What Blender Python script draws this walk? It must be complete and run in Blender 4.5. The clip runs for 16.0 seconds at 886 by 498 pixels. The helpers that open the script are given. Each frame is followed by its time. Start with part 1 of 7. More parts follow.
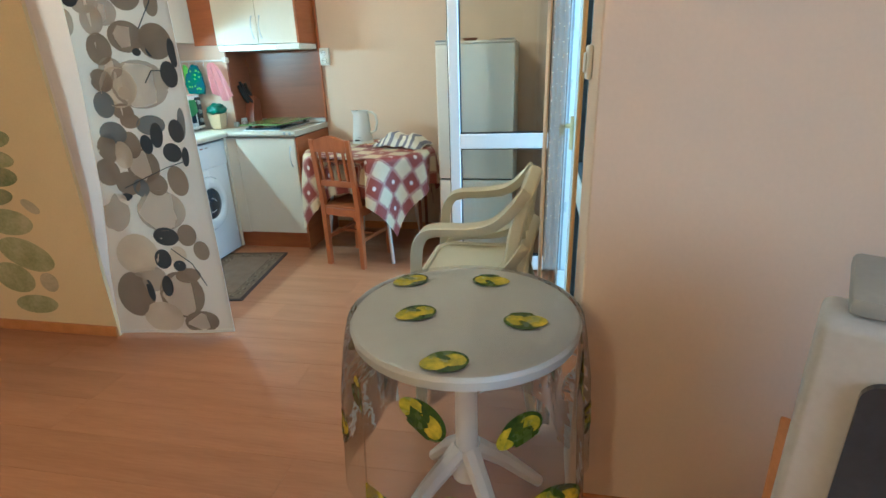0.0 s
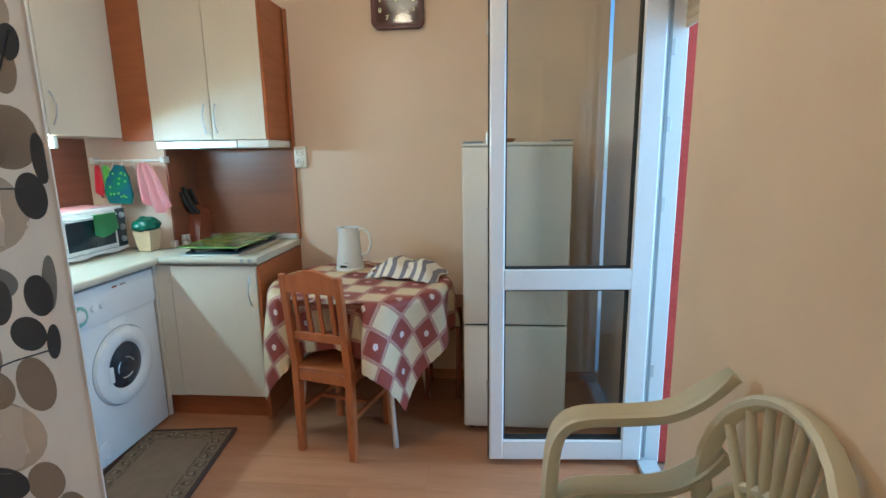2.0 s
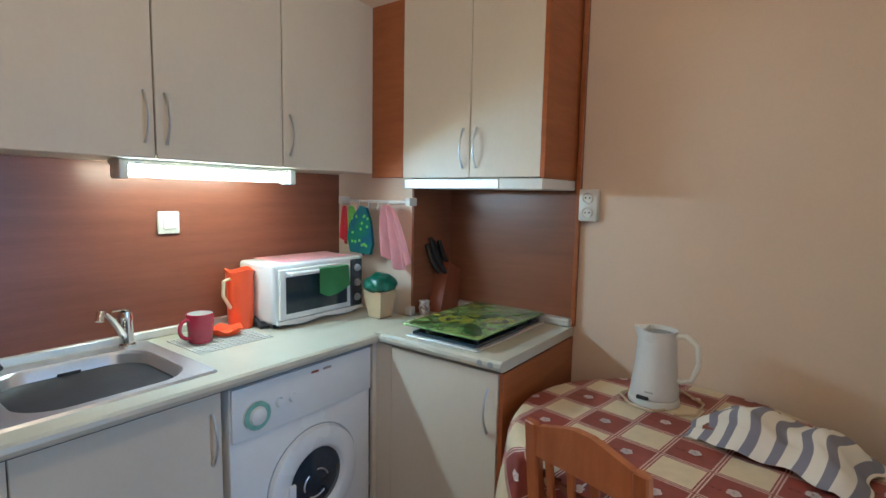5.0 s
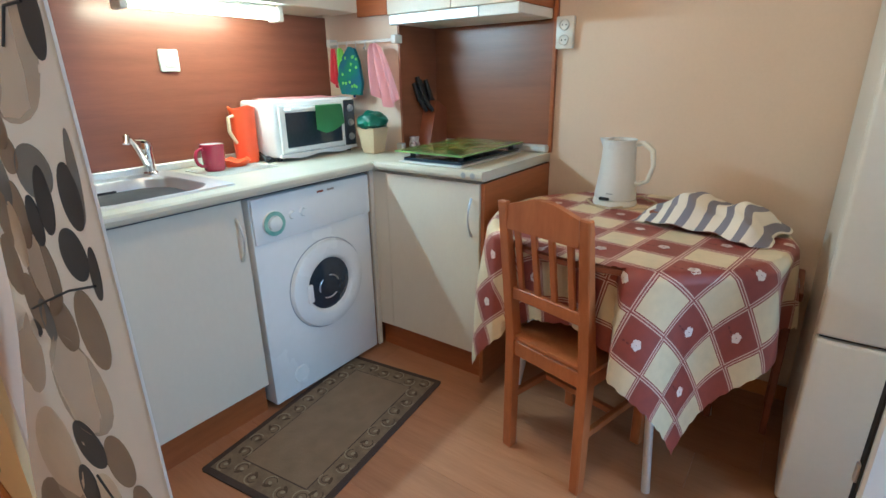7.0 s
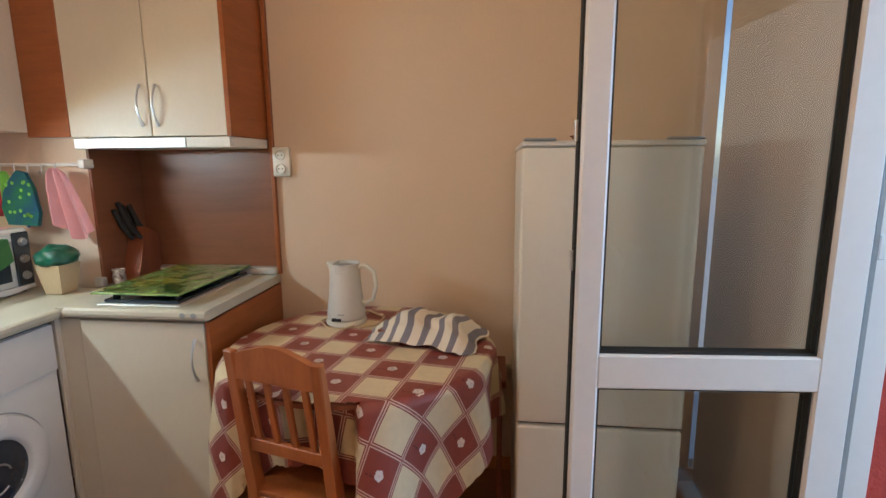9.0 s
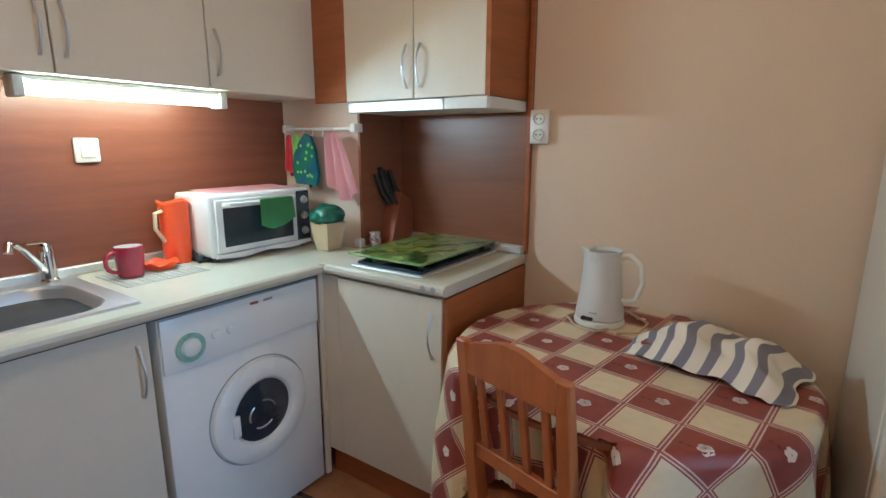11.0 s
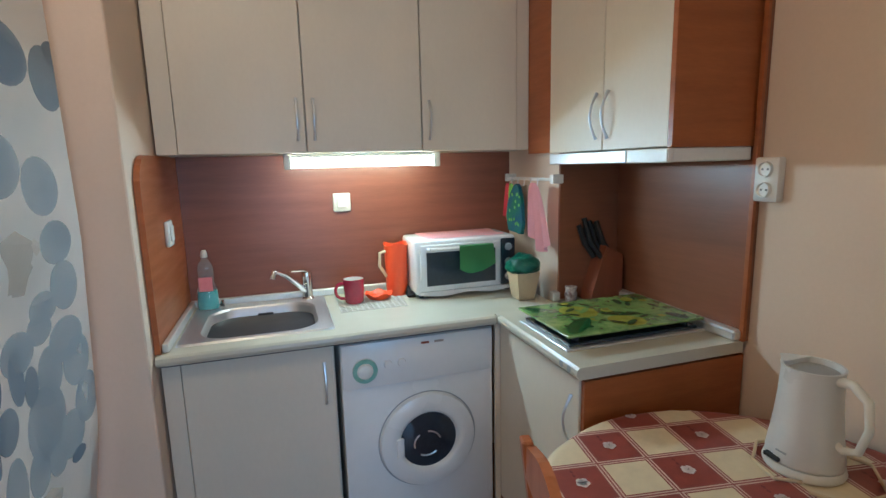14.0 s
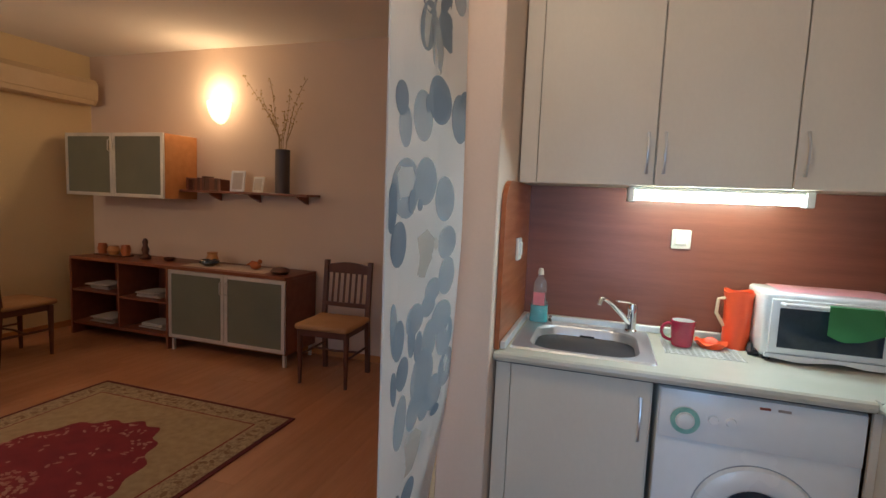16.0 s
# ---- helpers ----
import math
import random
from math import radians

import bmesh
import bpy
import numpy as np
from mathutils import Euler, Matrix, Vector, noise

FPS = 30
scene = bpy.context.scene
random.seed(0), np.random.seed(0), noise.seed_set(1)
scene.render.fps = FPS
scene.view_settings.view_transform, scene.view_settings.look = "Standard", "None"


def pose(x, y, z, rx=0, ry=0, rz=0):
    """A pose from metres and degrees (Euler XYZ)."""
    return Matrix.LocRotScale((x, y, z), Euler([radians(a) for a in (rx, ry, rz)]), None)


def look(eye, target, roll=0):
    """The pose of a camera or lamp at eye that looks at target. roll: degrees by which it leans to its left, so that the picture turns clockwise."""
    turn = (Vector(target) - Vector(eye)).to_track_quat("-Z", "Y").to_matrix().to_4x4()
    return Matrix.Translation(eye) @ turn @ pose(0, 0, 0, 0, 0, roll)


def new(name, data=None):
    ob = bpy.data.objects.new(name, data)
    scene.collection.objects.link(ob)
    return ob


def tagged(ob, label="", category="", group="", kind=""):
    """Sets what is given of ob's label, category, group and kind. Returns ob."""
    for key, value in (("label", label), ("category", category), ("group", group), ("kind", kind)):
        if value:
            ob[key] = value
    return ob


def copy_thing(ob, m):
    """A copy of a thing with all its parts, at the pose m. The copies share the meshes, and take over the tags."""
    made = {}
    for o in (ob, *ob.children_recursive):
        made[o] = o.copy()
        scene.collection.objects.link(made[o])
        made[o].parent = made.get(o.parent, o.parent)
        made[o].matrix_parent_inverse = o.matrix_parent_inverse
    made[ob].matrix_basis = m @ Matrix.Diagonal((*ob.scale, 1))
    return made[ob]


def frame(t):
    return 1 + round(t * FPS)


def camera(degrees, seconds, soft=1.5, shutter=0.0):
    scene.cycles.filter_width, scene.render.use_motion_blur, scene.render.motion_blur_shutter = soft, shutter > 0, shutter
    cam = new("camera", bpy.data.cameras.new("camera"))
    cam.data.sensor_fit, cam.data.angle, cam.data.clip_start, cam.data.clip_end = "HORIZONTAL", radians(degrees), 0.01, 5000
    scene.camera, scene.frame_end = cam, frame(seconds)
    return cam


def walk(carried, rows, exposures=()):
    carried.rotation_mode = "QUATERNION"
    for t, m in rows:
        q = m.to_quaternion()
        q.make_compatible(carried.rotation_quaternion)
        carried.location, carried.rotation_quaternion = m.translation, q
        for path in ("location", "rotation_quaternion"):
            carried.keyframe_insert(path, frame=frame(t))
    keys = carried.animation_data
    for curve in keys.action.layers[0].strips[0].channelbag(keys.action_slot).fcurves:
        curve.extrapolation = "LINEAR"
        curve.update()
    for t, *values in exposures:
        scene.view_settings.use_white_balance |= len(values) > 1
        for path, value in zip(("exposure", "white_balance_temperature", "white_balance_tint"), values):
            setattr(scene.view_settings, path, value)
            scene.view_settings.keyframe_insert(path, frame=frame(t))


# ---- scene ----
cam = camera(83.3, 16.0)
PATH = [
    (0, (1.81, 1.997, 1.33), (1.451, 3.834, 0.624), -1.9),
    (0.5, (1.763, 2.282, 1.352), (1.246, 4.108, 0.72), -1.5),
    (1, (1.617, 2.516, 1.362), (1.156, 4.384, 0.815), -1.1),
    (1.5, (1.413, 2.727, 1.388), (1.109, 4.651, 0.937), -1.4),
    (2, (1.284, 2.976, 1.395), (1.098, 4.932, 1.02), -0.9),
    (2.5, (1.163, 3.222, 1.396), (1.049, 5.194, 1.077), -0.1),
    (3, (1.071, 3.476, 1.434), (0.853, 5.445, 1.159), 0.6),
    (3.5, (1.009, 3.7, 1.454), (0.609, 5.642, 1.19), 1.2),
    (4, (0.968, 3.866, 1.465), (0.267, 5.721, 1.202), 0.6),
    (4.5, (0.875, 3.953, 1.433), (-0.144, 5.662, 1.23), 0.3),
    (4.7, (0.864, 3.99, 1.427), (-0.281, 5.62, 1.25), 0.4),
    (6.8, (1.042, 3.843, 1.24), (-0.171, 5.315, 0.639), -1.3),
    (7, (1.052, 3.797, 1.228), (-0.059, 5.326, 0.573), -1.0),
    (7.5, (1.067, 3.757, 1.229), (0.194, 5.406, 0.508), -0.9),
    (8, (1.071, 3.773, 1.249), (0.471, 5.563, 0.589), -0.9),
    (8.5, (1.109, 3.819, 1.327), (0.816, 5.724, 0.795), -0.5),
    (9, (1.1, 3.824, 1.385), (0.872, 5.781, 1.041), -0.4),
    (9.2, (1.076, 3.822, 1.398), (0.756, 5.779, 1.139), -0.5),
    (11.3, (0.905, 4.188, 1.314), (-0.255, 5.745, 0.83), 0.3),
    (11.5, (0.871, 4.236, 1.304), (-0.318, 5.748, 0.754), 0.1),
    (12, (0.812, 4.286, 1.286), (-0.533, 5.603, 0.611), -0.2),
    (12.5, (0.907, 4.381, 1.279), (-0.622, 5.444, 0.549), 0.1),
    (13, (1.055, 4.518, 1.267), (-0.625, 5.358, 0.58), 0.2),
    (13.5, (1.152, 4.531, 1.34), (-0.635, 5.242, 0.791), -0.5),
    (14, (1.234, 4.59, 1.453), (-0.645, 5.189, 1.12), -1.4),
    (14.5, (1.268, 4.631, 1.509), (-0.67, 5.103, 1.37), -1.7),
    (15, (1.283, 4.625, 1.487), (-0.707, 4.81, 1.424), -0.2),
    (15.5, (1.293, 4.568, 1.459), (-0.694, 4.369, 1.347), 1.5),
    (16, (1.304, 4.536, 1.423), (-0.589, 3.92, 1.228), 2.4),
]
EXPOSURES = [(0.0, 0.48, 4410, -10), (0.5, 0.41, 4315, -10), (1.0, 0.31, 4410, -6), (1.5, 0.16, 4601, -4), (2.0, 0.02, 4650, -1), (2.5, -0.07, 4880, 1), (3.0, -0.33, 5400, 4), (3.5, -0.17, 5450, 5), (4.0, -0.27, 5280, 7), (4.5, -0.55, 4900, 7), (7.0, 0.11, 4887, 3), (7.5, 0.26, 4977, 5), (8.0, 0.31, 5068, 5), (8.5, 0.23, 5249, 6), (9.0, -0.33, 5828, 16), (11.5, -0.4, 4900, 2), (12.0, -0.22, 4840, -3), (12.5, -0.15, 4922, 3), (13.0, -0.2, 4922, 4), (13.5, -0.35, 4922, 3), (14.5, -0.67, 4995, 10), (15.0, -0.62, 4995, 9), (16.0, -0.62, 5229, 12)]
walk(cam, [(t, look(eye, target, roll)) for t, eye, target, roll in PATH], EXPOSURES)

# ---- world, sun, large lights ----
world = bpy.data.worlds.new("sky")
scene.world = world
world.use_nodes = True
_nt = world.node_tree
_sky = _nt.nodes.new("ShaderNodeTexSky")
_sky.sky_type = "NISHITA"
_sky.sun_disc = False
_sky.sun_elevation = radians(48)
_sky.sun_rotation = radians(200)
_nt.links.new(_sky.outputs[0], _nt.nodes["Background"].inputs[0])
_nt.nodes["Background"].inputs[1].default_value = 0.15
sun_data = bpy.data.lights.new("sun", "SUN")
sun_data.energy, sun_data.angle, sun_data.color = 2.0, radians(0.6), (1.0, 0.95, 0.88)
sun_lamp = new("sun", sun_data)
sun_lamp.matrix_world = look((0, 0, 0), (-math.sin(radians(200)) * math.cos(radians(48)), -math.cos(radians(200)) * math.cos(radians(48)), -math.sin(radians(48))))


def area_light(name, place, target, sx, sy, watts, colour):
    d = bpy.data.lights.new(name, "AREA")
    d.shape, d.size, d.size_y, d.energy, d.color = "RECTANGLE", sx, sy, watts, colour
    o = new(name, d)
    o.matrix_world = look(place, target)
    return o


def bulb(name, place, watts, colour, radius=0.04):
    d = bpy.data.lights.new(name, "POINT")
    d.energy, d.color, d.shadow_soft_size = watts, colour, radius
    o = new(name, d)
    o.location = place
    return o


WARM = (1.0, 0.68, 0.38)
WARM2 = (1.0, 0.62, 0.28)
COOL = (0.93, 0.97, 1.0)
area_light("tube_light", (-0.800, 4.915, 1.482), (0.0, 4.915, 1.18), 0.56, 0.018, 8.0, (0.62, 0.90, 1.0))
bulb("sconce_bulb", (-2.36, 1.075, 2.29), 15, WARM2, 0.05)
# Added fill: no third sconce is known; it brightens the dark living room.
bulb("sconce_bulb_c", (0.3, -0.33, 2.02), 36, WARM)
bulb("sconce_bulb_b", (3.0, -0.30, 2.0), 8, WARM2)
bulb("ceiling_bulb", (0.55, 4.30, 2.50), 16, WARM, 0.07)
# Added panel of cool light for the living room; no window is seen there.
area_light("living_window_sky", (3.35, 1.3, 1.5), (1.5, 2.6, 1.0), 1.2, 1.2, 12, (0.86, 0.93, 1.0))
area_light("doorway_sky", (3.70, 4.72, 1.5), (0.0, 4.2, 0.8), 2.0, 2.3, 92, (0.52, 0.78, 1.0))

# ---- materials ----
def material(name, c1, c2=None, rough=0.5, metal=0.0, scale=6.0, fine=60.0, bump=0.1, stretch=(1, 1, 1), dist=0.004, coat=0.0, rand=0.0, sheen=0.0, spec=0.5):
    """Two colours mixed by coarse noise, with fine grain in colour, gloss and relief."""
    m = bpy.data.materials.new(name)
    m.use_nodes = True
    nt = m.node_tree
    N, L = nt.nodes, nt.links
    b = N["Principled BSDF"]
    b.inputs["Roughness"].default_value = rough
    b.inputs["Metallic"].default_value = metal
    b.inputs["Coat Weight"].default_value = coat
    b.inputs["Sheen Weight"].default_value = sheen
    b.inputs["Specular IOR Level"].default_value = spec
    c2 = c2 or tuple(v * 0.85 for v in c1)
    tc, mp = N.new("ShaderNodeTexCoord"), N.new("ShaderNodeMapping")
    mp.inputs["Scale"].default_value = stretch
    L.new(tc.outputs["Object"], mp.inputs[0])
    n1, n2 = N.new("ShaderNodeTexNoise"), N.new("ShaderNodeTexNoise")
    n1.inputs["Scale"].default_value, n2.inputs["Scale"].default_value = scale, fine
    n1.inputs["Detail"].default_value, n2.inputs["Detail"].default_value = 4, 3
    L.new(mp.outputs[0], n1.inputs[0]), L.new(mp.outputs[0], n2.inputs[0])
    mix = N.new("ShaderNodeMix")
    mix.data_type = "RGBA"
    mix.inputs[6].default_value, mix.inputs[7].default_value = (*c1, 1), (*c2, 1)
    add = N.new("ShaderNodeMath")
    add.operation = "MULTIPLY_ADD"
    L.new(n2.outputs[0], add.inputs[0])
    add.inputs[1].default_value = 0.45
    L.new(n1.outputs[0], add.inputs[2])
    rmp = N.new("ShaderNodeMapRange")
    rmp.inputs["From Min"].default_value, rmp.inputs["From Max"].default_value = 0.5, 0.95
    L.new(add.outputs[0], rmp.inputs[0])
    L.new(rmp.outputs[0], mix.inputs[0])
    out = mix.outputs[2]
    if rand:
        oi, hsv, mr = N.new("ShaderNodeObjectInfo"), N.new("ShaderNodeHueSaturation"), N.new("ShaderNodeMapRange")
        mr.inputs["To Min"].default_value, mr.inputs["To Max"].default_value = 1 - rand, 1 + rand
        L.new(oi.outputs["Random"], mr.inputs[0]), L.new(mr.outputs[0], hsv.inputs["Value"]), L.new(out, hsv.inputs["Color"])
        out = hsv.outputs[0]
    L.new(out, b.inputs["Base Color"])
    rr = N.new("ShaderNodeMapRange")
    rr.inputs["To Min"].default_value, rr.inputs["To Max"].default_value = max(0.02, rough - 0.08), min(1, rough + 0.1)
    L.new(n1.outputs[0], rr.inputs[0]), L.new(rr.outputs[0], b.inputs["Roughness"])
    if bump:
        bp = N.new("ShaderNodeBump")
        bp.inputs["Strength"].default_value, bp.inputs["Distance"].default_value = bump, dist
        L.new(n2.outputs[0], bp.inputs["Height"]), L.new(bp.outputs[0], b.inputs["Normal"])
    return m


def glass(name, tint=(0.95, 0.98, 1.0), rough=0.0):
    m = bpy.data.materials.new(name)
    m.use_nodes = True
    N, L = m.node_tree.nodes, m.node_tree.links
    N.remove(N["Principled BSDF"])
    tr, gl, mx, lw = N.new("ShaderNodeBsdfTransparent"), N.new("ShaderNodeBsdfGlossy"), N.new("ShaderNodeMixShader"), N.new("ShaderNodeLayerWeight")
    pw, ma = N.new("ShaderNodeMath"), N.new("ShaderNodeMath")
    pw.operation, ma.operation = "POWER", "MULTIPLY_ADD"
    tr.inputs[0].default_value = (*tint, 1)
    gl.inputs["Roughness"].default_value = rough
    lw.inputs[0].default_value, pw.inputs[1].default_value, ma.inputs[1].default_value, ma.inputs[2].default_value = 0.5, 4.0, 0.8, 0.05
    L.new(lw.outputs["Facing"], pw.inputs[0]), L.new(pw.outputs[0], ma.inputs[0]), L.new(ma.outputs[0], mx.inputs[0]), L.new(tr.outputs[0], mx.inputs[1]), L.new(gl.outputs[0], mx.inputs[2])
    L.new(mx.outputs[0], N["Material Output"].inputs[0])
    return m


def film(name, share, colour=(0.8, 0.8, 0.8), tint=(0.95, 0.98, 1.0)):
    """A thin see-through sheet of which a share is seen as matt."""
    m = glass(name, tint)
    N, L = m.node_tree.nodes, m.node_tree.links
    d, mx = N.new("ShaderNodeBsdfDiffuse"), N.new("ShaderNodeMixShader")
    d.inputs[0].default_value, mx.inputs[0].default_value = (*colour, 1), share
    out = N["Material Output"].inputs[0]
    L.new(out.links[0].from_socket, mx.inputs[1]), L.new(d.outputs[0], mx.inputs[2]), L.new(mx.outputs[0], out)
    return m


def cloth_mat(name, c1, c2=None, through_light=0.4, scale=10, fine=300):
    m = material(name, c1, c2, 0.9, scale=scale, fine=fine, bump=0.3, dist=0.001, sheen=0.2)
    N, L = m.node_tree.nodes, m.node_tree.links
    b = N["Principled BSDF"]
    tl, mx = N.new("ShaderNodeBsdfTranslucent"), N.new("ShaderNodeMixShader")
    tl.inputs[0].default_value = (*c1, 1)
    mx.inputs[0].default_value = through_light
    L.new(b.outputs[0], mx.inputs[1]), L.new(tl.outputs[0], mx.inputs[2]), L.new(mx.outputs[0], N["Material Output"].inputs[0])
    return m


def glow(name, colour, strength):
    m = bpy.data.materials.new(name)
    m.use_nodes = True
    b = m.node_tree.nodes["Principled BSDF"]
    b.inputs["Base Color"].default_value = (0.9, 0.9, 0.88, 1)
    b.inputs["Emission Color"].default_value = (*colour, 1)
    b.inputs["Emission Strength"].default_value = strength
    return m


WALL = material("wall_paint_peach", (0.72, 0.57, 0.44), (0.68, 0.535, 0.405), 0.85, scale=1.3, fine=90, bump=0.25, dist=0.002)
WALL_YELLOW = material("wall_paint_yellow", (0.76, 0.60, 0.33), (0.71, 0.55, 0.29), 0.85, scale=1.3, fine=90, bump=0.25, dist=0.002)
WALL_OUT = material("rough_white_render", (0.78, 0.78, 0.76), (0.68, 0.69, 0.68), 0.95, scale=14, fine=70, bump=0.45, dist=0.012)
RED_OUT = material("red_masonry_paint", (0.55, 0.07, 0.05), (0.44, 0.05, 0.04), 0.85, scale=10, fine=70, bump=0.6, dist=0.006)
CEIL = material("ceiling_white", (0.82, 0.78, 0.70), (0.78, 0.73, 0.65), 0.9, scale=1.2, fine=80, bump=0.15)
PLANK = material("laminate_plank", (0.45, 0.215, 0.105), (0.36, 0.160, 0.072), 0.32, scale=5, fine=40, bump=0.06, stretch=(0.25, 3, 3), rand=0.07)
SUBFLOOR = material("floor_joint", (0.24, 0.14, 0.08), None, 0.8)
TILE_OUT = material("terrace_tile", (0.50, 0.46, 0.41), (0.40, 0.37, 0.33), 0.6, scale=4, fine=50)
CREAM = material("cream_laminate", (0.70, 0.63, 0.51), (0.66, 0.59, 0.475), 0.42, scale=3, fine=90, bump=0.12, stretch=(1, 1, 0.6), dist=0.001)
CHERRY = material("cherry_laminate", (0.38, 0.115, 0.03), (0.29, 0.085, 0.022), 0.32, scale=4, fine=30, bump=0.06, stretch=(1, 1, 9), dist=0.001)
CHERRY_D = material("red_brown_laminate_satin", (0.25, 0.095, 0.045), (0.20, 0.075, 0.035), 0.36, scale=3, fine=26, bump=0.05, stretch=(0.6, 0.6, 10), dist=0.001)
CHERRY_H = material("cherry_laminate_level_grain", (0.24, 0.085, 0.05), (0.19, 0.065, 0.038), 0.33, scale=3, fine=26, bump=0.05, stretch=(0.6, 0.6, 10), dist=0.001)
PINE = material("lacquered_pine", (0.44, 0.145, 0.045), (0.33, 0.10, 0.028), 0.35, scale=9, fine=50, bump=0.08, stretch=(2, 2, 0.5), dist=0.001)
DARKWOOD = material("dark_stained_wood", (0.13, 0.045, 0.022), (0.09, 0.03, 0.016), 0.4, scale=7, fine=50, stretch=(2, 2, 0.5), bump=0.06)
REDWOOD = material("red_brown_board", (0.23, 0.07, 0.03), (0.18, 0.05, 0.022), 0.4, scale=5, fine=40, stretch=(3, 0.4, 3), bump=0.05)
ORANGEWOOD = material("orange_beech_board", (0.55, 0.24, 0.07), (0.46, 0.19, 0.05), 0.4, scale=5, fine=40, stretch=(3, 0.5, 3), bump=0.05)
WORKTOP = material("worktop_cream", (0.55, 0.52, 0.42), (0.51, 0.48, 0.38), 0.3, scale=6, fine=200, bump=0.03)
ENAMEL = material("white_enamel", (0.80, 0.80, 0.78), (0.76, 0.76, 0.73), 0.25, scale=2, fine=30, bump=0.02, coat=0.2)
FRIDGEM = material("fridge_enamel", (0.74, 0.70, 0.62), (0.70, 0.66, 0.57), 0.3, scale=2, fine=60, bump=0.06, dist=0.001)
PVC = material("white_pvc", (0.82, 0.82, 0.82), (0.77, 0.77, 0.77), 0.3, scale=3, fine=40, bump=0.02)
PLASTIC = material("white_plastic", (0.78, 0.77, 0.72), (0.73, 0.72, 0.66), 0.35, scale=5, fine=80, bump=0.03)
CHAIRP = material("cream_moulded_plastic", (0.62, 0.60, 0.48), (0.57, 0.55, 0.43), 0.38, scale=5, fine=120, bump=0.05)
RUBBER = material("black_rubber", (0.02, 0.02, 0.02), None, 0.7)
SMOKE = material("dark_smoked_glass", (0.028, 0.042, 0.06), (0.018, 0.026, 0.036), 0.08, bump=0, coat=0.4)
STEEL = material("brushed_steel", (0.72, 0.73, 0.74), (0.64, 0.65, 0.66), 0.36, 0.9, scale=3, fine=200, bump=0.04, stretch=(1, 8, 1))
CHROME = material("chrome", (0.82, 0.82, 0.82), None, 0.08, 1.0, bump=0)
ALU = material("satin_aluminium", (0.78, 0.78, 0.76), None, 0.42, 0.7, fine=150, bump=0.03)
FROST = material("frosted_glass_front", (0.17, 0.18, 0.13), (0.14, 0.15, 0.11), 0.35, scale=3, fine=120)
GREY_P = material("grey_plastic", (0.34, 0.36, 0.37), None, 0.45)
DARKHOLE = material("dark_inside", (0.03, 0.03, 0.035), None, 0.5)
FRINGE = material("brown_grey_rug", (0.26, 0.185, 0.11), (0.21, 0.145, 0.085), 0.95, scale=14, fine=260, bump=0.6, dist=0.004, sheen=0.05)
RUGBAND = material("rug_band", (0.25, 0.18, 0.105), (0.15, 0.105, 0.065), 0.95, scale=30, fine=260, bump=0.6, dist=0.004)
RUGEDGE = material("rug_edge", (0.07, 0.045, 0.035), None, 0.95, fine=260, bump=0.6)
PINKCL = cloth_mat("pink_cloth", (0.80, 0.40, 0.42))
GREENCL = cloth_mat("green_cloth", (0.09, 0.30, 0.10), (0.07, 0.24, 0.08))
TEALCL = cloth_mat("teal_cloth", (0.015, 0.20, 0.06), (0.01, 0.06, 0.20), 0.2, 16)
REDP = material("red_plastic", (0.62, 0.03, 0.05), None, 0.35, bump=0)
LIMEP = material("lime_plastic", (0.22, 0.60, 0.08), None, 0.35, bump=0)
BLUEP = material("blue_cloth", (0.04, 0.12, 0.40), None, 0.8)
MUGRED = material("raspberry_glaze", (0.42, 0.025, 0.06), None, 0.15, coat=0.5, bump=0)
ORANGEP = material("orange_plastic", (0.95, 0.13, 0.03), (0.88, 0.11, 0.03), 0.3, bump=0)
LACE = cloth_mat("white_lace", (0.80, 0.78, 0.74))
BEIGEP = material("beige_plastic", (0.60, 0.46, 0.28), None, 0.4, bump=0.03)
BAGGREEN = material("green_bag", (0.010, 0.13, 0.07), (0.006, 0.07, 0.045), 0.3, scale=20, bump=0.3)
BLOCKW = material("knife_block_wood", (0.24, 0.07, 0.03), None, 0.4, stretch=(3, 3, 0.5))
SOAPB = material("blue_green_liquid", (0.04, 0.48, 0.50), None, 0.1, coat=0.4, bump=0)
CLEARP = film("clear_plastic", 0.14)
SHEER = film("sheer_net", 0.30, (0.55, 0.46, 0.36), (0.50, 0.45, 0.40))
PANE = glass("window_pane", (0.93, 0.96, 0.96))
CLOCKM = material("clock_maroon", (0.085, 0.012, 0.010), None, 0.3, bump=0, spec=0.2)
CLOCKF = material("clock_dial", (0.060, 0.014, 0.010), (0.05, 0.012, 0.009), 0.05, bump=0, spec=0.22)
GOLD = material("gilt_numerals", (0.90, 0.78, 0.45), None, 0.35, 0.0, bump=0)
BLIND = material("wooden_blind_slats", (0.62, 0.46, 0.28), (0.55, 0.40, 0.24), 0.6, stretch=(6, 0.3, 6))
TUBE = glow("fluorescent_tube", (1.0, 0.95, 0.60), 38.0)
# Tube's reflection in the hood strip as a glow; no part uses it.
HOODG = glow("hood_strip_painted_sheen", (0.72, 0.90, 1.0), 2.4)
SCONCE = glow("sconce_glass", (1.0, 0.66, 0.36), 3.0)


# ---- helpers for shapes ----
ORIGIN = {}


def thing(name, at, label, category, group="", kind=""):
    e = tagged(new(name), label, category, group, kind)
    e.empty_display_size = 0.05
    e.location = at
    ORIGIN[e] = Vector(at)
    return e


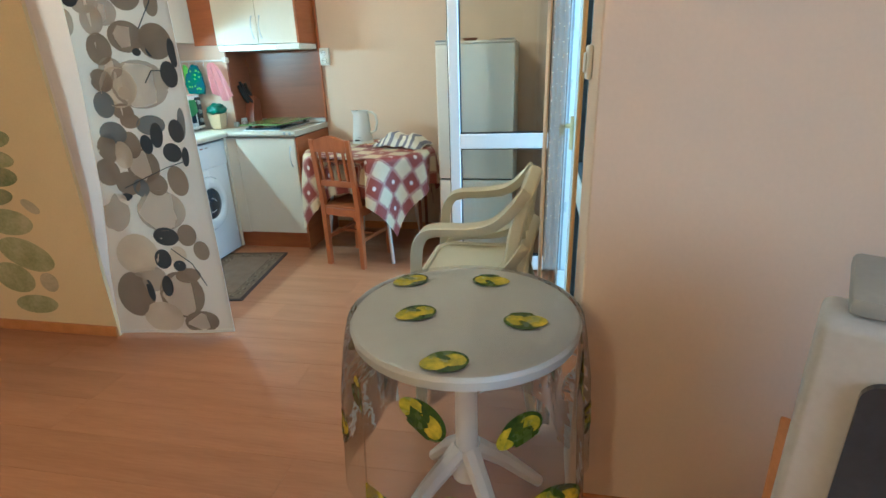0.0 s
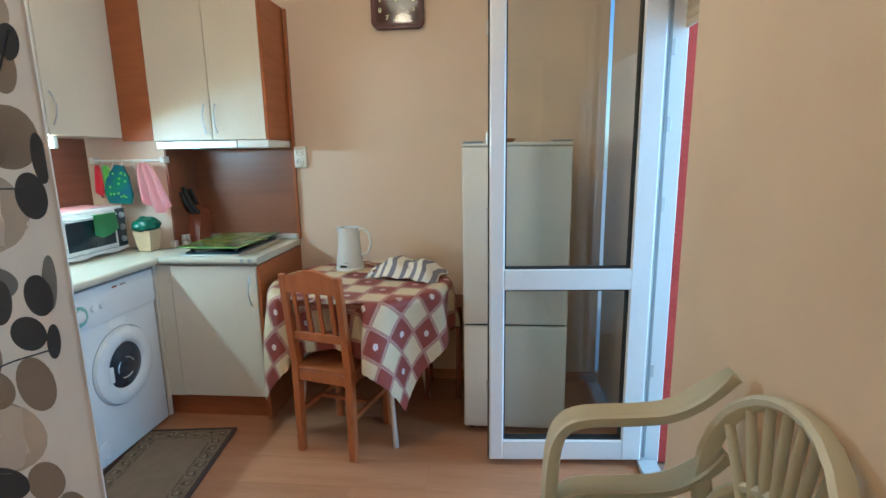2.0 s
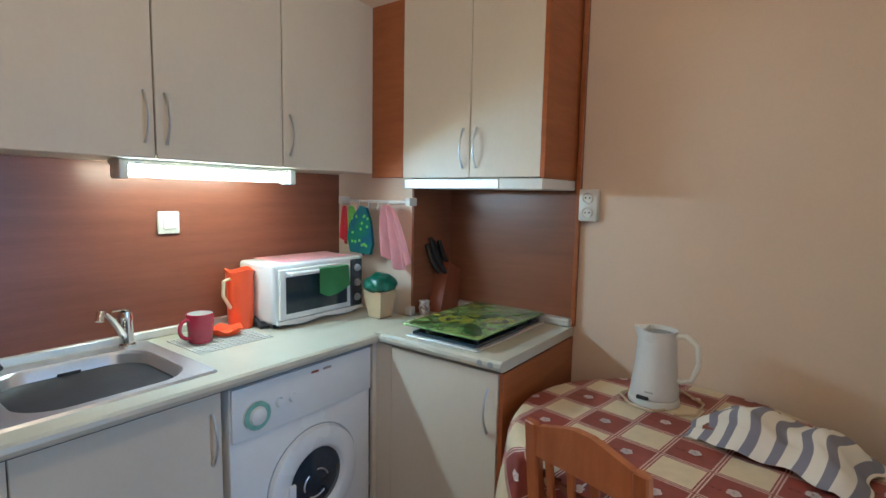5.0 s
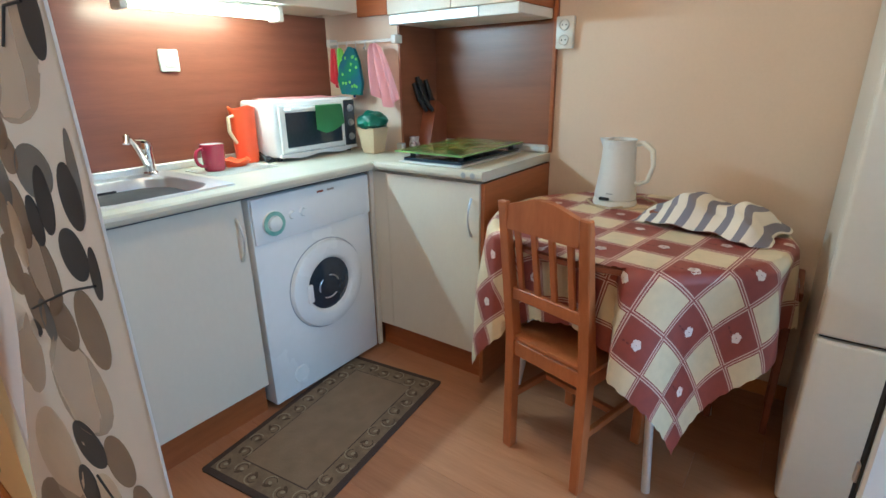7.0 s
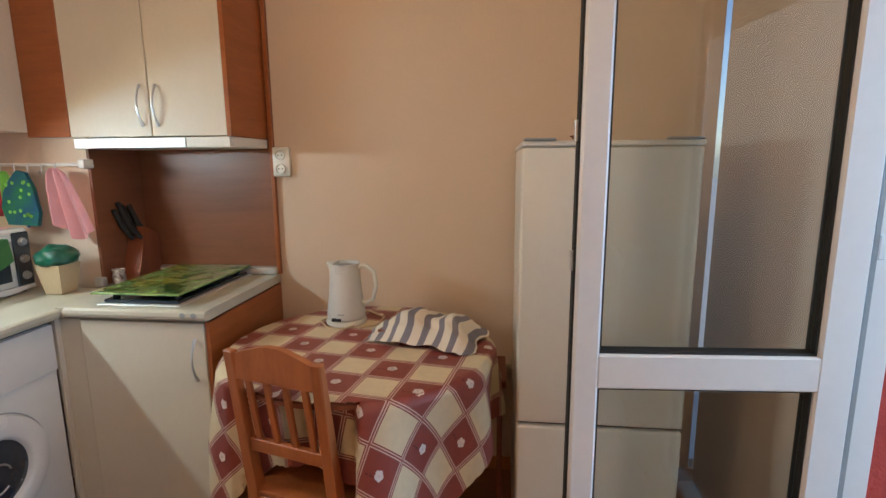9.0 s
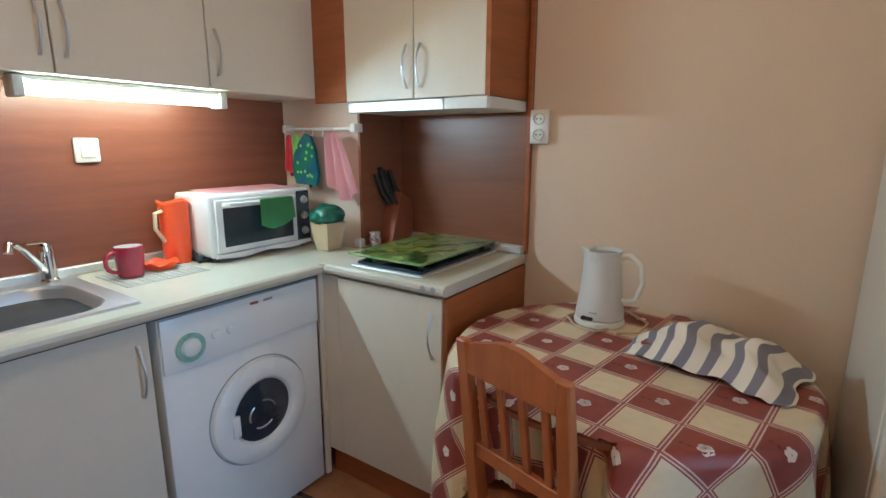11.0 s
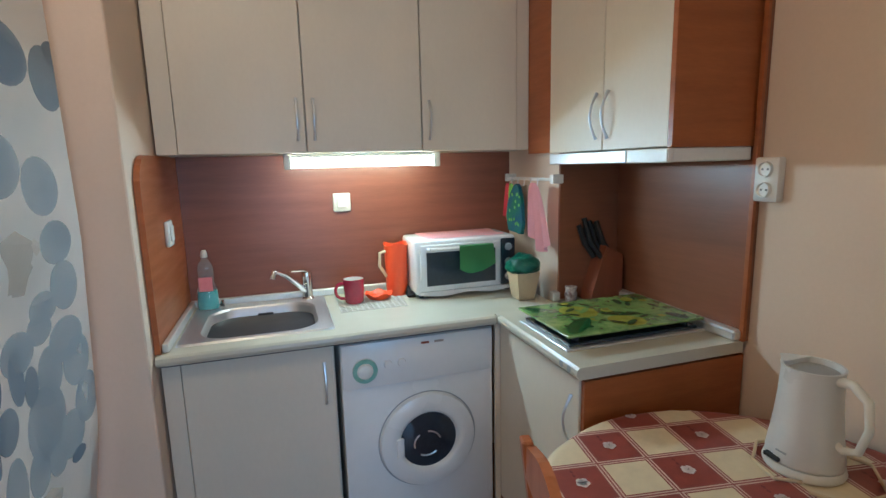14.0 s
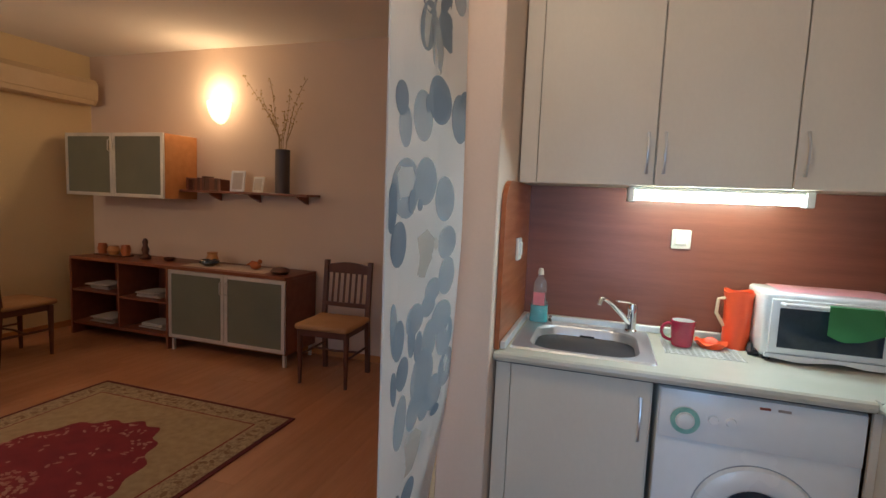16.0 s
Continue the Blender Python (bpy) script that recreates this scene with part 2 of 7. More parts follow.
def part(name, bm, mat_, parent=None, label="", smooth=False, kind="", category=""):
    me = bpy.data.meshes.new(name)
    root = parent
    while root is not None and root.parent is not None:
        root = root.parent
    if root is not None:
        bmesh.ops.translate(bm, verts=bm.verts, vec=-ORIGIN[root])
    bmesh.ops.recalc_face_normals(bm, faces=bm.faces)
    bm.to_mesh(me)
    bm.free()
    me.materials.append(mat_)
    if smooth:
        me.polygons.foreach_set("use_smooth", [True] * len(me.polygons))
        me.set_sharp_from_angle(angle=radians(38))
    o = tagged(new(name, me), label, category, "", kind)
    if root is None:
        ORIGIN[o] = Vector((0, 0, 0))
    o.parent = parent
    return o


def box(x0, x1, y0, y1, z0, z1, bevel=0.0, seg=1, bm=None, m=None):
    b2 = bmesh.new()
    bmesh.ops.create_cube(b2, size=1.0, matrix=Matrix.Translation(((x0 + x1) / 2, (y0 + y1) / 2, (z0 + z1) / 2)) @ Matrix.Diagonal((abs(x1 - x0), abs(y1 - y0), abs(z1 - z0), 1)))
    if bevel:
        bmesh.ops.bevel(b2, geom=b2.edges[:], offset=bevel, segments=seg, affect="EDGES", profile=0.5)
    if m:
        bmesh.ops.transform(b2, matrix=m, verts=b2.verts)
    return b2 if bm is None else join(bm, b2)


def join(bm, other):
    tmp = bpy.data.meshes.new("tmp")
    other.to_mesh(tmp)
    other.free()
    bm.from_mesh(tmp)
    bpy.data.meshes.remove(tmp)
    return bm


def lathe(profile, at=(0, 0, 0), n=24, m=None, bm=None):
    """A turned shape: profile of (radius, z)."""
    b = bmesh.new()
    rings = []
    for r, z in profile:
        rings.append([b.verts.new((r * math.cos(2 * math.pi * i / n), r * math.sin(2 * math.pi * i / n), z)) for i in range(n)] if r > 1e-6 else [b.verts.new((0, 0, z))])
    for a, c in zip(rings, rings[1:]):
        for i in range(n):
            p, q = a[i % len(a)], a[(i + 1) % len(a)]
            s, t = c[(i + 1) % len(c)], c[i % len(c)]
            vs = []
            for v in (p, q, s, t):
                if v not in vs:
                    vs.append(v)
            if len(vs) > 2:
                b.faces.new(vs)
    bmesh.ops.transform(b, matrix=Matrix.Translation(at) @ (m or Matrix.Identity(4)), verts=b.verts)
    return b if bm is None else join(bm, b)


def pipe(points, r, n=8, bm=None, closed=False, flat=1.0):
    """A tube along points; r a number or one a point."""
    b = bmesh.new()
    P = [Vector(p) for p in points]
    k = len(P)
    rs = r if isinstance(r, (list, tuple)) else [r] * k
    rings, side = [], None
    for i, p in enumerate(P):
        d = (P[(i + 1) % k] - P[i - 1]) if closed else (P[min(i + 1, k - 1)] - P[max(i - 1, 0)])
        d.normalize()
        if side is None:
            side = d.cross(Vector((0, 0, 1)) if abs(d.z) < 0.9 else Vector((1, 0, 0)))
        side = (side - d * side.dot(d)).normalized()
        up = side.cross(d)
        rings.append([b.verts.new(p + (side * math.cos(2 * math.pi * j / n) + up * math.sin(2 * math.pi * j / n) * flat) * rs[i]) for j in range(n)])
    for i in range(k if closed else k - 1):
        a, c = rings[i], rings[(i + 1) % k]
        for j in range(n):
            b.faces.new((a[j], a[(j + 1) % n], c[(j + 1) % n], c[j]))
    if not closed:
        b.faces.new(rings[0][::-1]), b.faces.new(rings[-1])
    return b if bm is None else join(bm, b)


def prism(outline, lo, hi, axis="z", bm=None):
    """An outline of (u, v) extruded along an axis from lo to hi."""
    b = bmesh.new()
    def at(u, v, w):
        return {"z": (u, v, w), "x": (w, u, v), "y": (u, w, v)}[axis]
    A = [b.verts.new(at(u, v, lo)) for u, v in outline]
    B = [b.verts.new(at(u, v, hi)) for u, v in outline]
    b.faces.new(A), b.faces.new(B[::-1])
    for i in range(len(A)):
        j = (i + 1) % len(A)
        b.faces.new((A[i], A[j], B[j], B[i]))
    return b if bm is None else join(bm, b)


def rounded(u0, u1, v0, v1, r, n=6):
    pts = []
    for cu, cv, a0 in ((u1 - r, v1 - r, 0), (u0 + r, v1 - r, 90), (u0 + r, v0 + r, 180), (u1 - r, v0 + r, 270)):
        pts += [(cu + r * math.cos(radians(a0 + 90 * i / n)), cv + r * math.sin(radians(a0 + 90 * i / n))) for i in range(n + 1)]
    return pts


def oval(cu, cv, ru, rv, turn=0.0, n=24):
    c, s = math.cos(turn), math.sin(turn)
    return [(cu + c * ru * math.cos(2 * math.pi * i / n) - s * rv * math.sin(2 * math.pi * i / n), cv + s * ru * math.cos(2 * math.pi * i / n) + c * rv * math.sin(2 * math.pi * i / n)) for i in range(n)]


def sheet(f, nu, nv, thick=0.002, bm=None):
    """A cloth: f(u, v) with u, v in 0..1, given a thickness along the normal, with the flat place in its UVs."""
    b = bmesh.new()
    uv = b.loops.layers.uv.new("UVMap")
    g = [[b.verts.new(f(i / nu, j / nv)) for j in range(nv + 1)] for i in range(nu + 1)]
    for i in range(nu):
        for j in range(nv):
            fc = b.faces.new((g[i][j], g[i + 1][j], g[i + 1][j + 1], g[i][j + 1]))
            for lp, (a, c) in zip(fc.loops, ((i, j), (i + 1, j), (i + 1, j + 1), (i, j + 1))):
                lp[uv].uv = (a / nu, c / nv)
    return b


def structure(name, bm, mat_, label, smooth=False):
    return part(name, bm, mat_, None, label, smooth, "structure")


# ---- structure ----
H = 2.72
structure("floor", box(-2.9, 3.7, -0.9, 6.1, -0.12, -0.009), SUBFLOOR, "laminate floor of warm brown planks through both rooms")
FLOOR = bpy.data.objects["floor"]
structure("ceiling", box(-2.9, 3.7, -0.9, 6.1, H, H + 0.15), CEIL, "plain white painted ceiling with warm lamp glow")
structure("wall_north", box(-1.2, 1.93, 5.92, 6.1, 0, H), WALL, "peach painted kitchen wall behind the table and fridge")
structure("wall_kitchen_west", box(-1.2, -1.0, 4.18, 5.92, 0, H), WALL, "peach painted wall behind the sink units")
structure("wall_partition_skin", box(-2.52, -0.362, 3.98, 3.9995, 0, H), WALL_YELLOW, "yellow painted living room side of the partition")
structure("wall_partition", box(-2.7, -0.36, 4.0, 4.18, 0, H, 0.004), WALL, "peach partition wall between kitchen and living room")
structure("wall_living_west", box(-2.7, -2.52, -0.6, 3.98, 0, H), WALL, "peach living room wall behind the long sideboard")
structure("wall_living_south", box(-2.7, 3.5, -0.75, -0.57, 0, H), WALL_YELLOW, "yellow living room wall with the air conditioner")
# The gap left between these pieces is an assumed window opening, out of view.
for _nm, _b in (("wall_living_east", box(3.4, 3.6, -0.57, 0.6, 0, H)), ("wall_living_east", box(3.4, 3.6, 2.0, 3.25, 0, H)), ("wall_living_east", box(3.4, 3.6, 0.6, 2.0, 0, 0.85)), ("wall_living_east", box(3.4, 3.6, 0.6, 2.0, 2.2, H))):
    structure(_nm, _b, WALL, "plain peach living room wall")
structure("wall_stub", box(1.94, 3.6, 3.235, 3.465, 0, H, 0.004), WALL, "beige wall beside the balcony door with a light switch")
structure("wall_boxing", box(-1.0, -0.515, 5.645, 5.92, 0, H), WALL, "boxed out peach wall corner behind the small oven")
_b = box(1.95, 2.17, 3.46, 5.125, 2.25, H)
structure("wall_lintel", _b, WALL, "beige wall over the balcony doors")
structure("wall_east", box(1.95, 2.13, 5.125, 5.92, 0, H), WALL, "beige wall beside the fridge")
structure("door_reveal", box(2.05, 2.142, 5.108, 5.122, 0.0, 2.25), RED_OUT, "red painted outer reveal of the balcony door")
structure("terrace_wall", box(2.13, 4.6, 5.9, 6.1, -0.1, 2.9), WALL_OUT, "rough white rendered terrace wall")
structure("terrace_skirting", box(2.13, 4.6, 5.885, 5.9, 0.0, 0.08, 0.003), TILE_OUT, "grey beige tile skirting of the terrace wall")
structure("terrace_floor", box(1.95, 4.6, 3.46, 6.1, -0.12, -0.01), TILE_OUT, "beige terrace floor")
structure("ground", box(-60, 60, -60, 60, -0.6, -0.5), TILE_OUT, "plain ground outside")
# skirting
for nm, bb in (("baseboard", box(-2.52, -0.362, 3.966, 3.98, 0, 0.06, 0.003)), ("baseboard", box(-2.52, -2.506, -0.57, 3.966, 0, 0.06, 0.003)),
               ("baseboard", box(-2.506, 3.4, -0.57, -0.556, 0, 0.06, 0.003)), ("baseboard", box(0.125, 1.95, 5.906, 5.92, 0, 0.06, 0.003)), ("baseboard", box(1.942, 3.4, 3.221, 3.235, 0, 0.06, 0.003))):
    structure(nm, bb, ORANGEWOOD, "light wooden skirting board")


# ---- balcony doors ----
def door_leaf(name, label):
    """A glazed leaf 0.676 wide, hinged at its right end; local x from -0.676 to 0, y the thickness."""
    e = thing(name, (0, 0, 0), label, "door")
    w, z0, z1, t = 0.676, 0.03, 2.2, 0.03
    b = box(-w, -w + 0.064, -t, t, z0, z1, 0.006)
    join(b, box(-0.088, 0, -t, t, z0, z1, 0.006))
    for a, c in ((z0, z0 + 0.095), (0.822, 0.912), (z1 - 0.08, z1)):
        join(b, box(-w + 0.06, -0.08, -t + 0.001, t - 0.001, a, c, 0.005))
    part("door_frame", b, PVC, e, "white plastic door frame")
    g = None
    for a, c in ((z0 + 0.095, 0.822), (0.912, z1 - 0.08)):
        for x0, x1, y0, y1 in ((-w + 0.064, -w + 0.070, 0, 0), (-0.094, -0.088, 0, 0)):
            g = box(x0, x1, -0.018, 0.018, a, c, bm=g)
        g = box(-w + 0.070, -0.094, -0.018, 0.018, a, a + 0.006, bm=g)
        g = box(-w + 0.070, -0.094, -0.018, 0.018, c - 0.006, c, bm=g)
    part("gasket", g, RUBBER, e, "black rubber glazing gasket")
    part("edge_seal", box(-w - 0.005, -w, -0.014, 0.014, z0, z1), RUBBER, e, "black rubber edge seal")
    for a, c in ((z0 + 0.095, 0.822), (0.912, z1 - 0.08)):
        p = part("pane", box(-w + 0.070, -0.094, -0.003, 0.003, a + 0.006, c - 0.006), PANE, e, "clear glass pane")
        p.visible_shadow = False
    for z in (0.35, 1.12, 1.43, 1.85):
        part("lock_bolt", box(-w - 0.012, -w - 0.004, -0.008, 0.008, z, z + 0.05, 0.002), STEEL, e, "small steel lock stud")
    return e


leaf = door_leaf("door_1", "white plastic glazed balcony door leaf standing open in front of the fridge")
leaf.matrix_basis = pose(1.957, 5.094, 0, 0, 0, 3.4)
leaf2 = door_leaf("door_2", "white plastic glazed balcony door leaf standing closed")
leaf2.matrix_basis = pose(1.985, 3.53, 0, 0, 0, -90)
hb = box(-0.012, 0.012, -0.045, -0.03, -0.07, 0.07, 0.004)
join(hb, pipe([(0, -0.04, 0.03), (0, -0.075, 0.03), (0.03, -0.085, 0.028), (0.12, -0.08, 0.02)], 0.010, 8))
o = part("handle", hb, GOLD, leaf2, "brass coloured lever handle", True)
o.location = (-0.652, 0, 1.03)

fr = thing("door_frame_balcony", (1.99, 4.3, 0), "white plastic frame of the double balcony door", "door frame", kind="structure")
part("jamb", box(1.960, 2.049, 5.098, 5.1235, 0, 2.25, 0.004), PVC, fr)
part("jamb", box(1.955, 2.02, 3.47, 3.515, 0, 2.25, 0.004), PVC, fr)
part("head", box(1.955, 2.02, 3.515, 5.075, 2.20, 2.25, 0.004), PVC, fr)
part("sill", box(1.945, 2.03, 3.515, 5.075, 0, 0.03, 0.004), ALU, fr, "ribbed metal threshold")
for y in (5.089,):
    part("track", box(1.975, 1.985, y, y + 0.008, 0.03, 2.2), GREY_P, fr, "grey rubber seal groove")
for z in (0.42, 1.15, 1.47, 1.76):
    part("striker", box(1.985, 2.001, 5.086, 5.098, z, z + 0.06, 0.002), STEEL, fr, "small steel striker plate")

bl = thing("window_blind", (1.96, 4.6, 2.2), "half-lowered wooden slat blind over the balcony door", "blind")
for i in range(12):
    z = 1.858 + i * 0.03
    part("slat", box(2.035, 2.05, 3.52, 5.10, z, z + 0.027, 0.002), BLIND, bl)

# beige panel curtain beside the open leaf
CURT = cloth_mat("beige_panel_fabric", (0.78, 0.60, 0.42), (0.74, 0.56, 0.38), 0.12, 4, 250)
pc = thing("panel_curtain", (1.80, 3.87, 0.02), "plain beige flat panel curtain in front of the balcony door", "curtain")
part("fabric", box(1.833, 1.837, -0.32, 0.57, 0.03, 2.64, m=pose(0, 3.87, 0) @ Matrix.Identity(4)), CURT, pc)
part("rail", box(1.822, 1.848, 3.50, 4.48, 2.64, 2.67, 0.003), PVC, pc, "white curtain rail")
sh = thing("sheer_strip", (1.85, 3.50, 0.02), "narrow grey sheer curtain edge with rows of small glass beads", "curtain")
part("fabric", sheet(lambda u, v: (1.840 + 0.05 * u, 3.56 + 0.01 * u + 0.004 * math.sin(u * 12), 0.03 + 2.6 * v), 14, 2), SHEER, sh, smooth=True)
b = bmesh.new()
for i in range(4):
    for j in range(44):
        x, z = 1.846 + i * 0.013, 0.85 + j * 0.04 + (0.008 if i % 2 else 0)
        bmesh.ops.create_icosphere(b, subdivisions=1, radius=0.0022, matrix=Matrix.Translation((x, 3.553 + (x - 1.84) * 0.2, z)))
part("beads", b, CHROME, sh, "rows of tiny glass beads", kind="stuff")
OCHRE = cloth_mat("ochre_curtain_fabric", (0.72, 0.46, 0.18), (0.66, 0.41, 0.15), 0.2, 3, 250)
oc = thing("side_curtain", (1.86, 3.38, 0.02), "ochre gathered side curtain at the wall end by the balcony door", "curtain")
part("fabric", sheet(lambda u, v: (1.922 + 0.010 * u + 0.006 * math.sin(u * 40), 3.475 + 0.17 * u, 0.03 + 2.6 * v), 40, 2), OCHRE, oc, smooth=True)

# ---- kitchen units ----
def bow_handle(at, length, axis, out, parent):
    """A slim bow handle, upright, standing out along out."""
    o3 = Vector(out)
    pts = []
    for i in range(9):
        s = i / 8
        pts.append(Vector(at) + Vector((0, 0, (s - 0.5) * length)) + o3 * (0.004 + 0.026 * math.sin(math.pi * s)))
    part("handle", pipe(pts, [0.006, 0.0045, 0.004, 0.004, 0.004, 0.004, 0.004, 0.0045, 0.006], 6), STEEL, parent, "thin bow handle", True)


def door_on(parent, x0, x1, y0, y1, z0, z1):
    return part("door", box(x0, x1, y0, y1, z0, z1, 0.002), CREAM, parent, "cream laminate door")


# sink base unit
u = thing("sink_unit", (-0.7, 4.47, 0), "cream sink base cabinet under the worktop", "kitchen cabinet")
part("body", box(-0.995, -0.460, 4.188, 4.722, 0.13, 0.853), CREAM, u)
part("filler", box(-0.460, -0.444, 4.190, 4.2435, 0.002, 0.852, 0.001), CREAM, u, "narrow cream filler strip")
d = door_on(u, -0.458, -0.440, 4.246, 4.715, 0.135, 0.850)
bow_handle((-0.440, 4.685, 0.72), 0.15, "z", (1, 0, 0), d)
part("plinth", box(-0.50, -0.485, 4.242, 4.722, 0.0, 0.128), CHERRY, u, "red-brown plinth")

# washing machine
w = thing("washing_machine", (-0.7, 5.03, 0), "white front-loading washing machine under the worktop", "washing machine")
wy0, wy1, wf = 4.740, 5.314, -0.445
part("body", box(-0.98, wf, wy0, wy1, 0.02, 0.845, 0.008, 2), ENAMEL, w, smooth=True)
part("control_panel", box(wf, wf + 0.010, wy0 + 0.004, wy1 - 0.004, 0.678, 0.843, 0.005, 2), ENAMEL, w, "slightly proud white control panel", True)
RX = pose(0, 0, 0, 0, 90, 0)
dial = part("dial", lathe([(0.0, 0.022), (0.020, 0.022), (0.026, 0.018), (0.028, 0.010), (0.043, 0.008), (0.045, 0.0), (0.0, 0.0)], (wf + 0.010, 4.822, 0.745), 28, RX), PLASTIC, w, "round programme dial", True)
part("dial_ring", lathe([(0.029, 0.0085), (0.044, 0.0095), (0.044, 0.006), (0.029, 0.006)], (wf + 0.0115, 4.822, 0.745), 28, RX), material("pale_green_print", (0.30, 0.52, 0.42), (0.20, 0.40, 0.32), 0.4, scale=30, bump=0), dial, "pale green dial ring")
for y in (4.905, 4.955):
    part("knob", lathe([(0, 0.010), (0.013, 0.010), (0.016, 0.0), (0, 0)], (wf + 0.010, y, 0.758), 16, RX), ENAMEL, w, "small round knob", True)
for i, c in enumerate(("rust_mark", "grey_mark")):
    part("marking", box(wf + 0.010, wf + 0.0115, 5.03 + i * 0.05, 5.06 + i * 0.055, 0.815, 0.823), material(c, ((0.30, 0.08, 0.04), (0.4, 0.33, 0.28))[i], None, 0.5, bump=0), w, "small printed mark")
wc = (wf, 5.048, 0.437)
dr = part("door_ring", lathe([(0.108, 0.008), (0.114, 0.020), (0.124, 0.026), (0.160, 0.024), (0.180, 0.016), (0.186, 0.0), (0.108, 0.0)], wc, 48, RX), ENAMEL, w, "round white door ring", True)
part("door_glass", lathe([(0.0, 0.020), (0.05, 0.018), (0.092, 0.011), (0.111, 0.008), (0.111, 0.002), (0, 0.002)], wc, 36, RX), SMOKE, dr, "dark round door glass", True)
part("groove", lathe([(0.1862, 0.0015), (0.190, 0.0015), (0.190, 0.0), (0.1862, 0.0)], wc, 48, RX), GREY_P, dr, "thin grey groove round the door")
# Bright arcs stand in for reflections on the dark door glass.
for a0, a1, r_ in ((0.3, 1.5, 0.052), (2.2, 3.4, 0.050), (4.2, 5.4, 0.054)):
    ib = pipe([(wf + 0.0185, 5.040 + r_ * math.cos(a0 + (a1 - a0) * i / 6) , 0.428 + r_ * 0.9 * math.sin(a0 + (a1 - a0) * i / 6)) for i in range(7)], 0.003, 6)
    part("drum_rib", ib, STEEL, dr, "bright steel arc put in as a reflection on the glass", True)
part("latch", box(wf + 0.018, wf + 0.032, 4.922, 4.950, 0.393, 0.468, 0.005, 2), ENAMEL, dr, "white door latch tab", True)
part("filter_cap", lathe([(0.0, 0.004), (0.035, 0.004), (0.038, 0.0), (0, 0)], (wf, 4.87, 0.10), 20, RX), ENAMEL, w, "round filter cap", True)
for y in (wy0 + 0.05, wy1 - 0.05):
    for x in (-0.93, -0.50):
        part("foot", lathe([(0.018, 0.0), (0.018, 0.02), (0, 0.02)], (x, y, 0.0), 12), RUBBER, w, "black rubber foot")

# hob base unit
u = thing("hob_unit", (-0.15, 5.6, 0), "cream hob base cabinet with a red-brown side panel", "kitchen cabinet")
part("body", box(-0.435, 0.1035, 5.36, 5.90, 0.13, 0.853), CREAM, u)
part("filler", box(-0.440, -0.362, 5.345, 5.36, 0.13, 0.852, 0.001), CREAM, u, "cream corner filler strip")
part("filler", box(-0.452, -0.438, 5.3225, 5.3445, 0.02, 0.852, 0.001), CREAM, u, "narrow cream filler strip")
part("side_panel", box(0.1045, 0.120, 5.345, 5.915, 0.0, 0.853, 0.001), CHERRY, u, "red-brown side panel")
d = door_on(u, -0.358, 0.102, 5.340, 5.358, 0.135, 0.850)
bow_handle((0.068, 5.340, 0.72), 0.15, "z", (0, -1, 0), d)
part("plinth", box(-0.46, 0.104, 5.385, 5.40, 0.0, 0.128), CHERRY, u, "red-brown plinth")

# worktops
SX0, SX1, SY0, SY1 = -0.955, -0.475, 4.225, 4.735
wt = thing("worktop_sink", (-0.7, 4.8, 0.86), "cream laminate worktop with a rounded front edge over the sink", "worktop")
b = box(-0.985, SX0 + 0.02, 4.186, 5.60, 0.860, 0.895)
join(b, box(SX0 + 0.02, SX1 - 0.02, 4.186, SY0 + 0.02, 0.860, 0.895))
join(b, box(SX0 + 0.02, SX1 - 0.02, SY1 - 0.02, 5.60, 0.860, 0.895))
join(b, prism([(SX1 - 0.02, 0.860), (-0.415, 0.860), (-0.403, 0.868), (-0.400, 0.878), (-0.403, 0.889), (-0.412, 0.895), (SX1 - 0.02, 0.895)], 4.186, 5.314, "y"))
join(b, box(SX1 - 0.02, -0.43, 5.314, 5.60, 0.860, 0.895))
part("top", b, WORKTOP, wt)
# Shade in the slit below the worktop, put in as a near-black strip.
part("underside", box(-0.98, -0.425, 4.19, 5.30, 0.854, 0.860), DARKHOLE, wt, "dark strip put in for the shade under the worktop")
wt = thing("worktop_hob", (-0.15, 5.6, 0.86), "cream laminate worktop with worn front edge carrying the hob", "worktop")
b = prism([(5.905, 0.862), (5.331, 0.862), (5.319, 0.870), (5.316, 0.880), (5.319, 0.891), (5.328, 0.898), (5.905, 0.898)], -0.400, 0.124, "x")
part("top", b, WORKTOP, wt)
b = box(-0.501, -0.4, 5.60, 5.905, 0.862, 0.897)
join(b, box(-0.428, -0.4005, 5.32, 5.60, 0.862, 0.8975))
part("corner_piece", b, WORKTOP, wt, "corner of the worktop")
for x in (0.045, 0.085):
    part("chip", lathe([(0, 0.002), (0.010, 0.001), (0.011, 0), (0, 0)], (x, 5.3165, 0.883), 10, pose(0, 0, 0, 90, 0, 0)), GREY_P, wt, "grey worn spot in the edge")

# splashbacks
sp = thing("splashback", (-0.99, 4.9, 0.9), "red-brown laminate splashback with level grain behind the sink", "splashback")
part("board", box(-0.998, -0.985, 4.20, 5.643, 0.897, 1.507), CHERRY_H, sp)
b = prism([(-0.998, 0.897), (-0.425, 0.897), (-0.425, 1.40)] + [(-0.425 - 0.11 * (1 - math.cos(radians(a))), 1.40 + 0.105 * math.sin(radians(a))) for a in range(15, 91, 15)] + [(-0.998, 1.505)], 4.1815, 4.199, "y")
part("side_board", b, CHERRY, sp, "orange-brown side board with a rounded upper corner")
sb = thing("hob_splashback", (-0.2, 5.91, 0.9), "red-brown splashback behind the hob rising to the hood", "splashback")
part("board", box(-0.513, 0.128, 5.907, 5.919, 0.897, 2.215, 0.001), CHERRY_D, sb)
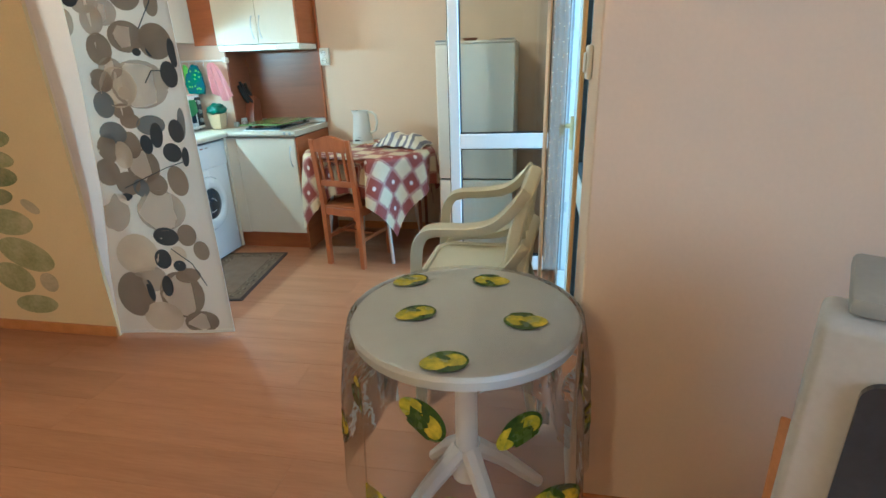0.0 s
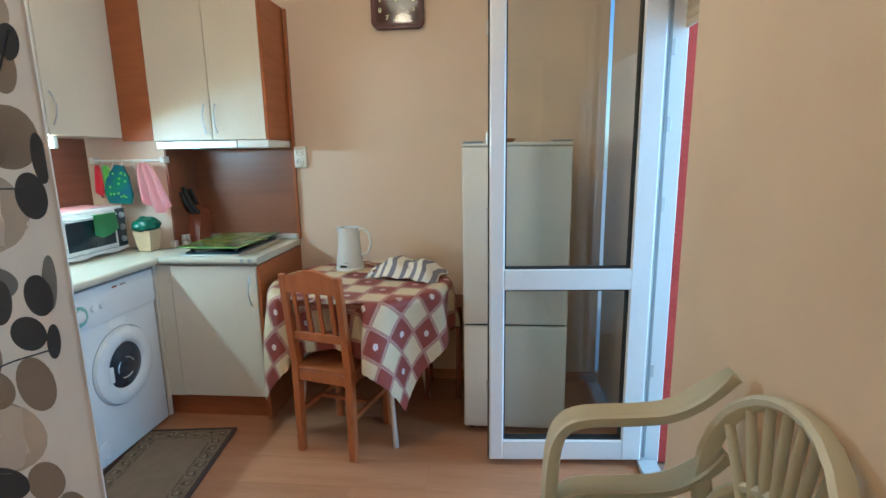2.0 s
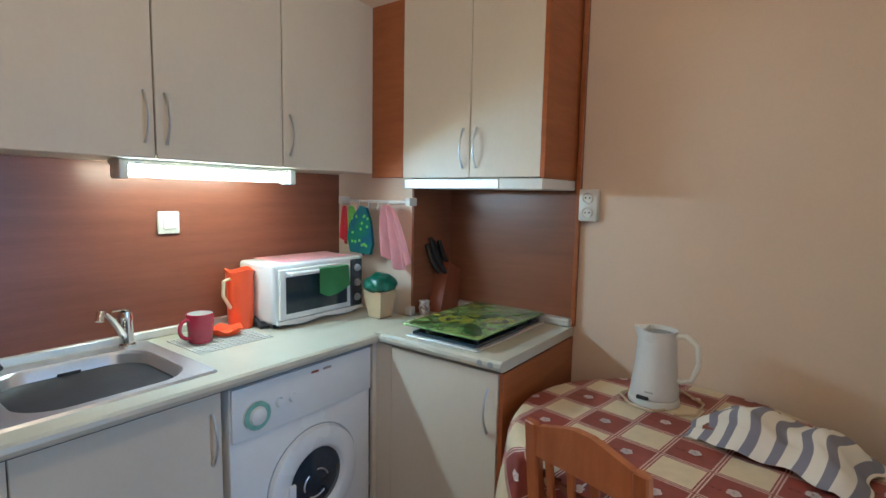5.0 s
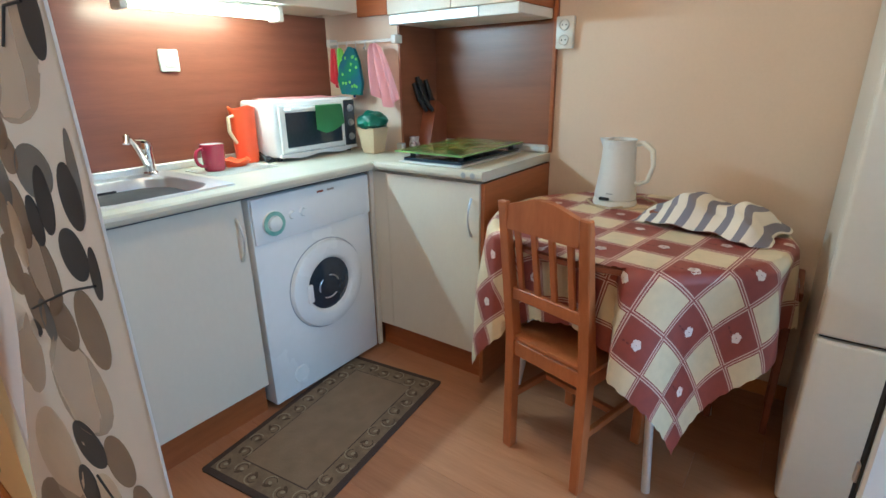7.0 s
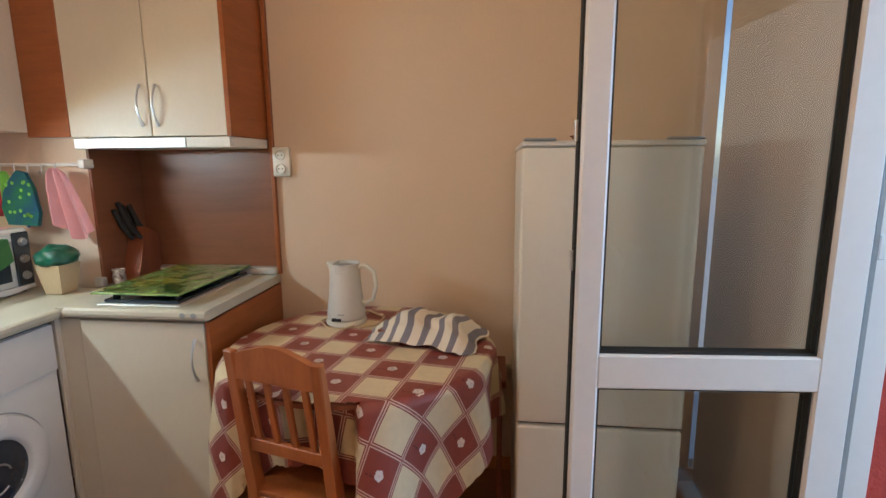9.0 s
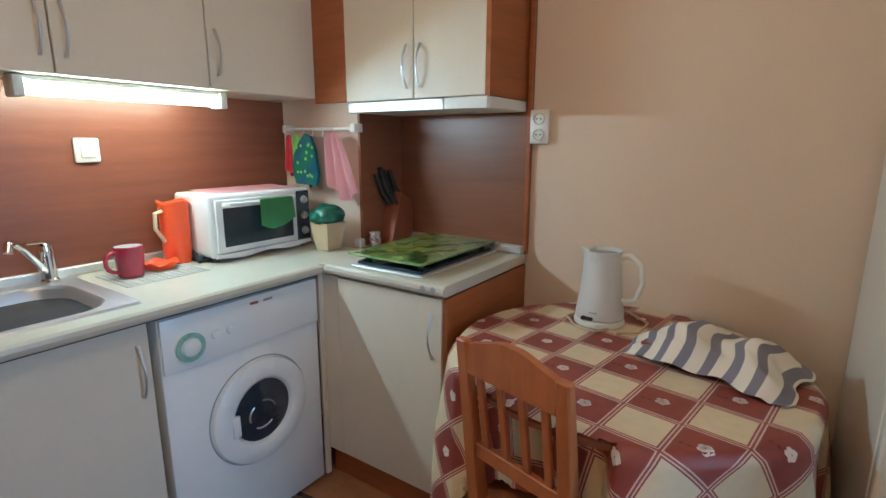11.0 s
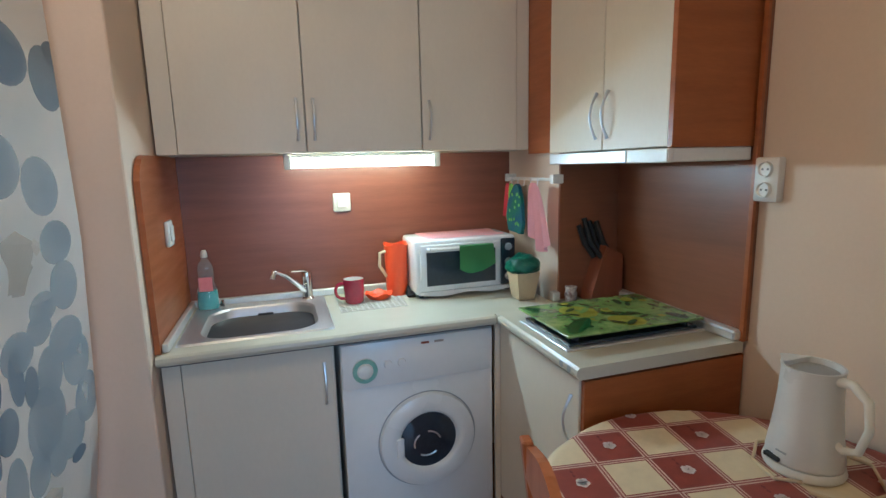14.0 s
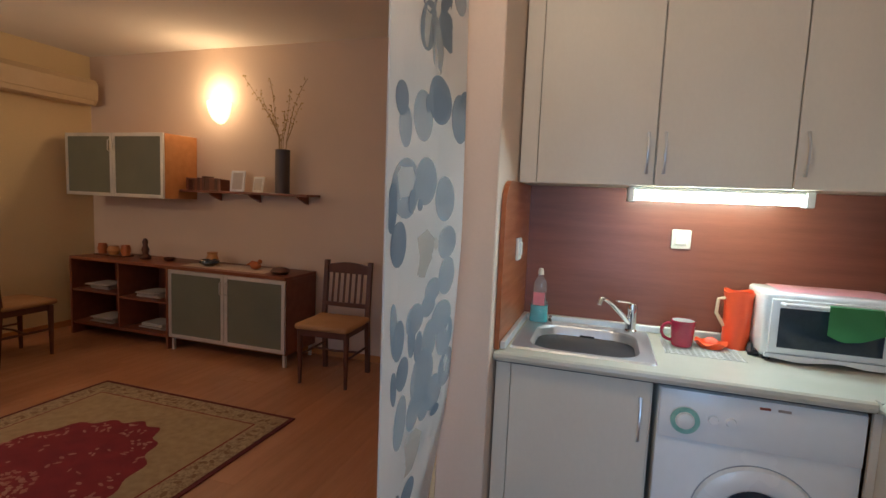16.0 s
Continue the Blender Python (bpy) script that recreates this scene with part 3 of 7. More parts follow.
part("edge_strip", box(0.114, 0.1285, 5.895, 5.907, 0.897, 2.215, 0.001), CHERRY, sb, "upright edging strip")
part("return", box(-0.5145, -0.502, 5.634, 5.906, 0.9, 1.49, 0.001), CHERRY_D, sb, "red-brown board cladding the boxed corner")
tr = thing("upstand_trim", (-0.9, 4.8, 0.9), "grey aluminium worktop upstand strip", "trim")
for c in (box(-0.984, -0.962, 4.20, 5.64, 0.896, 0.925, 0.003), box(-0.96, -0.44, 4.200, 4.220, 0.896, 0.925, 0.003), box(-0.486, 0.12, 5.868, 5.906, 0.899, 0.931, 0.006)):
    part("strip", c, ALU, tr)
part("joint_cap", box(-0.52, -0.485, 5.60, 5.632, 0.898, 0.935, 0.004), ALU, tr, "small metal corner cap")

# wall units
def wall_unit(label, y0, y1, side):
    c = thing("wall_cabinet", (-0.86, (y0 + y1) / 2, 1.51), label, "kitchen cabinet", "wall cabinets over the sink")
    part("body", box(-0.995, -0.742, y0 + 0.0005, y1 - 0.0005, 1.509, 2.222), CREAM, c)
    dd = door_on(c, -0.741, -0.723, y0 + 0.0025, y1 - 0.0025, 1.509, 2.221)
    bow_handle((-0.723, y1 - 0.03 if side > 0 else y0 + 0.03, 1.63), 0.15, "z", (1, 0, 0), dd)


wall_unit("cream wall cabinet with a bow handle, beside the side wall", 4.255, 4.692, 1)
wall_unit("cream wall cabinet with a bow handle, over the light tube", 4.692, 5.139, -1)
wall_unit("cream wall cabinet with a bow handle, beside the corner", 5.139, 5.555, -1)
f = thing("cabinet_filler", (-0.73, 4.22, 1.51), "cream filler strips closing the wall cabinet row", "kitchen cabinet")
part("strip", box(-0.90, -0.730, 4.188, 4.2545, 1.509, 2.222, 0.001), CREAM, f)
part("strip", box(-0.90, -0.730, 5.556, 5.612, 1.509, 2.222, 0.001), CREAM, f)
f = thing("corner_panel", (-0.63, 5.63, 1.5), "red-brown infill panel between the wall cabinets", "kitchen cabinet")
part("panel", box(-0.735, -0.552, 5.614, 5.632, 1.49, 2.222, 0.001), CHERRY, f)
c = thing("hood_cabinet", (-0.22, 5.76, 1.485), "cream two-door wall cabinet over the cooker hood with red-brown side", "kitchen cabinet")
part("body", box(-0.549, 0.087, 5.632, 5.905, 1.488, 2.222), CREAM, c)
part("side_panel", box(0.0885, 0.107, 5.612, 5.905, 1.485, 2.222, 0.001), CHERRY, c, "red-brown side panel")
d = door_on(c, -0.549, -0.211, 5.612, 5.630, 1.488, 2.221)
bow_handle((-0.240, 5.612, 1.60), 0.15, "z", (0, -1, 0), d)
d = door_on(c, -0.207, 0.090, 5.612, 5.630, 1.488, 2.221)
bow_handle((-0.178, 5.612, 1.60), 0.15, "z", (0, -1, 0), d)
h = thing("cooker_hood", (-0.22, 5.7, 1.44), "slim pull-out cooker hood with a pale front strip", "cooker hood")
part("body", box(-0.525, 0.08, 5.62, 5.90, 1.445, 1.484, 0.003), PLASTIC, h)
part("front_strip", box(-0.53, -0.07, 5.600, 5.619, 1.444, 1.484, 0.004, 2), ALU, h, "brushed metal front strip")
part("front_strip", box(-0.068, 0.106, 5.600, 5.619, 1.444, 1.484, 0.004, 2), PLASTIC, h, "white plastic front strip")
part("side_strip", box(0.082, 0.106, 5.6195, 5.90, 1.446, 1.484, 0.003), PLASTIC, h, "white plastic side strip")

# light tube under the wall cabinets
t = thing("tube_lamp", (-0.80, 4.915, 1.47), "lit fluorescent tube lamp with white end caps under the wall cabinets", "lamp")
part("housing", box(-0.85, -0.775, 4.605, 5.225, 1.492, 1.507, 0.003), PLASTIC, t)
for y in (4.605, 5.198):
    part("end_cap", box(-0.835, -0.762, y, y + 0.027, 1.448, 1.506, 0.006, 2), PLASTIC, t, "white plastic end cap", True)
tb = part("tube", pipe([(-0.795, 4.632, 1.474), (-0.795, 5.198, 1.474)], 0.019, 16), TUBE, t, "glowing fluorescent tube", True)
tb.visible_shadow = False

# sockets and switches
def switch_box(name, at, normal, wid, hei, label, double=False, group=""):
    """Built facing -y at the origin, then turned."""
    e = thing(name, (0, 0, 0), label, "switch" if "switch" in name else "socket", group)
    th = 0.014 if "switch" in name else 0.028
    part("plate", box(-wid / 2, wid / 2, -th, 0, -hei / 2, hei / 2, 0.006, 2), PLASTIC, e, "", True)
    if "switch" in name:
        part("rocker", box(-wid * 0.3, wid * 0.3, -0.020, -0.014, -hei * 0.3, hei * 0.3, 0.003, 1), PLASTIC, e, "square rocker")
    else:
        for z in (hei * 0.23, -hei * 0.23):
            s = part("outlet", lathe([(0.0, 0.004), (0.017, 0.004), (0.019, 0.010), (0.021, 0.010), (0.022, 0.0), (0, 0)], (0, -0.028, z), 20, pose(0, 0, 0, 90, 0, 0)), PLASTIC, e, "round recessed outlet", True)
            hh = None
            for x in (-0.008, 0.008):
                hh = lathe([(0, 0.0052), (0.003, 0.0052), (0.003, 0.003), (0, 0.003)], (x, -0.028, z), 8, pose(0, 0, 0, 90, 0, 0), hh)
            part("pin_hole", hh, DARKHOLE, s, "two dark pin holes")
    e.matrix_basis = pose(*at, 0, 0, normal)
    return e


switch_box("wall_switch", (-0.985, 4.836, 1.302), 90, 0.075, 0.08, "white square light switch on the sink splashback")
switch_box("wall_switch", (-0.70, 4.199, 1.24), 180, 0.075, 0.09, "white light switch on the side splash board")
switch_box("double_socket", (0.163, 5.92, 1.390), 0, 0.075, 0.125, "white double wall socket beside the hob splashback")
switch_box("wall_switch", (1.94, 3.42, 1.315), -90, 0.07, 0.085, "cream light switch on the beige wall")

# sink and tap
s = thing("sink", (-0.72, 4.48, 0.89), "stainless steel inset sink with a single bowl", "sink")
b = bmesh.new()
n = 40
def ring(x0, x1, y0, y1, r, z):
    return [b.verts.new((px, py, z)) for px, py in rounded(x0, x1, y0, y1, r, 9)]
bx0, bx1, by0, by1 = -0.900, -0.515, 4.285, 4.685
rs = [ring(SX0, SX1, SY0, SY1, 0.02, 0.8955), ring(SX0 + 0.006, SX1 - 0.006, SY0 + 0.006, SY1 - 0.006, 0.02, 0.902), ring(SX0 + 0.018, SX1 - 0.018, SY0 + 0.018, SY1 - 0.018, 0.02, 0.898),
      ring(bx0, bx1, by0, by1, 0.10, 0.898), ring(bx0 + 0.006, bx1 - 0.006, by0 + 0.006, by1 - 0.006, 0.10, 0.890), ring(bx0 + 0.016, bx1 - 0.016, by0 + 0.016, by1 - 0.016, 0.09, 0.775), ring(bx0 + 0.045, bx1 - 0.045, by0 + 0.045, by1 - 0.045, 0.07, 0.755)]
for A, B in zip(rs, rs[1:]):
    for i in range(len(A)):
        j = (i + 1) % len(A)
        b.faces.new((A[i], A[j], B[j], B[i]))
b.faces.new(rs[-1])
part("bowl", b, STEEL, s, "", True)
part("drain", lathe([(0.0, 0.001), (0.030, 0.001), (0.035, 0.004), (0.038, 0.0), (0, -0.002)], (-0.70, 4.48, 0.757), 20), CHROME, s, "round drain", True)
part("overflow", box(-0.889, -0.884, 4.46, 4.52, 0.85, 0.868, 0.001), DARKHOLE, s, "dark slotted overflow")
part("waste_rod", pipe([(-0.91, 4.33, 0.898), (-0.90, 4.33, 0.93), (-0.87, 4.33, 0.925)], 0.008, 8), CHROME, s, "small plug lever", True)
t = thing("tap", (-0.93, 4.67, 0.9), "chrome single-lever mixer tap", "tap")
part("body", lathe([(0.026, 0), (0.026, 0.008), (0.021, 0.014), (0.020, 0.085), (0.023, 0.10), (0.019, 0.118), (0, 0.122)], (-0.925, 4.665, 0.898), 20), CHROME, t, "", True)
part("spout", pipe([(-0.918, 4.655, 0.935), (-0.88, 4.627, 0.975), (-0.82, 4.582, 1.030), (-0.78, 4.552, 1.056), (-0.760, 4.537, 1.058), (-0.752, 4.531, 1.036)], [0.012, 0.011, 0.010, 0.010, 0.010, 0.011], 10), CHROME, t, "long upswept spout", True)
part("lever", pipe([(-0.925, 4.665, 1.018), (-0.905, 4.645, 1.030), (-0.868, 4.60, 1.036)], [0.013, 0.010, 0.007], 8, flat=0.6), CHROME, t, "lever", True)

# washing-up bottle
w = thing("soap_bottle", (-0.93, 4.275, 0.9), "clear washing-up liquid bottle half full of blue-green liquid", "bottle")
S2 = Matrix.Diagonal((0.65, 1, 1, 1))
part("liquid", lathe([(0, 0.001), (0.038, 0.001), (0.040, 0.01), (0.037, 0.075), (0, 0.075)], (-0.925, 4.275, 0.899), 20, S2), SOAPB, w, "blue-green liquid", True)
part("bottle", lathe([(0.041, 0.0), (0.043, 0.01), (0.040, 0.08), (0.027, 0.115), (0.030, 0.15), (0.028, 0.18), (0.012, 0.205), (0.011, 0.215)], (-0.925, 4.275, 0.898), 20, S2), CLEARP, w, "clear waisted bottle", True)
part("cap", lathe([(0.013, 0.0), (0.013, 0.012), (0.009, 0.028), (0, 0.030)], (-0.925, 4.275, 1.112), 12), PLASTIC, w, "white cap", True)
part("bottle_label", box(-0.897, -0.8955, 4.250, 4.300, 0.978, 1.035, 0.0005), material("pink_label", (0.80, 0.28, 0.30), (0.7, 0.2, 0.22), 0.4, bump=0), w, "pink printed label")

# mug, dish, lace mat, pitcher
lm = thing("lace_mat", (-0.80, 4.90, 0.896), "white lace mat on the worktop", "mat")
b = None
for i in range(13):
    yy = 4.775 + i * 0.0215
    b = box(-0.89, -0.665, yy, yy + 0.006, 0.8955, 0.8975, bm=b)
for i in range(11):
    xx = -0.89 + i * 0.0215
    b = box(xx, xx + 0.005, 4.775, 5.045, 0.896, 0.898, bm=b)
part("mesh", b, LACE, lm)
m = thing("mug", (-0.79, 4.84, 0.898), "raspberry red ceramic mug", "mug")
part("cup", lathe([(0, 0.0), (0.035, 0.0), (0.039, 0.006), (0.045, 0.100), (0.042, 0.1015), (0.037, 0.010), (0, 0.008)], (-0.795, 4.845, 0.8985), 24), MUGRED, m, "", True)
part("lining", lathe([(0.0, 0.0105), (0.0365, 0.0125), (0.0412, 0.0995), (0.0404, 0.1000), (0.0355, 0.0135), (0.0, 0.0115)], (-0.795, 4.845, 0.8985), 24), ENAMEL, m, "white glazed inside", True)
part("handle", pipe([(-0.79, 4.806, 0.982), (-0.787, 4.790, 0.985), (-0.785, 4.777, 0.978), (-0.784, 4.770, 0.962), (-0.784, 4.770, 0.946), (-0.786, 4.777, 0.931), (-0.788, 4.790, 0.922), (-0.79, 4.811, 0.918)], 0.0065, 10), MUGRED, m, "looped handle", True)
m = thing("orange_dish", (-0.83, 4.94, 0.898), "small bright orange plastic dish with a wavy rim", "dish")
b = bmesh.new()
prof = [(0.0, 0.0), (0.040, 0.0), (0.055, 0.022), (0.058, 0.023), (0.051, 0.019), (0.038, 0.004), (0, 0.004)]
b = lathe(prof, (-0.822, 4.952, 0.8985), 28)
for v in b.verts:
    a = math.atan2(v.co.y - 4.945, v.co.x + 0.825)
    if v.co.z > 0.915:
        v.co.z += 0.006 * math.sin(5 * a)
part("dish", b, ORANGEP, m, "", True)
m = thing("pitcher", (-0.88, 5.06, 0.898), "tall bright orange plastic jug beside the oven", "jug")
b = lathe([(0, 0), (0.044, 0), (0.047, 0.01), (0.050, 0.20), (0.054, 0.225), (0.050, 0.225), (0.046, 0.20), (0.043, 0.012), (0, 0.008)], (-0.875, 5.045, 0.8955), 28)
for v in b.verts:
    if v.co.z > 1.10:
        v.co.z += 0.006 * math.cos(3 * math.atan2(v.co.y - 5.045, v.co.x + 0.875))
part("jug", b, ORANGEP, m, "", True)
part("handle", pipe([(-0.865, 4.997, 1.09), (-0.862, 4.972, 1.085), (-0.860, 4.968, 1.03), (-0.864, 4.998, 0.98)], 0.007, 8), material("cream_grip", (0.80, 0.66, 0.42), None, 0.4, bump=0), m, "cream handle", True)

# mini oven
ov = thing("mini_oven", (-0.86, 5.36, 0.9), "white table-top oven with a dark glass door", "oven")
oy0, oy1, ox0, ox1 = 5.095, 5.555, -0.965, -0.735
part("body", box(ox0, ox1, oy0, oy1, 0.912, 1.145, 0.014, 3), ENAMEL, ov, "", True)
d = part("door", box(ox1, ox1 + 0.014, oy0 + 0.020, oy1 - 0.085, 0.930, 1.125, 0.005, 2), ENAMEL, ov, "white framed oven door", True)
part("door_glass", box(ox1 + 0.0145, ox1 + 0.018, oy0 + 0.045, oy1 - 0.105, 0.952, 1.095, 0.001), SMOKE, d, "dark oven glass")
part("door_handle", pipe([(ox1 + 0.012, oy0 + 0.05, 1.108), (ox1 + 0.040, oy0 + 0.055, 1.110), (ox1 + 0.040, oy1 - 0.115, 1.110), (ox1 + 0.012, oy1 - 0.11, 1.108)], 0.007, 8), ENAMEL, d, "white bar handle", True)
cp = part("control_panel", box(ox1, ox1 + 0.008, oy1 - 0.075, oy1 - 0.006, 0.925, 1.132, 0.004), SMOKE, ov, "dark control panel")
for z in (1.095, 1.03, 0.965):
    part("knob", lathe([(0, 0.014), (0.013, 0.014), (0.017, 0.002), (0, 0)], (ox1 + 0.008, oy1 - 0.041, z), 16, RX), GREY_P, cp, "grey knob", True)
lip = [(oy0 + 0.01 + (oy1 - oy0 - 0.02) * i / 24, 0.908 + 0.005 * math.cos(i * 2 * math.pi / 12)) for i in range(25)]
part("front_lip", prism(lip + [(oy1 - 0.01, 0.926), (oy0 + 0.01, 0.926)], ox1, ox1 + 0.012, "x"), ENAMEL, ov, "lower lip")
for y in (oy0 + 0.03, oy1 - 0.03):
    for x in (ox0 + 0.03, ox1 - 0.03):
        part("foot", lathe([(0.012, 0), (0.012, 0.018), (0, 0.018)], (x, y, 0.8955), 10), RUBBER, ov, "black foot")
pk = thing("pink_mat", (-0.85, 5.33, 1.146), "pink patterned cloth folded on top of the oven", "cloth")
part("cloth", sheet(lambda a, c: (-0.955 + 0.205 * a, 5.15 + 0.36 * c, 1.149 + 0.003 * math.sin(14 * c) * math.sin(9 * a)), 10, 16), PINKCL, pk, "", True)
gc = thing("green_cloth", (-0.70, 5.34, 1.1), "green cloth hung over the oven handle", "cloth")
gx = ox1 + 0.049
def gcl(a, c):
    y = 5.275 + 0.15 * a + (0.012 * c if a > 0.5 else -0.0)
    if c < 0.2:
        return (gx - 0.02 + 0.02 * (c / 0.2), y, 1.120)
    q = (c - 0.2) / 0.8
    return (gx + 0.004 * math.sin(a * 9) * q, y, 1.120 - q * (0.10 + 0.02 * math.sin(a * 4)))
part("cloth", sheet(gcl, 12, 14), GREENCL, gc, "", True)
cb = thing("power_cable", (-0.80, 5.09, 0.9), "black cable curled beside the oven", "cable")
part("cable", pipe([(-0.90, 5.10, 0.903), (-0.84, 5.082, 0.905), (-0.80, 5.095, 0.912), (-0.775, 5.098, 0.905), (-0.79, 5.078, 0.903), (-0.83, 5.085, 0.92), (-0.89, 5.10, 0.93)], 0.009, 8), RUBBER, cb, "", True)

# bucket with a green bag
bk = thing("small_bin", (-0.56, 5.52, 0.9), "small beige plastic bin lined with a green bag", "bin")
part("bin", lathe([(0, 0), (0.040, 0), (0.043, 0.004), (0.062, 0.115), (0.056, 0.115), (0.038, 0.008), (0, 0.006)], (-0.585, 5.515, 0.8975), 4, pose(0, 0, 0, 0, 0, 45) @ Matrix.Diagonal((1.15, 1.15, 1, 1))), BEIGEP, bk, "beige tapered tub")
b = bmesh.new()
bmesh.ops.create_icosphere(b, subdivisions=4, radius=1.0)
for v in b.verts:
    k = 1 + 0.16 * noise.noise(v.co * 2.2) + 0.05 * noise.noise(v.co * 7.0)
    v.co = Vector((-0.585 + v.co.x * 0.070 * k, 5.515 + v.co.y * 0.070 * k, 1.030 + v.co.z * (0.056 if v.co.z > 0 else 0.03) * k))
part("bag", b, BAGGREEN, bk, "glossy green bag bulging out of the tub", True)

# hook rail with cloths
hr = thing("hook_rail", (-0.71, 5.59, 1.38), "white plastic hook rail on the boxed corner", "rail")
part("rail", pipe([(-0.92, 5.605, 1.385), (-0.50, 5.605, 1.385)], 0.007, 8), PLASTIC, hr, "", True)
for x in (-0.925, -0.51):
    part("bracket", box(x - 0.012, x + 0.016, 5.595, 5.645, 1.370, 1.405, 0.005, 2), PLASTIC, hr, "white end bracket", True)
for x in (-0.86, -0.80, -0.74, -0.68, -0.62):
    part("hook", pipe([(x, 5.605, 1.392), (x, 5.597, 1.385), (x, 5.598, 1.365), (x, 5.592, 1.352), (x, 5.585, 1.36)], 0.0028, 6), STEEL, hr, "small hook", True)


def hung(name, label, x, y, z, w0, w1, drop, mat_, skew=0.0, folds=3.0):
    e = thing(name, (x, y, z), label, "cloth")
    def f(a, c):
        wd = w0 + (w1 - w0) * c ** 0.45
        return (x + (a - 0.5) * wd + skew * c, y - 0.012 * math.sin(a * folds * math.pi) * (0.5 + c), z - c * drop * (1 - 0.12 * math.cos(a * 5)))
    part("cloth", sheet(f, 18, 14), mat_, e, "", True)


hung("red_glove", "red oven glove hung on the rail", -0.885, 5.588, 1.362, 0.02, 0.05, 0.16, REDP)
hung("lime_cloth", "lime green cloth hung on the rail", -0.83, 5.580, 1.362, 0.02, 0.07, 0.14, LIMEP, 0.02)
hung("blue_cloth", "dark blue cloth hung on the rail", -0.775, 5.590, 1.362, 0.02, 0.07, 0.20, BLUEP)
hung("pink_towel", "pink towel hung on the rail", -0.600, 5.568, 1.372, 0.035, 0.175, 0.245, PINKCL, 0.055, 5)
# spotted oven mitt
om = thing("oven_mitt", (-0.74, 5.58, 1.2), "green and blue oven mitt with yellow spots hung on the rail", "oven mitt")
b = prism([(-0.815 + 0.0, 1.155), (-0.69, 1.150), (-0.675, 1.20), (-0.69, 1.30), (-0.715, 1.355), (-0.75, 1.365), (-0.785, 1.33), (-0.82, 1.28), (-0.835, 1.22)], 5.556, 5.572, "y")
part("mitt", b, TEALCL, om)
random.seed(5)
dots = None
for i in range(16):
    dx, dz = random.uniform(-0.80, -0.70), random.uniform(1.17, 1.33)
    dots = prism(oval(dx, dz, 0.007, 0.007, 0, 8), 5.5545, 5.5555, "y", dots)
part("spots", dots, LIMEP, om, "pale green spots", kind="stuff")

# knife block and small cow-print cup
kb = thing("knife_block", (-0.44, 5.80, 0.9), "red-brown wooden knife block with black knives", "knife block")
part("block", prism([(5.73, 0.898), (5.88, 0.898), (5.88, 1.08), (5.80, 1.12)], -0.498, -0.425, "x"), BLOCKW, kb)
for i, (x, y) in enumerate(((-0.475, 5.80), (-0.45, 5.83), (-0.43, 5.80), (-0.465, 5.85), (-0.43, 5.85), (-0.49, 5.83), (-0.455, 5.78))):
    part("knife_handle", pipe([(x - 0.01, y - 0.01, 1.07), (x - 0.030 - 0.006 * (i % 3), y - 0.040, 1.13), (x - 0.042 - 0.010 * (i % 3), y - 0.062, 1.20 + 0.014 * (i % 3))], [0.014, 0.018, 0.015], 8, flat=0.7), RUBBER, kb, "black knife handle", True)
for i, (x, y) in enumerate(((-0.516, 5.760), (-0.510, 5.785), (-0.506, 5.81))):
    part("scissor_handle", pipe([(x, y, 0.965), (x - 0.006, y - 0.008, 1.04), (x - 0.012, y - 0.016, 1.10), (x - 0.020, y - 0.022, 1.165)], [0.007, 0.013, 0.018, 0.014], 8, flat=0.7), RUBBER, kb, "black handle beside the block", True)
cc = thing("small_cup", (-0.47, 5.68, 0.9), "small white cup with dark patches", "cup")
part("cup", lathe([(0, 0), (0.020, 0), (0.026, 0.03), (0.021, 0.045), (0.024, 0.062), (0.020, 0.062), (0.018, 0.045), (0, 0.02)], (-0.462, 5.665, 0.898), 18), material("cow_print", (0.75, 0.70, 0.65), (0.10, 0.03, 0.03), 0.3, scale=60, fine=90, bump=0), cc, "", True)

# hob with its glass cover board
hb = thing("hob", (-0.13, 5.62, 0.9), "built-in black hob with a steel rim", "hob")
part("rim", box(-0.300, 0.012, 5.356, 5.872, 0.8985, 0.9045, 0.002), ALU, hb)
part("plate", box(-0.285, -0.003, 5.372, 5.852, 0.905, 0.917, 0.003), SMOKE, hb, "black hob plate")
cbd = thing("hob_cover_board", (-0.13, 5.62, 0.93), "glass board with a green fruit picture lying over the hob", "board")
for x in (-0.265, -0.03):
    for y in (5.41, 5.82):
        part("foot", lathe([(0.012, 0), (0.010, 0.018), (0, 0.018)], (x, y, 0.9175), 10), RUBBER, cbd, "black rubber foot")
PIC = material("fruit_picture_leaf", (0.06, 0.17, 0.04), (0.30, 0.40, 0.12), 0.18, scale=16, fine=60, bump=0, coat=0.6)
part("picture", box(-0.325, 0.008, 5.362, 5.868, 0.9365, 0.944, 0.002), PIC, cbd, "green picture")
YEL, LGR, DGR = (material(nm, c, tuple(v * 0.7 for v in c), 0.1, scale=30, bump=0, coat=0.6) for nm, c in (("picture_yellow", (0.42, 0.38, 0.05)), ("picture_lime", (0.26, 0.38, 0.10)), ("picture_dark", (0.03, 0.12, 0.03))))
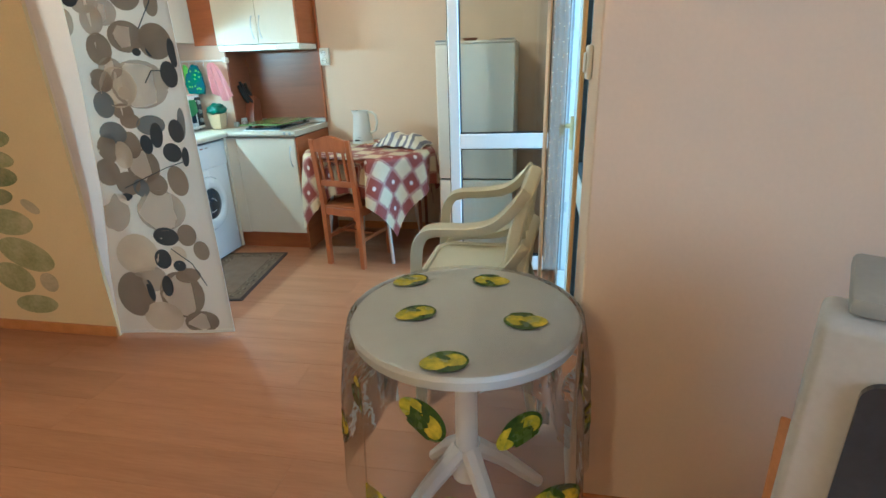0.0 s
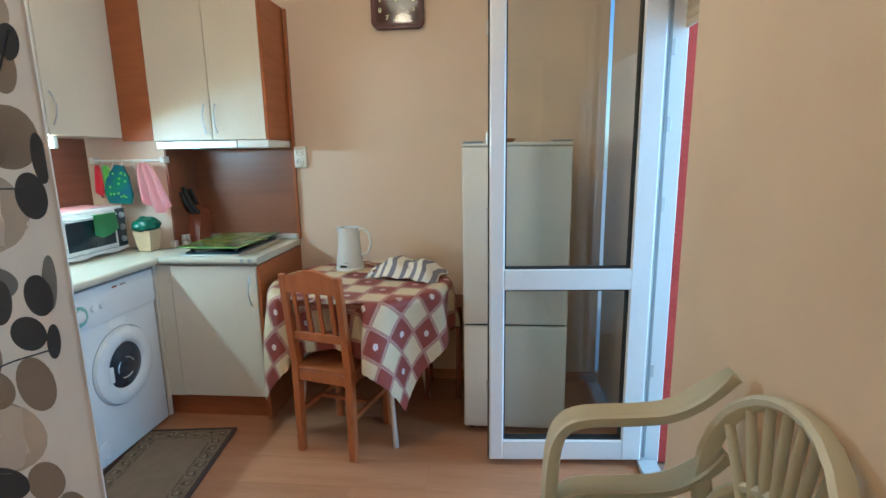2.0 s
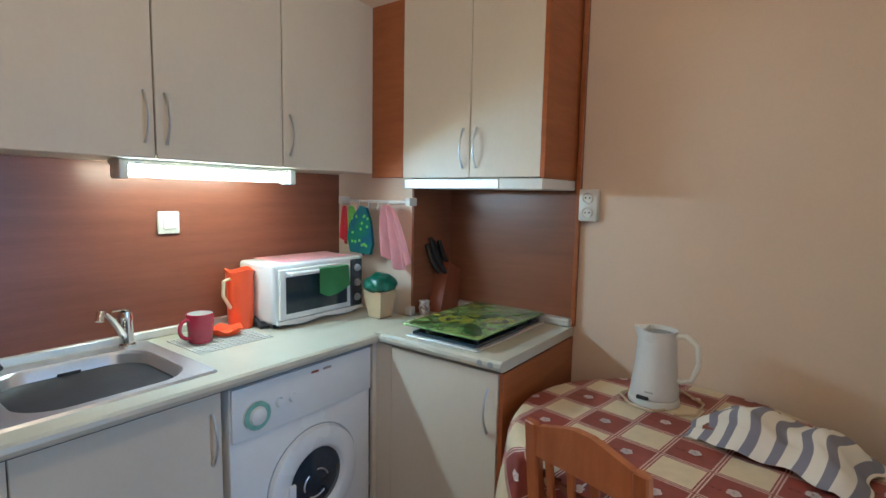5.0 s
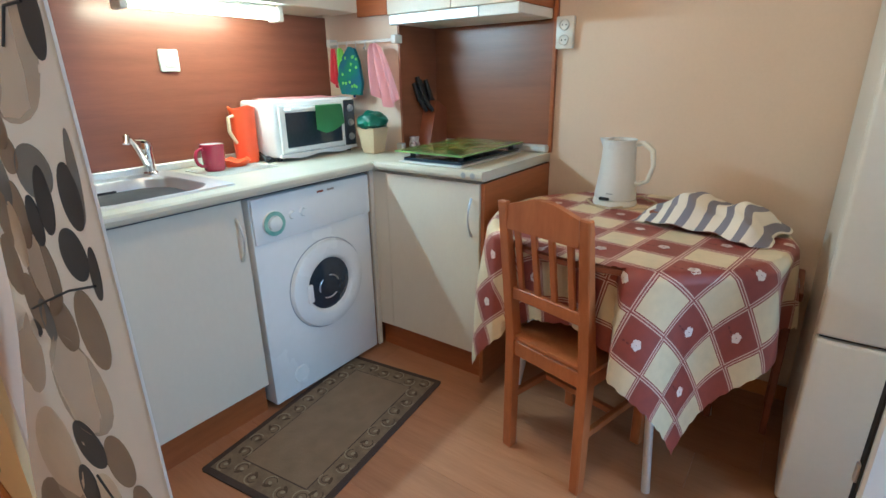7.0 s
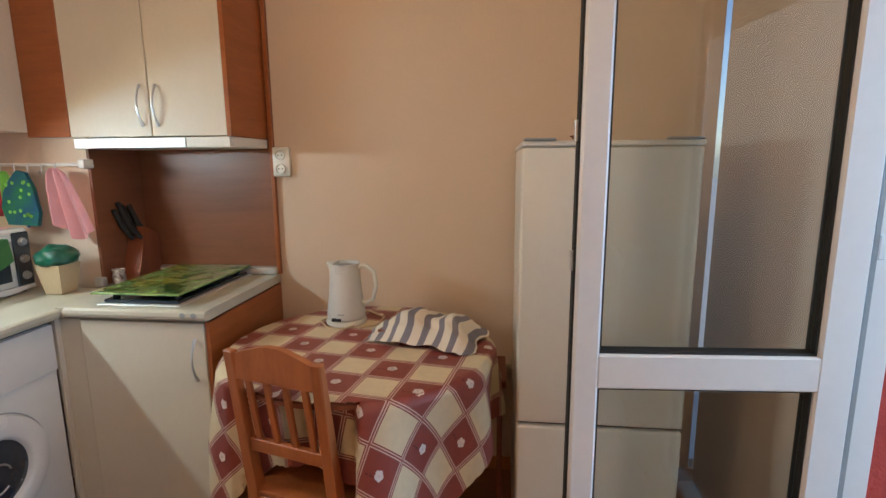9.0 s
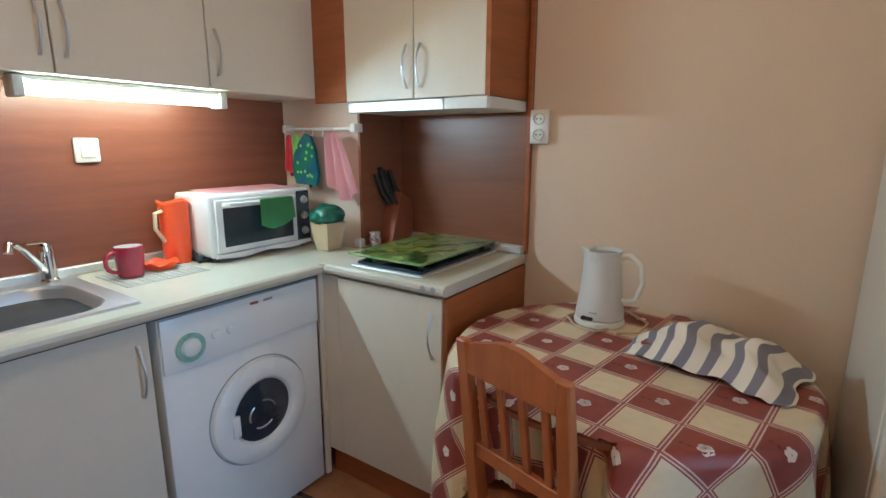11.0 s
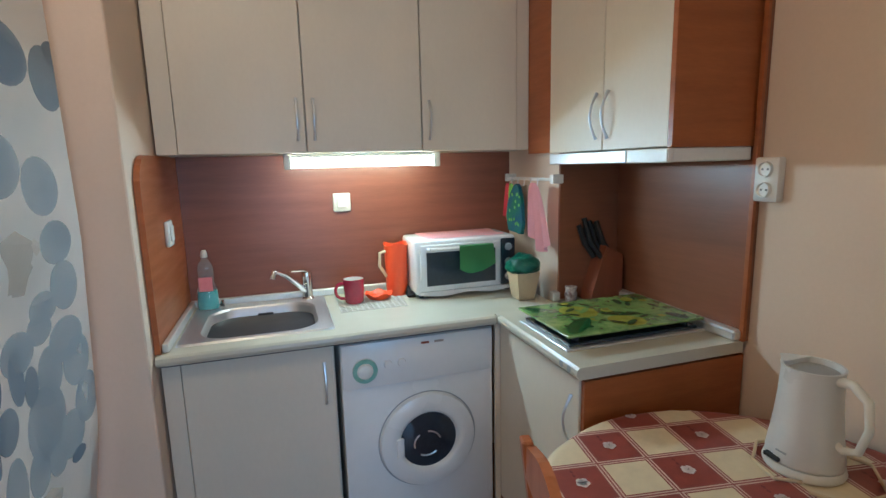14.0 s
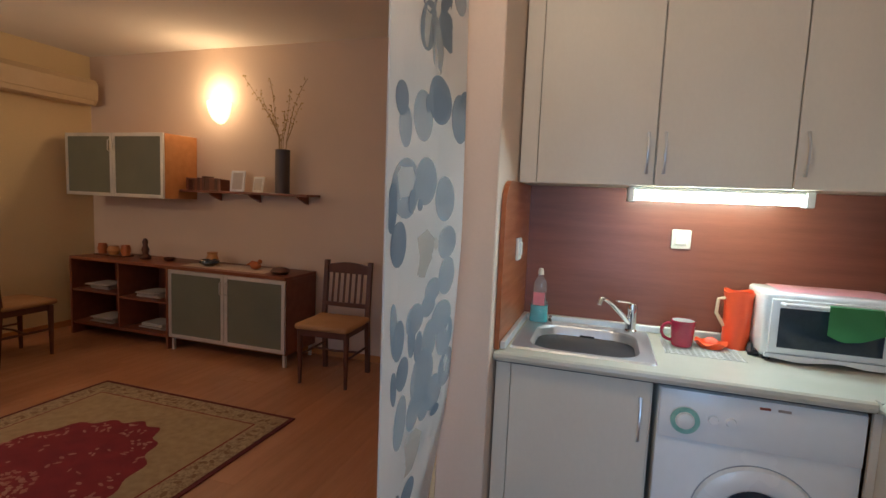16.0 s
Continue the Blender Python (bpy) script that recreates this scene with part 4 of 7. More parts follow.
for i, (x, y, rx, ry, tn, mm, nm) in enumerate(((-0.20, 5.53, 0.07, 0.06, 0.3, YEL, "fruit"), (-0.06, 5.62, 0.06, 0.05, 0.8, YEL, "fruit"), (-0.24, 5.70, 0.06, 0.05, 0.1, LGR, "fruit"), (-0.12, 5.76, 0.08, 0.05, 0.5, LGR, "leaf"),
                                                (-0.26, 5.42, 0.06, 0.02, 0.7, DGR, "leaf"), (-0.07, 5.45, 0.09, 0.03, 2.3, DGR, "leaf"), (-0.12, 5.66, 0.05, 0.02, 1.3, DGR, "leaf"), (-0.04, 5.80, 0.04, 0.02, 0.3, DGR, "leaf"))):
    part("picture_" + nm, prism(oval(x, y, rx, ry, tn, 20), 0.9442 + i * 0.0002, 0.9446 + i * 0.0002), mm, cbd, "printed " + nm)

random.seed(12)
for mm, nm, n_ in ((DGR, "dark_leaves", 26), (LGR, "pale_leaves", 22), (YEL, "small_fruit", 8)):
    b = None
    for i in range(n_):
        rx = random.uniform(0.012, 0.034)
        zz = 0.9462 + random.uniform(0, 0.0008)
        b = prism(oval(random.uniform(-0.30, -0.02), random.uniform(5.40, 5.83), rx, rx * (0.8 if nm == "small_fruit" else 0.38), random.uniform(0, 3.1), 12), zz, zz + 0.0002, "z", b)
    part("picture_" + nm, b, mm, cbd, "printed " + nm.replace("_", " "), kind="stuff")

# clock
ck = thing("wall_clock", (0.775, 5.9, 2.24), "square dark red wall clock with gilt numerals", "clock")
cx, cz, hw = 0.773, 2.229, 0.146
part("case", prism(rounded(cx - hw, cx + hw, cz - hw, cz + hw, 0.04, 6), 5.880, 5.919, "y"), CLOCKM, ck)
part("bezel", prism(rounded(cx - hw + 0.015, cx + hw - 0.015, cz - hw + 0.015, cz + hw - 0.015, 0.03, 6), 5.876, 5.8798, "y"), CLOCKM, ck, "raised square bezel")
dl = part("dial", prism(rounded(cx - 0.118, cx + 0.118, cz - 0.118, cz + 0.118, 0.02, 4), 5.8735, 5.8758, "y"), CLOCKF, ck, "dark glossy dial")


def writing(text, size, m, mat_, parent, label="", name="numeral"):
    cu = bpy.data.curves.new(name, "FONT")
    cu.body, cu.size, cu.extrude, cu.align_x, cu.align_y = text, size, 0.0004, "CENTER", "CENTER"
    tmp = bpy.data.objects.new("tmp", cu)
    me = bpy.data.meshes.new_from_object(tmp)
    bpy.data.objects.remove(tmp)
    b = bmesh.new()
    b.from_mesh(me)
    bmesh.ops.transform(b, matrix=m, verts=b.verts)
    bpy.data.meshes.remove(me)
    return part(name, b, mat_, parent, label)


for k in range(1, 13):
    a = math.pi / 2 - k * math.pi / 6
    r = 0.098 / max(abs(math.cos(a)), abs(math.sin(a)), 0.84) 
    writing(str(k), 0.036, pose(cx + r * math.cos(a) * 0.95, 5.8725, cz + r * math.sin(a) * 0.95, 90), GOLD, dl, "gilt numeral")
part("clock_pointer", prism([(cx - 0.004, cz - 0.01), (cx + 0.004, cz - 0.01), (cx + 0.052, cz + 0.030), (cx + 0.048, cz + 0.036)], 5.8715, 5.872, "y"), GOLD, ck, "gilt hour pointer")
part("clock_pointer", prism([(cx + 0.004, cz - 0.01), (cx - 0.004, cz - 0.01), (cx - 0.03, cz + 0.075), (cx - 0.024, cz + 0.075)], 5.8705, 5.871, "y"), GOLD, ck, "gilt minute pointer")

# fridge
fg = thing("fridge", (1.41, 5.58, 0), "tall pale fridge freezer standing in the corner behind the open door", "fridge")
fx0, fx1, fy = 1.158, 1.655, 5.300
part("body", box(fx0, fx1, fy + 0.03, 5.89, 0.03, 1.425, 0.006), FRIDGEM, fg)
part("upper_door", box(fx0, fx1, fy - 0.015, fy + 0.026, 0.580, 1.425, 0.010, 3), FRIDGEM, fg, "pale fridge door", True)
part("lower_door", box(fx0, fx1, fy - 0.015, fy + 0.026, 0.04, 0.570, 0.010, 3), FRIDGEM, fg, "pale freezer door", True)
part("top_cover", box(fx0 - 0.002, fx1 + 0.002, fy - 0.018, 5.89, 1.426, 1.442, 0.004), FRIDGEM, fg, "pale top cover")
for x in (fx0 + 0.05, fx1 - 0.05):
    part("hinge_cover", box(x - 0.045, x + 0.045, fy - 0.022, fy + 0.02, 1.4425, 1.450, 0.003), GREY_P, fg, "grey hinge cover")
part("door_gap", box(fx0 + 0.01, fx1 - 0.01, fy + 0.006, fy + 0.028, 0.570, 0.580), RUBBER, fg, "dark gap between the doors")
for x in (fx0 + 0.04, fx1 - 0.04):
    part("foot", lathe([(0.016, 0), (0.016, 0.03), (0, 0.03)], (x, fy + 0.06, 0), 10), RUBBER, fg, "black foot")
    part("foot", lathe([(0.016, 0), (0.016, 0.03), (0, 0.03)], (x, 5.84, 0), 10), RUBBER, fg, "black foot")
dz = thing("small_dish", (1.34, 5.45, 1.443), "small brown dish on top of the fridge", "dish")
part("dish", lathe([(0, 0), (0.03, 0), (0.05, 0.02), (0.046, 0.021), (0.028, 0.005), (0, 0.004)], (1.36, 5.45, 1.4425), 20), BLOCKW, dz, "", True)

# ---- dining table ----
TX, TY, TR, TZ = 0.622, 5.445, 0.446, 0.762
dt = thing("dining_table", (TX, TY, 0), "round dining table with metal legs under a checked cloth", "table")
part("tabletop", lathe([(0, -0.022), (TR - 0.01, -0.022), (TR - 0.003, -0.018), (TR - 0.003, -0.004), (TR - 0.01, 0), (0, 0)], (TX, TY, TZ - 0.004), 48), REDWOOD, dt)
for a in (35, 125, 215, 305):
    ca, sa = math.cos(radians(a)), math.sin(radians(a))
    part("leg", pipe([(TX + 0.26 * ca, TY + 0.26 * sa, TZ - 0.03), (TX + 0.31 * ca, TY + 0.31 * sa, 0.4), (TX + 0.375 * ca, TY + 0.375 * sa, 0.0)], 0.013, 10), ALU, dt, "slim metal leg", True)

CHECK = bpy.data.materials.new("checked_oilcloth")
CHECK.use_nodes = True
N_, L_ = CHECK.node_tree.nodes, CHECK.node_tree.links
P_ = N_["Principled BSDF"]
P_.inputs["Roughness"].default_value = 0.45


def math_node(op, a, b_=None, c=None):
    n_ = N_.new("ShaderNodeMath")
    n_.operation = op
    for i, v in enumerate((a, b_, c)):
        if v is None:
            continue
        if isinstance(v, (int, float)):
            n_.inputs[i].default_value = v
        else:
            L_.new(v, n_.inputs[i])
    return n_.outputs[0]


uvn, sep = N_.new("ShaderNodeTexCoord"), N_.new("ShaderNodeSeparateXYZ")
L_.new(uvn.outputs["UV"], sep.inputs[0])
SQ = 8.0
gu, gv = math_node("MULTIPLY", sep.outputs[0], SQ), math_node("MULTIPLY", sep.outputs[1], SQ)
fu, fv = math_node("FRACT", gu), math_node("FRACT", gv)
iu, iv = math_node("FLOOR", gu), math_node("FLOOR", gv)
par = math_node("MODULO", math_node("ADD", math_node("ADD", iu, iv), 100.0), 2.0)


def near_edge(f_, d_):
    a_ = math_node("ABSOLUTE", math_node("SUBTRACT", f_, 0.5))
    return math_node("GREATER_THAN", a_, 0.5 - d_)


def rgbmix(fac, a_, b_):
    n_ = N_.new("ShaderNodeMix")
    n_.data_type = "RGBA"
    L_.new(fac, n_.inputs[0])
    for s_, v in ((n_.inputs[6], a_), (n_.inputs[7], b_)):
        if isinstance(v, tuple):
            s_.default_value = (*v, 1)
        else:
            L_.new(v, s_)
    return n_.outputs[2]


wide = math_node("MAXIMUM", near_edge(fu, 0.075), near_edge(fv, 0.075))
thin = math_node("MAXIMUM", near_edge(fu, 0.045), near_edge(fv, 0.045))
core = math_node("MAXIMUM", near_edge(fu, 0.018), near_edge(fv, 0.018))
nz = N_.new("ShaderNodeTexNoise")
nz.inputs["Scale"].default_value = 40
L_.new(uvn.outputs["UV"], nz.inputs[0])
cream = rgbmix(nz.outputs[0], (0.72, 0.60, 0.38), (0.60, 0.50, 0.33))
redc = rgbmix(nz.outputs[0], (0.30, 0.060, 0.040), (0.20, 0.045, 0.035))
base = rgbmix(par, cream, redc)
base = rgbmix(wide, base, (0.25, 0.06, 0.05))
base = rgbmix(thin, base, (0.62, 0.45, 0.36))
base = rgbmix(core, base, (0.27, 0.07, 0.06))
L_.new(base, P_.inputs["Base Color"])
nb, bp = N_.new("ShaderNodeTexNoise"), N_.new("ShaderNodeBump")
nb.inputs["Scale"].default_value = 400
L_.new(uvn.outputs["Object"], nb.inputs[0]), L_.new(nb.outputs[0], bp.inputs["Height"])
bp.inputs["Strength"].default_value, bp.inputs["Distance"].default_value = 0.25, 0.001
L_.new(bp.outputs[0], P_.inputs["Normal"])

CLOTH_TURN = radians(-9)
CLOTH_HALF = 0.70


def drape(px, py, lift=0.0):
    """Where the point (px, py) of the flat cloth lies."""
    r, a = math.hypot(px, py), math.atan2(py, px)
    aw = a + CLOTH_TURN
    edge = TR + 0.004
    if r <= edge:
        return Vector((TX + r * math.cos(aw), TY + r * math.sin(aw), TZ + lift + 0.001))
    s = r - edge
    k = min(1, s / 0.03)
    wave = math.sin(aw * 9 + 0.6 * math.sin(aw * 3)) * 0.030 * min(1, s / 0.25)
    out = 0.016 * k + 0.05 * s + wave + lift
    x, y = TX + (edge + out) * math.cos(aw), TY + (edge + out) * math.sin(aw)
    y, x = min(y, 5.912), max(x, 0.128)
    x = min(x, 1.148)
    z = TZ + 0.001 - s + 0.018 * k * 0.5
    lx, ly = (x - 0.524) * 0.966 - (y - 5.055) * 0.259, (x - 0.524) * 0.259 + (y - 5.055) * 0.966
    if abs(lx) < 0.23:
        f_ = min(1.0, (0.23 - abs(lx)) / 0.05)
        want = 0.036 + 0.012 * math.sin(lx * 40)
        if ly < want:
            push = (want - ly) * f_
            x, y, ly = x + 0.259 * push, y + 0.966 * push, ly + push
        if abs(lx) < 0.20 and z < 0.452:
            over = 0.452 - z
            z = 0.452 + 0.012 * (1 + math.sin(over * 50)) * min(1, over * 10) + lift
            x, y = x + 0.259 * min(over, 0.10), y + 0.966 * min(over, 0.10)
    return Vector((x, y, z))


tc_ = thing("tablecloth", (TX, TY, 0.7), "red-brown and cream checked tablecloth with white flowers on round table", "tablecloth")
b = bmesh.new()
uvl = b.loops.layers.uv.new("UVMap")
n = 132
def flatpt(i, j):
    u_, v_ = (2 * i / n - 1) * CLOTH_HALF, (2 * j / n - 1) * CLOTH_HALF
    return u_, v_
grid = {}
for i in range(n + 1):
    for j in range(n + 1):
        u_, v_ = flatpt(i, j)
        w_ = 0.008 * abs(math.sin(max(abs(u_), abs(v_)) and (v_ if abs(u_) > abs(v_) else u_) * 60)) if max(abs(u_), abs(v_)) > CLOTH_HALF - 0.006 else 0
        grid[i, j] = b.verts.new(drape(u_ * (1 + w_), v_ * (1 + w_)))
for i in range(n):
    for j in range(n):
        fc = b.faces.new((grid[i, j], grid[i + 1, j], grid[i + 1, j + 1], grid[i, j + 1]))
        for lp, (p, q) in zip(fc.loops, ((i, j), (i + 1, j), (i + 1, j + 1), (i, j + 1))):
            lp[uvl].uv = flatpt(p, q)
part("cloth", b, CHECK, tc_, "", True)
FLW = material("white_flower_print", (0.80, 0.70, 0.66), None, 0.5, bump=0)
FLC = material("dark_print", (0.16, 0.03, 0.03), None, 0.5, bump=0)
fl, stems = bmesh.new(), bmesh.new()
for i in range(-6, 6):
    for j in range(-6, 6):
        if (i + j) % 2 == 0:
            continue
        cu_, cv_ = (i + 0.5) / SQ, (j + 0.5) / SQ
        if max(abs(cu_), abs(cv_)) > CLOTH_HALF - 0.03:
            continue
        for p in range(5):
            a = p * 2 * math.pi / 5
            pts = [drape(cu_ + 0.0085 * math.cos(a) + 0.0085 * math.cos(q), cv_ + 0.0085 * math.sin(a) + 0.0085 * math.sin(q), 0.0022) for q in (0, 1.05, 2.09, 3.14, 4.19, 5.24)]
            fl.faces.new([fl.verts.new(v) for v in pts])
        pts = [drape(cu_ + 0.0018 * math.cos(q), cv_ + 0.0018 * math.sin(q), 0.0032) for q in (0, 1.57, 3.14, 4.71)]
        stems.faces.new([stems.verts.new(v) for v in pts])
        for q in range(2):
            s0 = 0.026 + q * 0.015
            pts = [drape(cu_ - s0 + dx, cv_ - 0.010 + dy, 0.0022) for dx, dy in ((-0.007, 0), (0, 0.004), (0.007, 0.001), (0, -0.003))]
            stems.faces.new([stems.verts.new(v) for v in pts])
part("flower_print", fl, FLW, tc_, "small white five-petalled printed flowers", kind="stuff")
part("stem_print", stems, FLC, tc_, "dark printed stems and flower hearts", kind="stuff")

# kettle
KX, KY, KZ = 0.500, 5.665, TZ + 0.003
kt = thing("kettle", (KX, KY, KZ), "white cordless electric kettle on its base on the dining table", "kettle")
part("base", lathe([(0, 0), (0.078, 0), (0.080, 0.006), (0.076, 0.020), (0, 0.022)], (KX, KY, KZ), 32), PLASTIC, kt, "round white base", True)
part("body", lathe([(0, 0.022), (0.074, 0.022), (0.075, 0.035), (0.066, 0.10), (0.060, 0.17), (0.058, 0.225), (0.060, 0.238), (0.055, 0.238), (0.052, 0.225), (0, 0.215)], (KX, KY, KZ), 36), material("kettle_plastic", (0.66, 0.66, 0.64), (0.62, 0.62, 0.60), 0.3, fine=80, bump=0.02), kt, "", True)
part("lid", lathe([(0, 0.232), (0.030, 0.230), (0.050, 0.226), (0.050, 0.222), (0, 0.222)], (KX, KY, KZ), 28), GREY_P, kt, "grey recessed lid", True)
sp_ = prism([(KX - 0.035, KY - 0.040), (KX - 0.058, KY - 0.022), (KX - 0.074, KY - 0.004), (KX - 0.072, KY + 0.006), (KX - 0.056, KY + 0.022), (KX - 0.035, KY + 0.038)], KZ + 0.165, KZ + 0.2395)
for v in sp_.verts:
    if v.co.z < KZ + 0.20:
        v.co.x, v.co.y = KX - 0.030 + (v.co.x - KX + 0.030) * 0.35, KY + (v.co.y - KY) * 0.6
part("spout", sp_, bpy.data.materials["kettle_plastic"], kt, "short pointed spout")
part("handle", pipe([(KX + 0.052, KY, KZ + 0.222), (KX + 0.085, KY - 0.004, KZ + 0.228), (KX + 0.118, KY - 0.008, KZ + 0.205), (KX + 0.126, KY - 0.010, KZ + 0.15), (KX + 0.110, KY - 0.008, KZ + 0.095), (KX + 0.078, KY - 0.004, KZ + 0.080), (KX + 0.064, KY, KZ + 0.085)], [0.011, 0.010, 0.009, 0.008, 0.008, 0.008, 0.008], 10), PLASTIC, kt, "looped white handle", True)
part("switch_bar", box(KX - 0.035, KX + 0.002, KY - 0.0815, KY - 0.068, KZ + 0.024, KZ + 0.034, 0.002), RUBBER, kt, "dark level window")
part("marking", box(KX - 0.012, KX + 0.012, KY - 0.0735, KY - 0.070, KZ + 0.046, KZ + 0.050), GREY_P, kt, "small grey printed mark")
cd = thing("kettle_cable", (0.6, 5.58, KZ), "cream kettle cable looped over the tablecloth", "cable")
part("cable", pipe([(KX + 0.05, KY - 0.07, KZ + 0.006), (KX + 0.02, KY - 0.11, KZ + 0.005), (KX - 0.05, KY - 0.09, KZ + 0.005), (KX - 0.10, KY - 0.02, KZ + 0.005), (KX - 0.08, KY + 0.05, KZ + 0.005), (KX - 0.04, KY + 0.10, KZ + 0.005), (KX + 0.06, KY + 0.13, KZ + 0.006), (KX + 0.14, KY + 0.05, KZ + 0.006), (KX + 0.135, KY - 0.05, KZ + 0.006), (KX + 0.08, KY - 0.09, KZ + 0.006)], 0.004, 6), BEIGEP, cd, "", True)

# basket covered with a striped towel
bs = thing("bread_tray", (0.83, 5.53, TZ), "shallow brown wooden tray under the striped towel", "tray")
M_ = pose(0.845, 5.53, TZ + 0.0045, 0, 0, -14)
b = box(-0.155, 0.155, -0.095, 0.095, 0, 0.008, 0.002, m=M_)
for c in ((-0.155, 0.155, -0.095, -0.085), (-0.155, 0.155, 0.085, 0.095), (-0.155, -0.145, -0.085, 0.085), (0.145, 0.155, -0.085, 0.085)):
    join(b, box(*c, 0.008, 0.035, 0.002, m=M_))
part("tray", b, BLOCKW, bs)
STRIPE = bpy.data.materials.new("striped_towel")
STRIPE.use_nodes = True
n_, l_ = STRIPE.node_tree.nodes, STRIPE.node_tree.links
pb, tcs, wv, cr = n_["Principled BSDF"], n_.new("ShaderNodeTexCoord"), n_.new("ShaderNodeTexWave"), n_.new("ShaderNodeValToRGB")
wv.inputs["Scale"].default_value = 2.3
wv.inputs["Distortion"].default_value = 0.0
l_.new(tcs.outputs["UV"], wv.inputs[0]), l_.new(wv.outputs["Fac"], cr.inputs[0]), l_.new(cr.outputs[0], pb.inputs["Base Color"])
cr.color_ramp.elements[0].position, cr.color_ramp.elements[0].color = 0.36, (0.22, 0.21, 0.25, 1)
cr.color_ramp.elements[1].position, cr.color_ramp.elements[1].color = 0.42, (0.76, 0.70, 0.60, 1)
pb.inputs["Roughness"].default_value = 0.95
nb2, bp2 = n_.new("ShaderNodeTexNoise"), n_.new("ShaderNodeBump")
nb2.inputs["Scale"].default_value = 500
l_.new(tcs.outputs["Object"], nb2.inputs[0]), l_.new(nb2.outputs[0], bp2.inputs["Height"]), l_.new(bp2.outputs[0], pb.inputs["Normal"])
bp2.inputs["Distance"].default_value = 0.001
tw = thing("striped_towel", (0.84, 5.53, TZ + 0.05), "white tea towel with grey stripes thrown over the tray", "towel")
M2 = pose(0.845, 5.525, TZ, 0, 0, -14)
def tow(a, c):
    x, y = (a - 0.5) * 0.40, (c - 0.5) * 0.26
    hgt = 0.040 + 0.062 * math.exp(-((x + 0.045) / 0.085) ** 2) * math.exp(-(y / 0.11) ** 2) + 0.052 * math.exp(-((x - 0.11) / 0.055) ** 2) * math.exp(-(y / 0.10) ** 2)
    drop = max(0, abs(x) - 0.15) * 0.65 + max(0, abs(y) - 0.095) * 0.95
    wob = 0.006 * math.sin(22 * a + 9 * c) * math.sin(11 * c + 2 * a)
    return M2 @ Vector((x + 0.010 * math.sin(11 * c), y + 0.012 * math.sin(13 * a), max(0.005, hgt - drop + wob)))
part("cloth", sheet(tow, 60, 36), STRIPE, tw, "", True)

# ---- wooden chairs ----
def pine_chair():
    """Facing +y; back at y 0."""
    e = thing("wooden_chair", (0, 0, 0), "orange-brown lacquered pine chair with slatted back drawn to the table", "chair")
    W, D, SH = 0.318, 0.36, 0.44
    for s in (-1, 1):
        x = s * (W / 2 - 0.018)
        b = prism([(-0.02, 0.0), (0.016, 0.0), (0.020, SH), (-0.046, 0.888), (-0.070, 0.888), (-0.018, SH)], x - 0.017, x + 0.017, "x")
        bmesh.ops.bevel(b, geom=b.edges[:], offset=0.004, segments=1, affect="EDGES")
        part("leg", b, PINE, e, "back leg running up into the back post")
        part("leg", box(x - 0.017, x + 0.017, D - 0.034, D, 0, SH - 0.02, 0.004), PINE, e, "straight front leg")
    n = 12
    top = [(-(W / 2 - 0.034) + i * (W - 0.068) / n, 0.880 + 0.030 * min(1.0, 2.6 * min(i, n - i) / n)) for i in range(n + 1)]
    b = prism(top + [(W / 2 - 0.034, 0.808), (-(W / 2 - 0.034), 0.808)], -0.061, -0.041, "y")
    part("top_rail", b, PINE, e, "arched top rail")
    part("back_rail", box(-(W / 2 - 0.034), W / 2 - 0.034, -0.029, -0.009, 0.575, 0.615, 0.003), PINE, e, "lower back rail")
    for i in range(4):
        x = -0.093 + i * 0.062
        b = box(x - 0.010, x + 0.010, -0.006, 0.006, 0, 0.212, 0.002, m=pose(0, -0.019, 0.605, 8.5, 0, 0))
        part("back_slat", b, PINE, e)
    part("seat", box(-W / 2, W / 2, -0.012, D + 0.01, SH - 0.018, SH, 0.006, 2), PINE, e, "", True)
    for y in (-0.004, D - 0.02):
        part("apron", box(-(W / 2 - 0.036), W / 2 - 0.036, y - 0.009, y + 0.009, SH - 0.07, SH - 0.019, 0.002), PINE, e)
    for s in (-1, 1):
        x = s * (W / 2 - 0.018)
        part("apron", box(x - 0.009, x + 0.009, 0.02, D - 0.036, SH - 0.07, SH - 0.019, 0.002), PINE, e)
        part("stretcher", box(x - 0.009, x + 0.009, 0.018, D - 0.034, 0.19, 0.215, 0.002), PINE, e)
    part("stretcher", box(-(W / 2 - 0.02), W / 2 - 0.02, D / 2 - 0.01, D / 2 + 0.01, 0.192, 0.213, 0.002), PINE, e)
    return e


ch = pine_chair()
ch.matrix_basis = pose(0.524, 5.055, 0, 0, 0, -15)
st = thing("small_stool", (0.92, 5.68, 0), "dark red wooden stool pushed under the table beside the fridge", "stool")
part("seat", box(0.90, 1.13, 5.62, 5.88, 0.53, 0.56, 0.006, 2), REDWOOD, st)
for x in (0.915, 1.095):
    for y in (5.635, 5.845):
        part("leg", box(x, x + 0.022, y, y + 0.022, 0, 0.53, 0.003), REDWOOD, st)

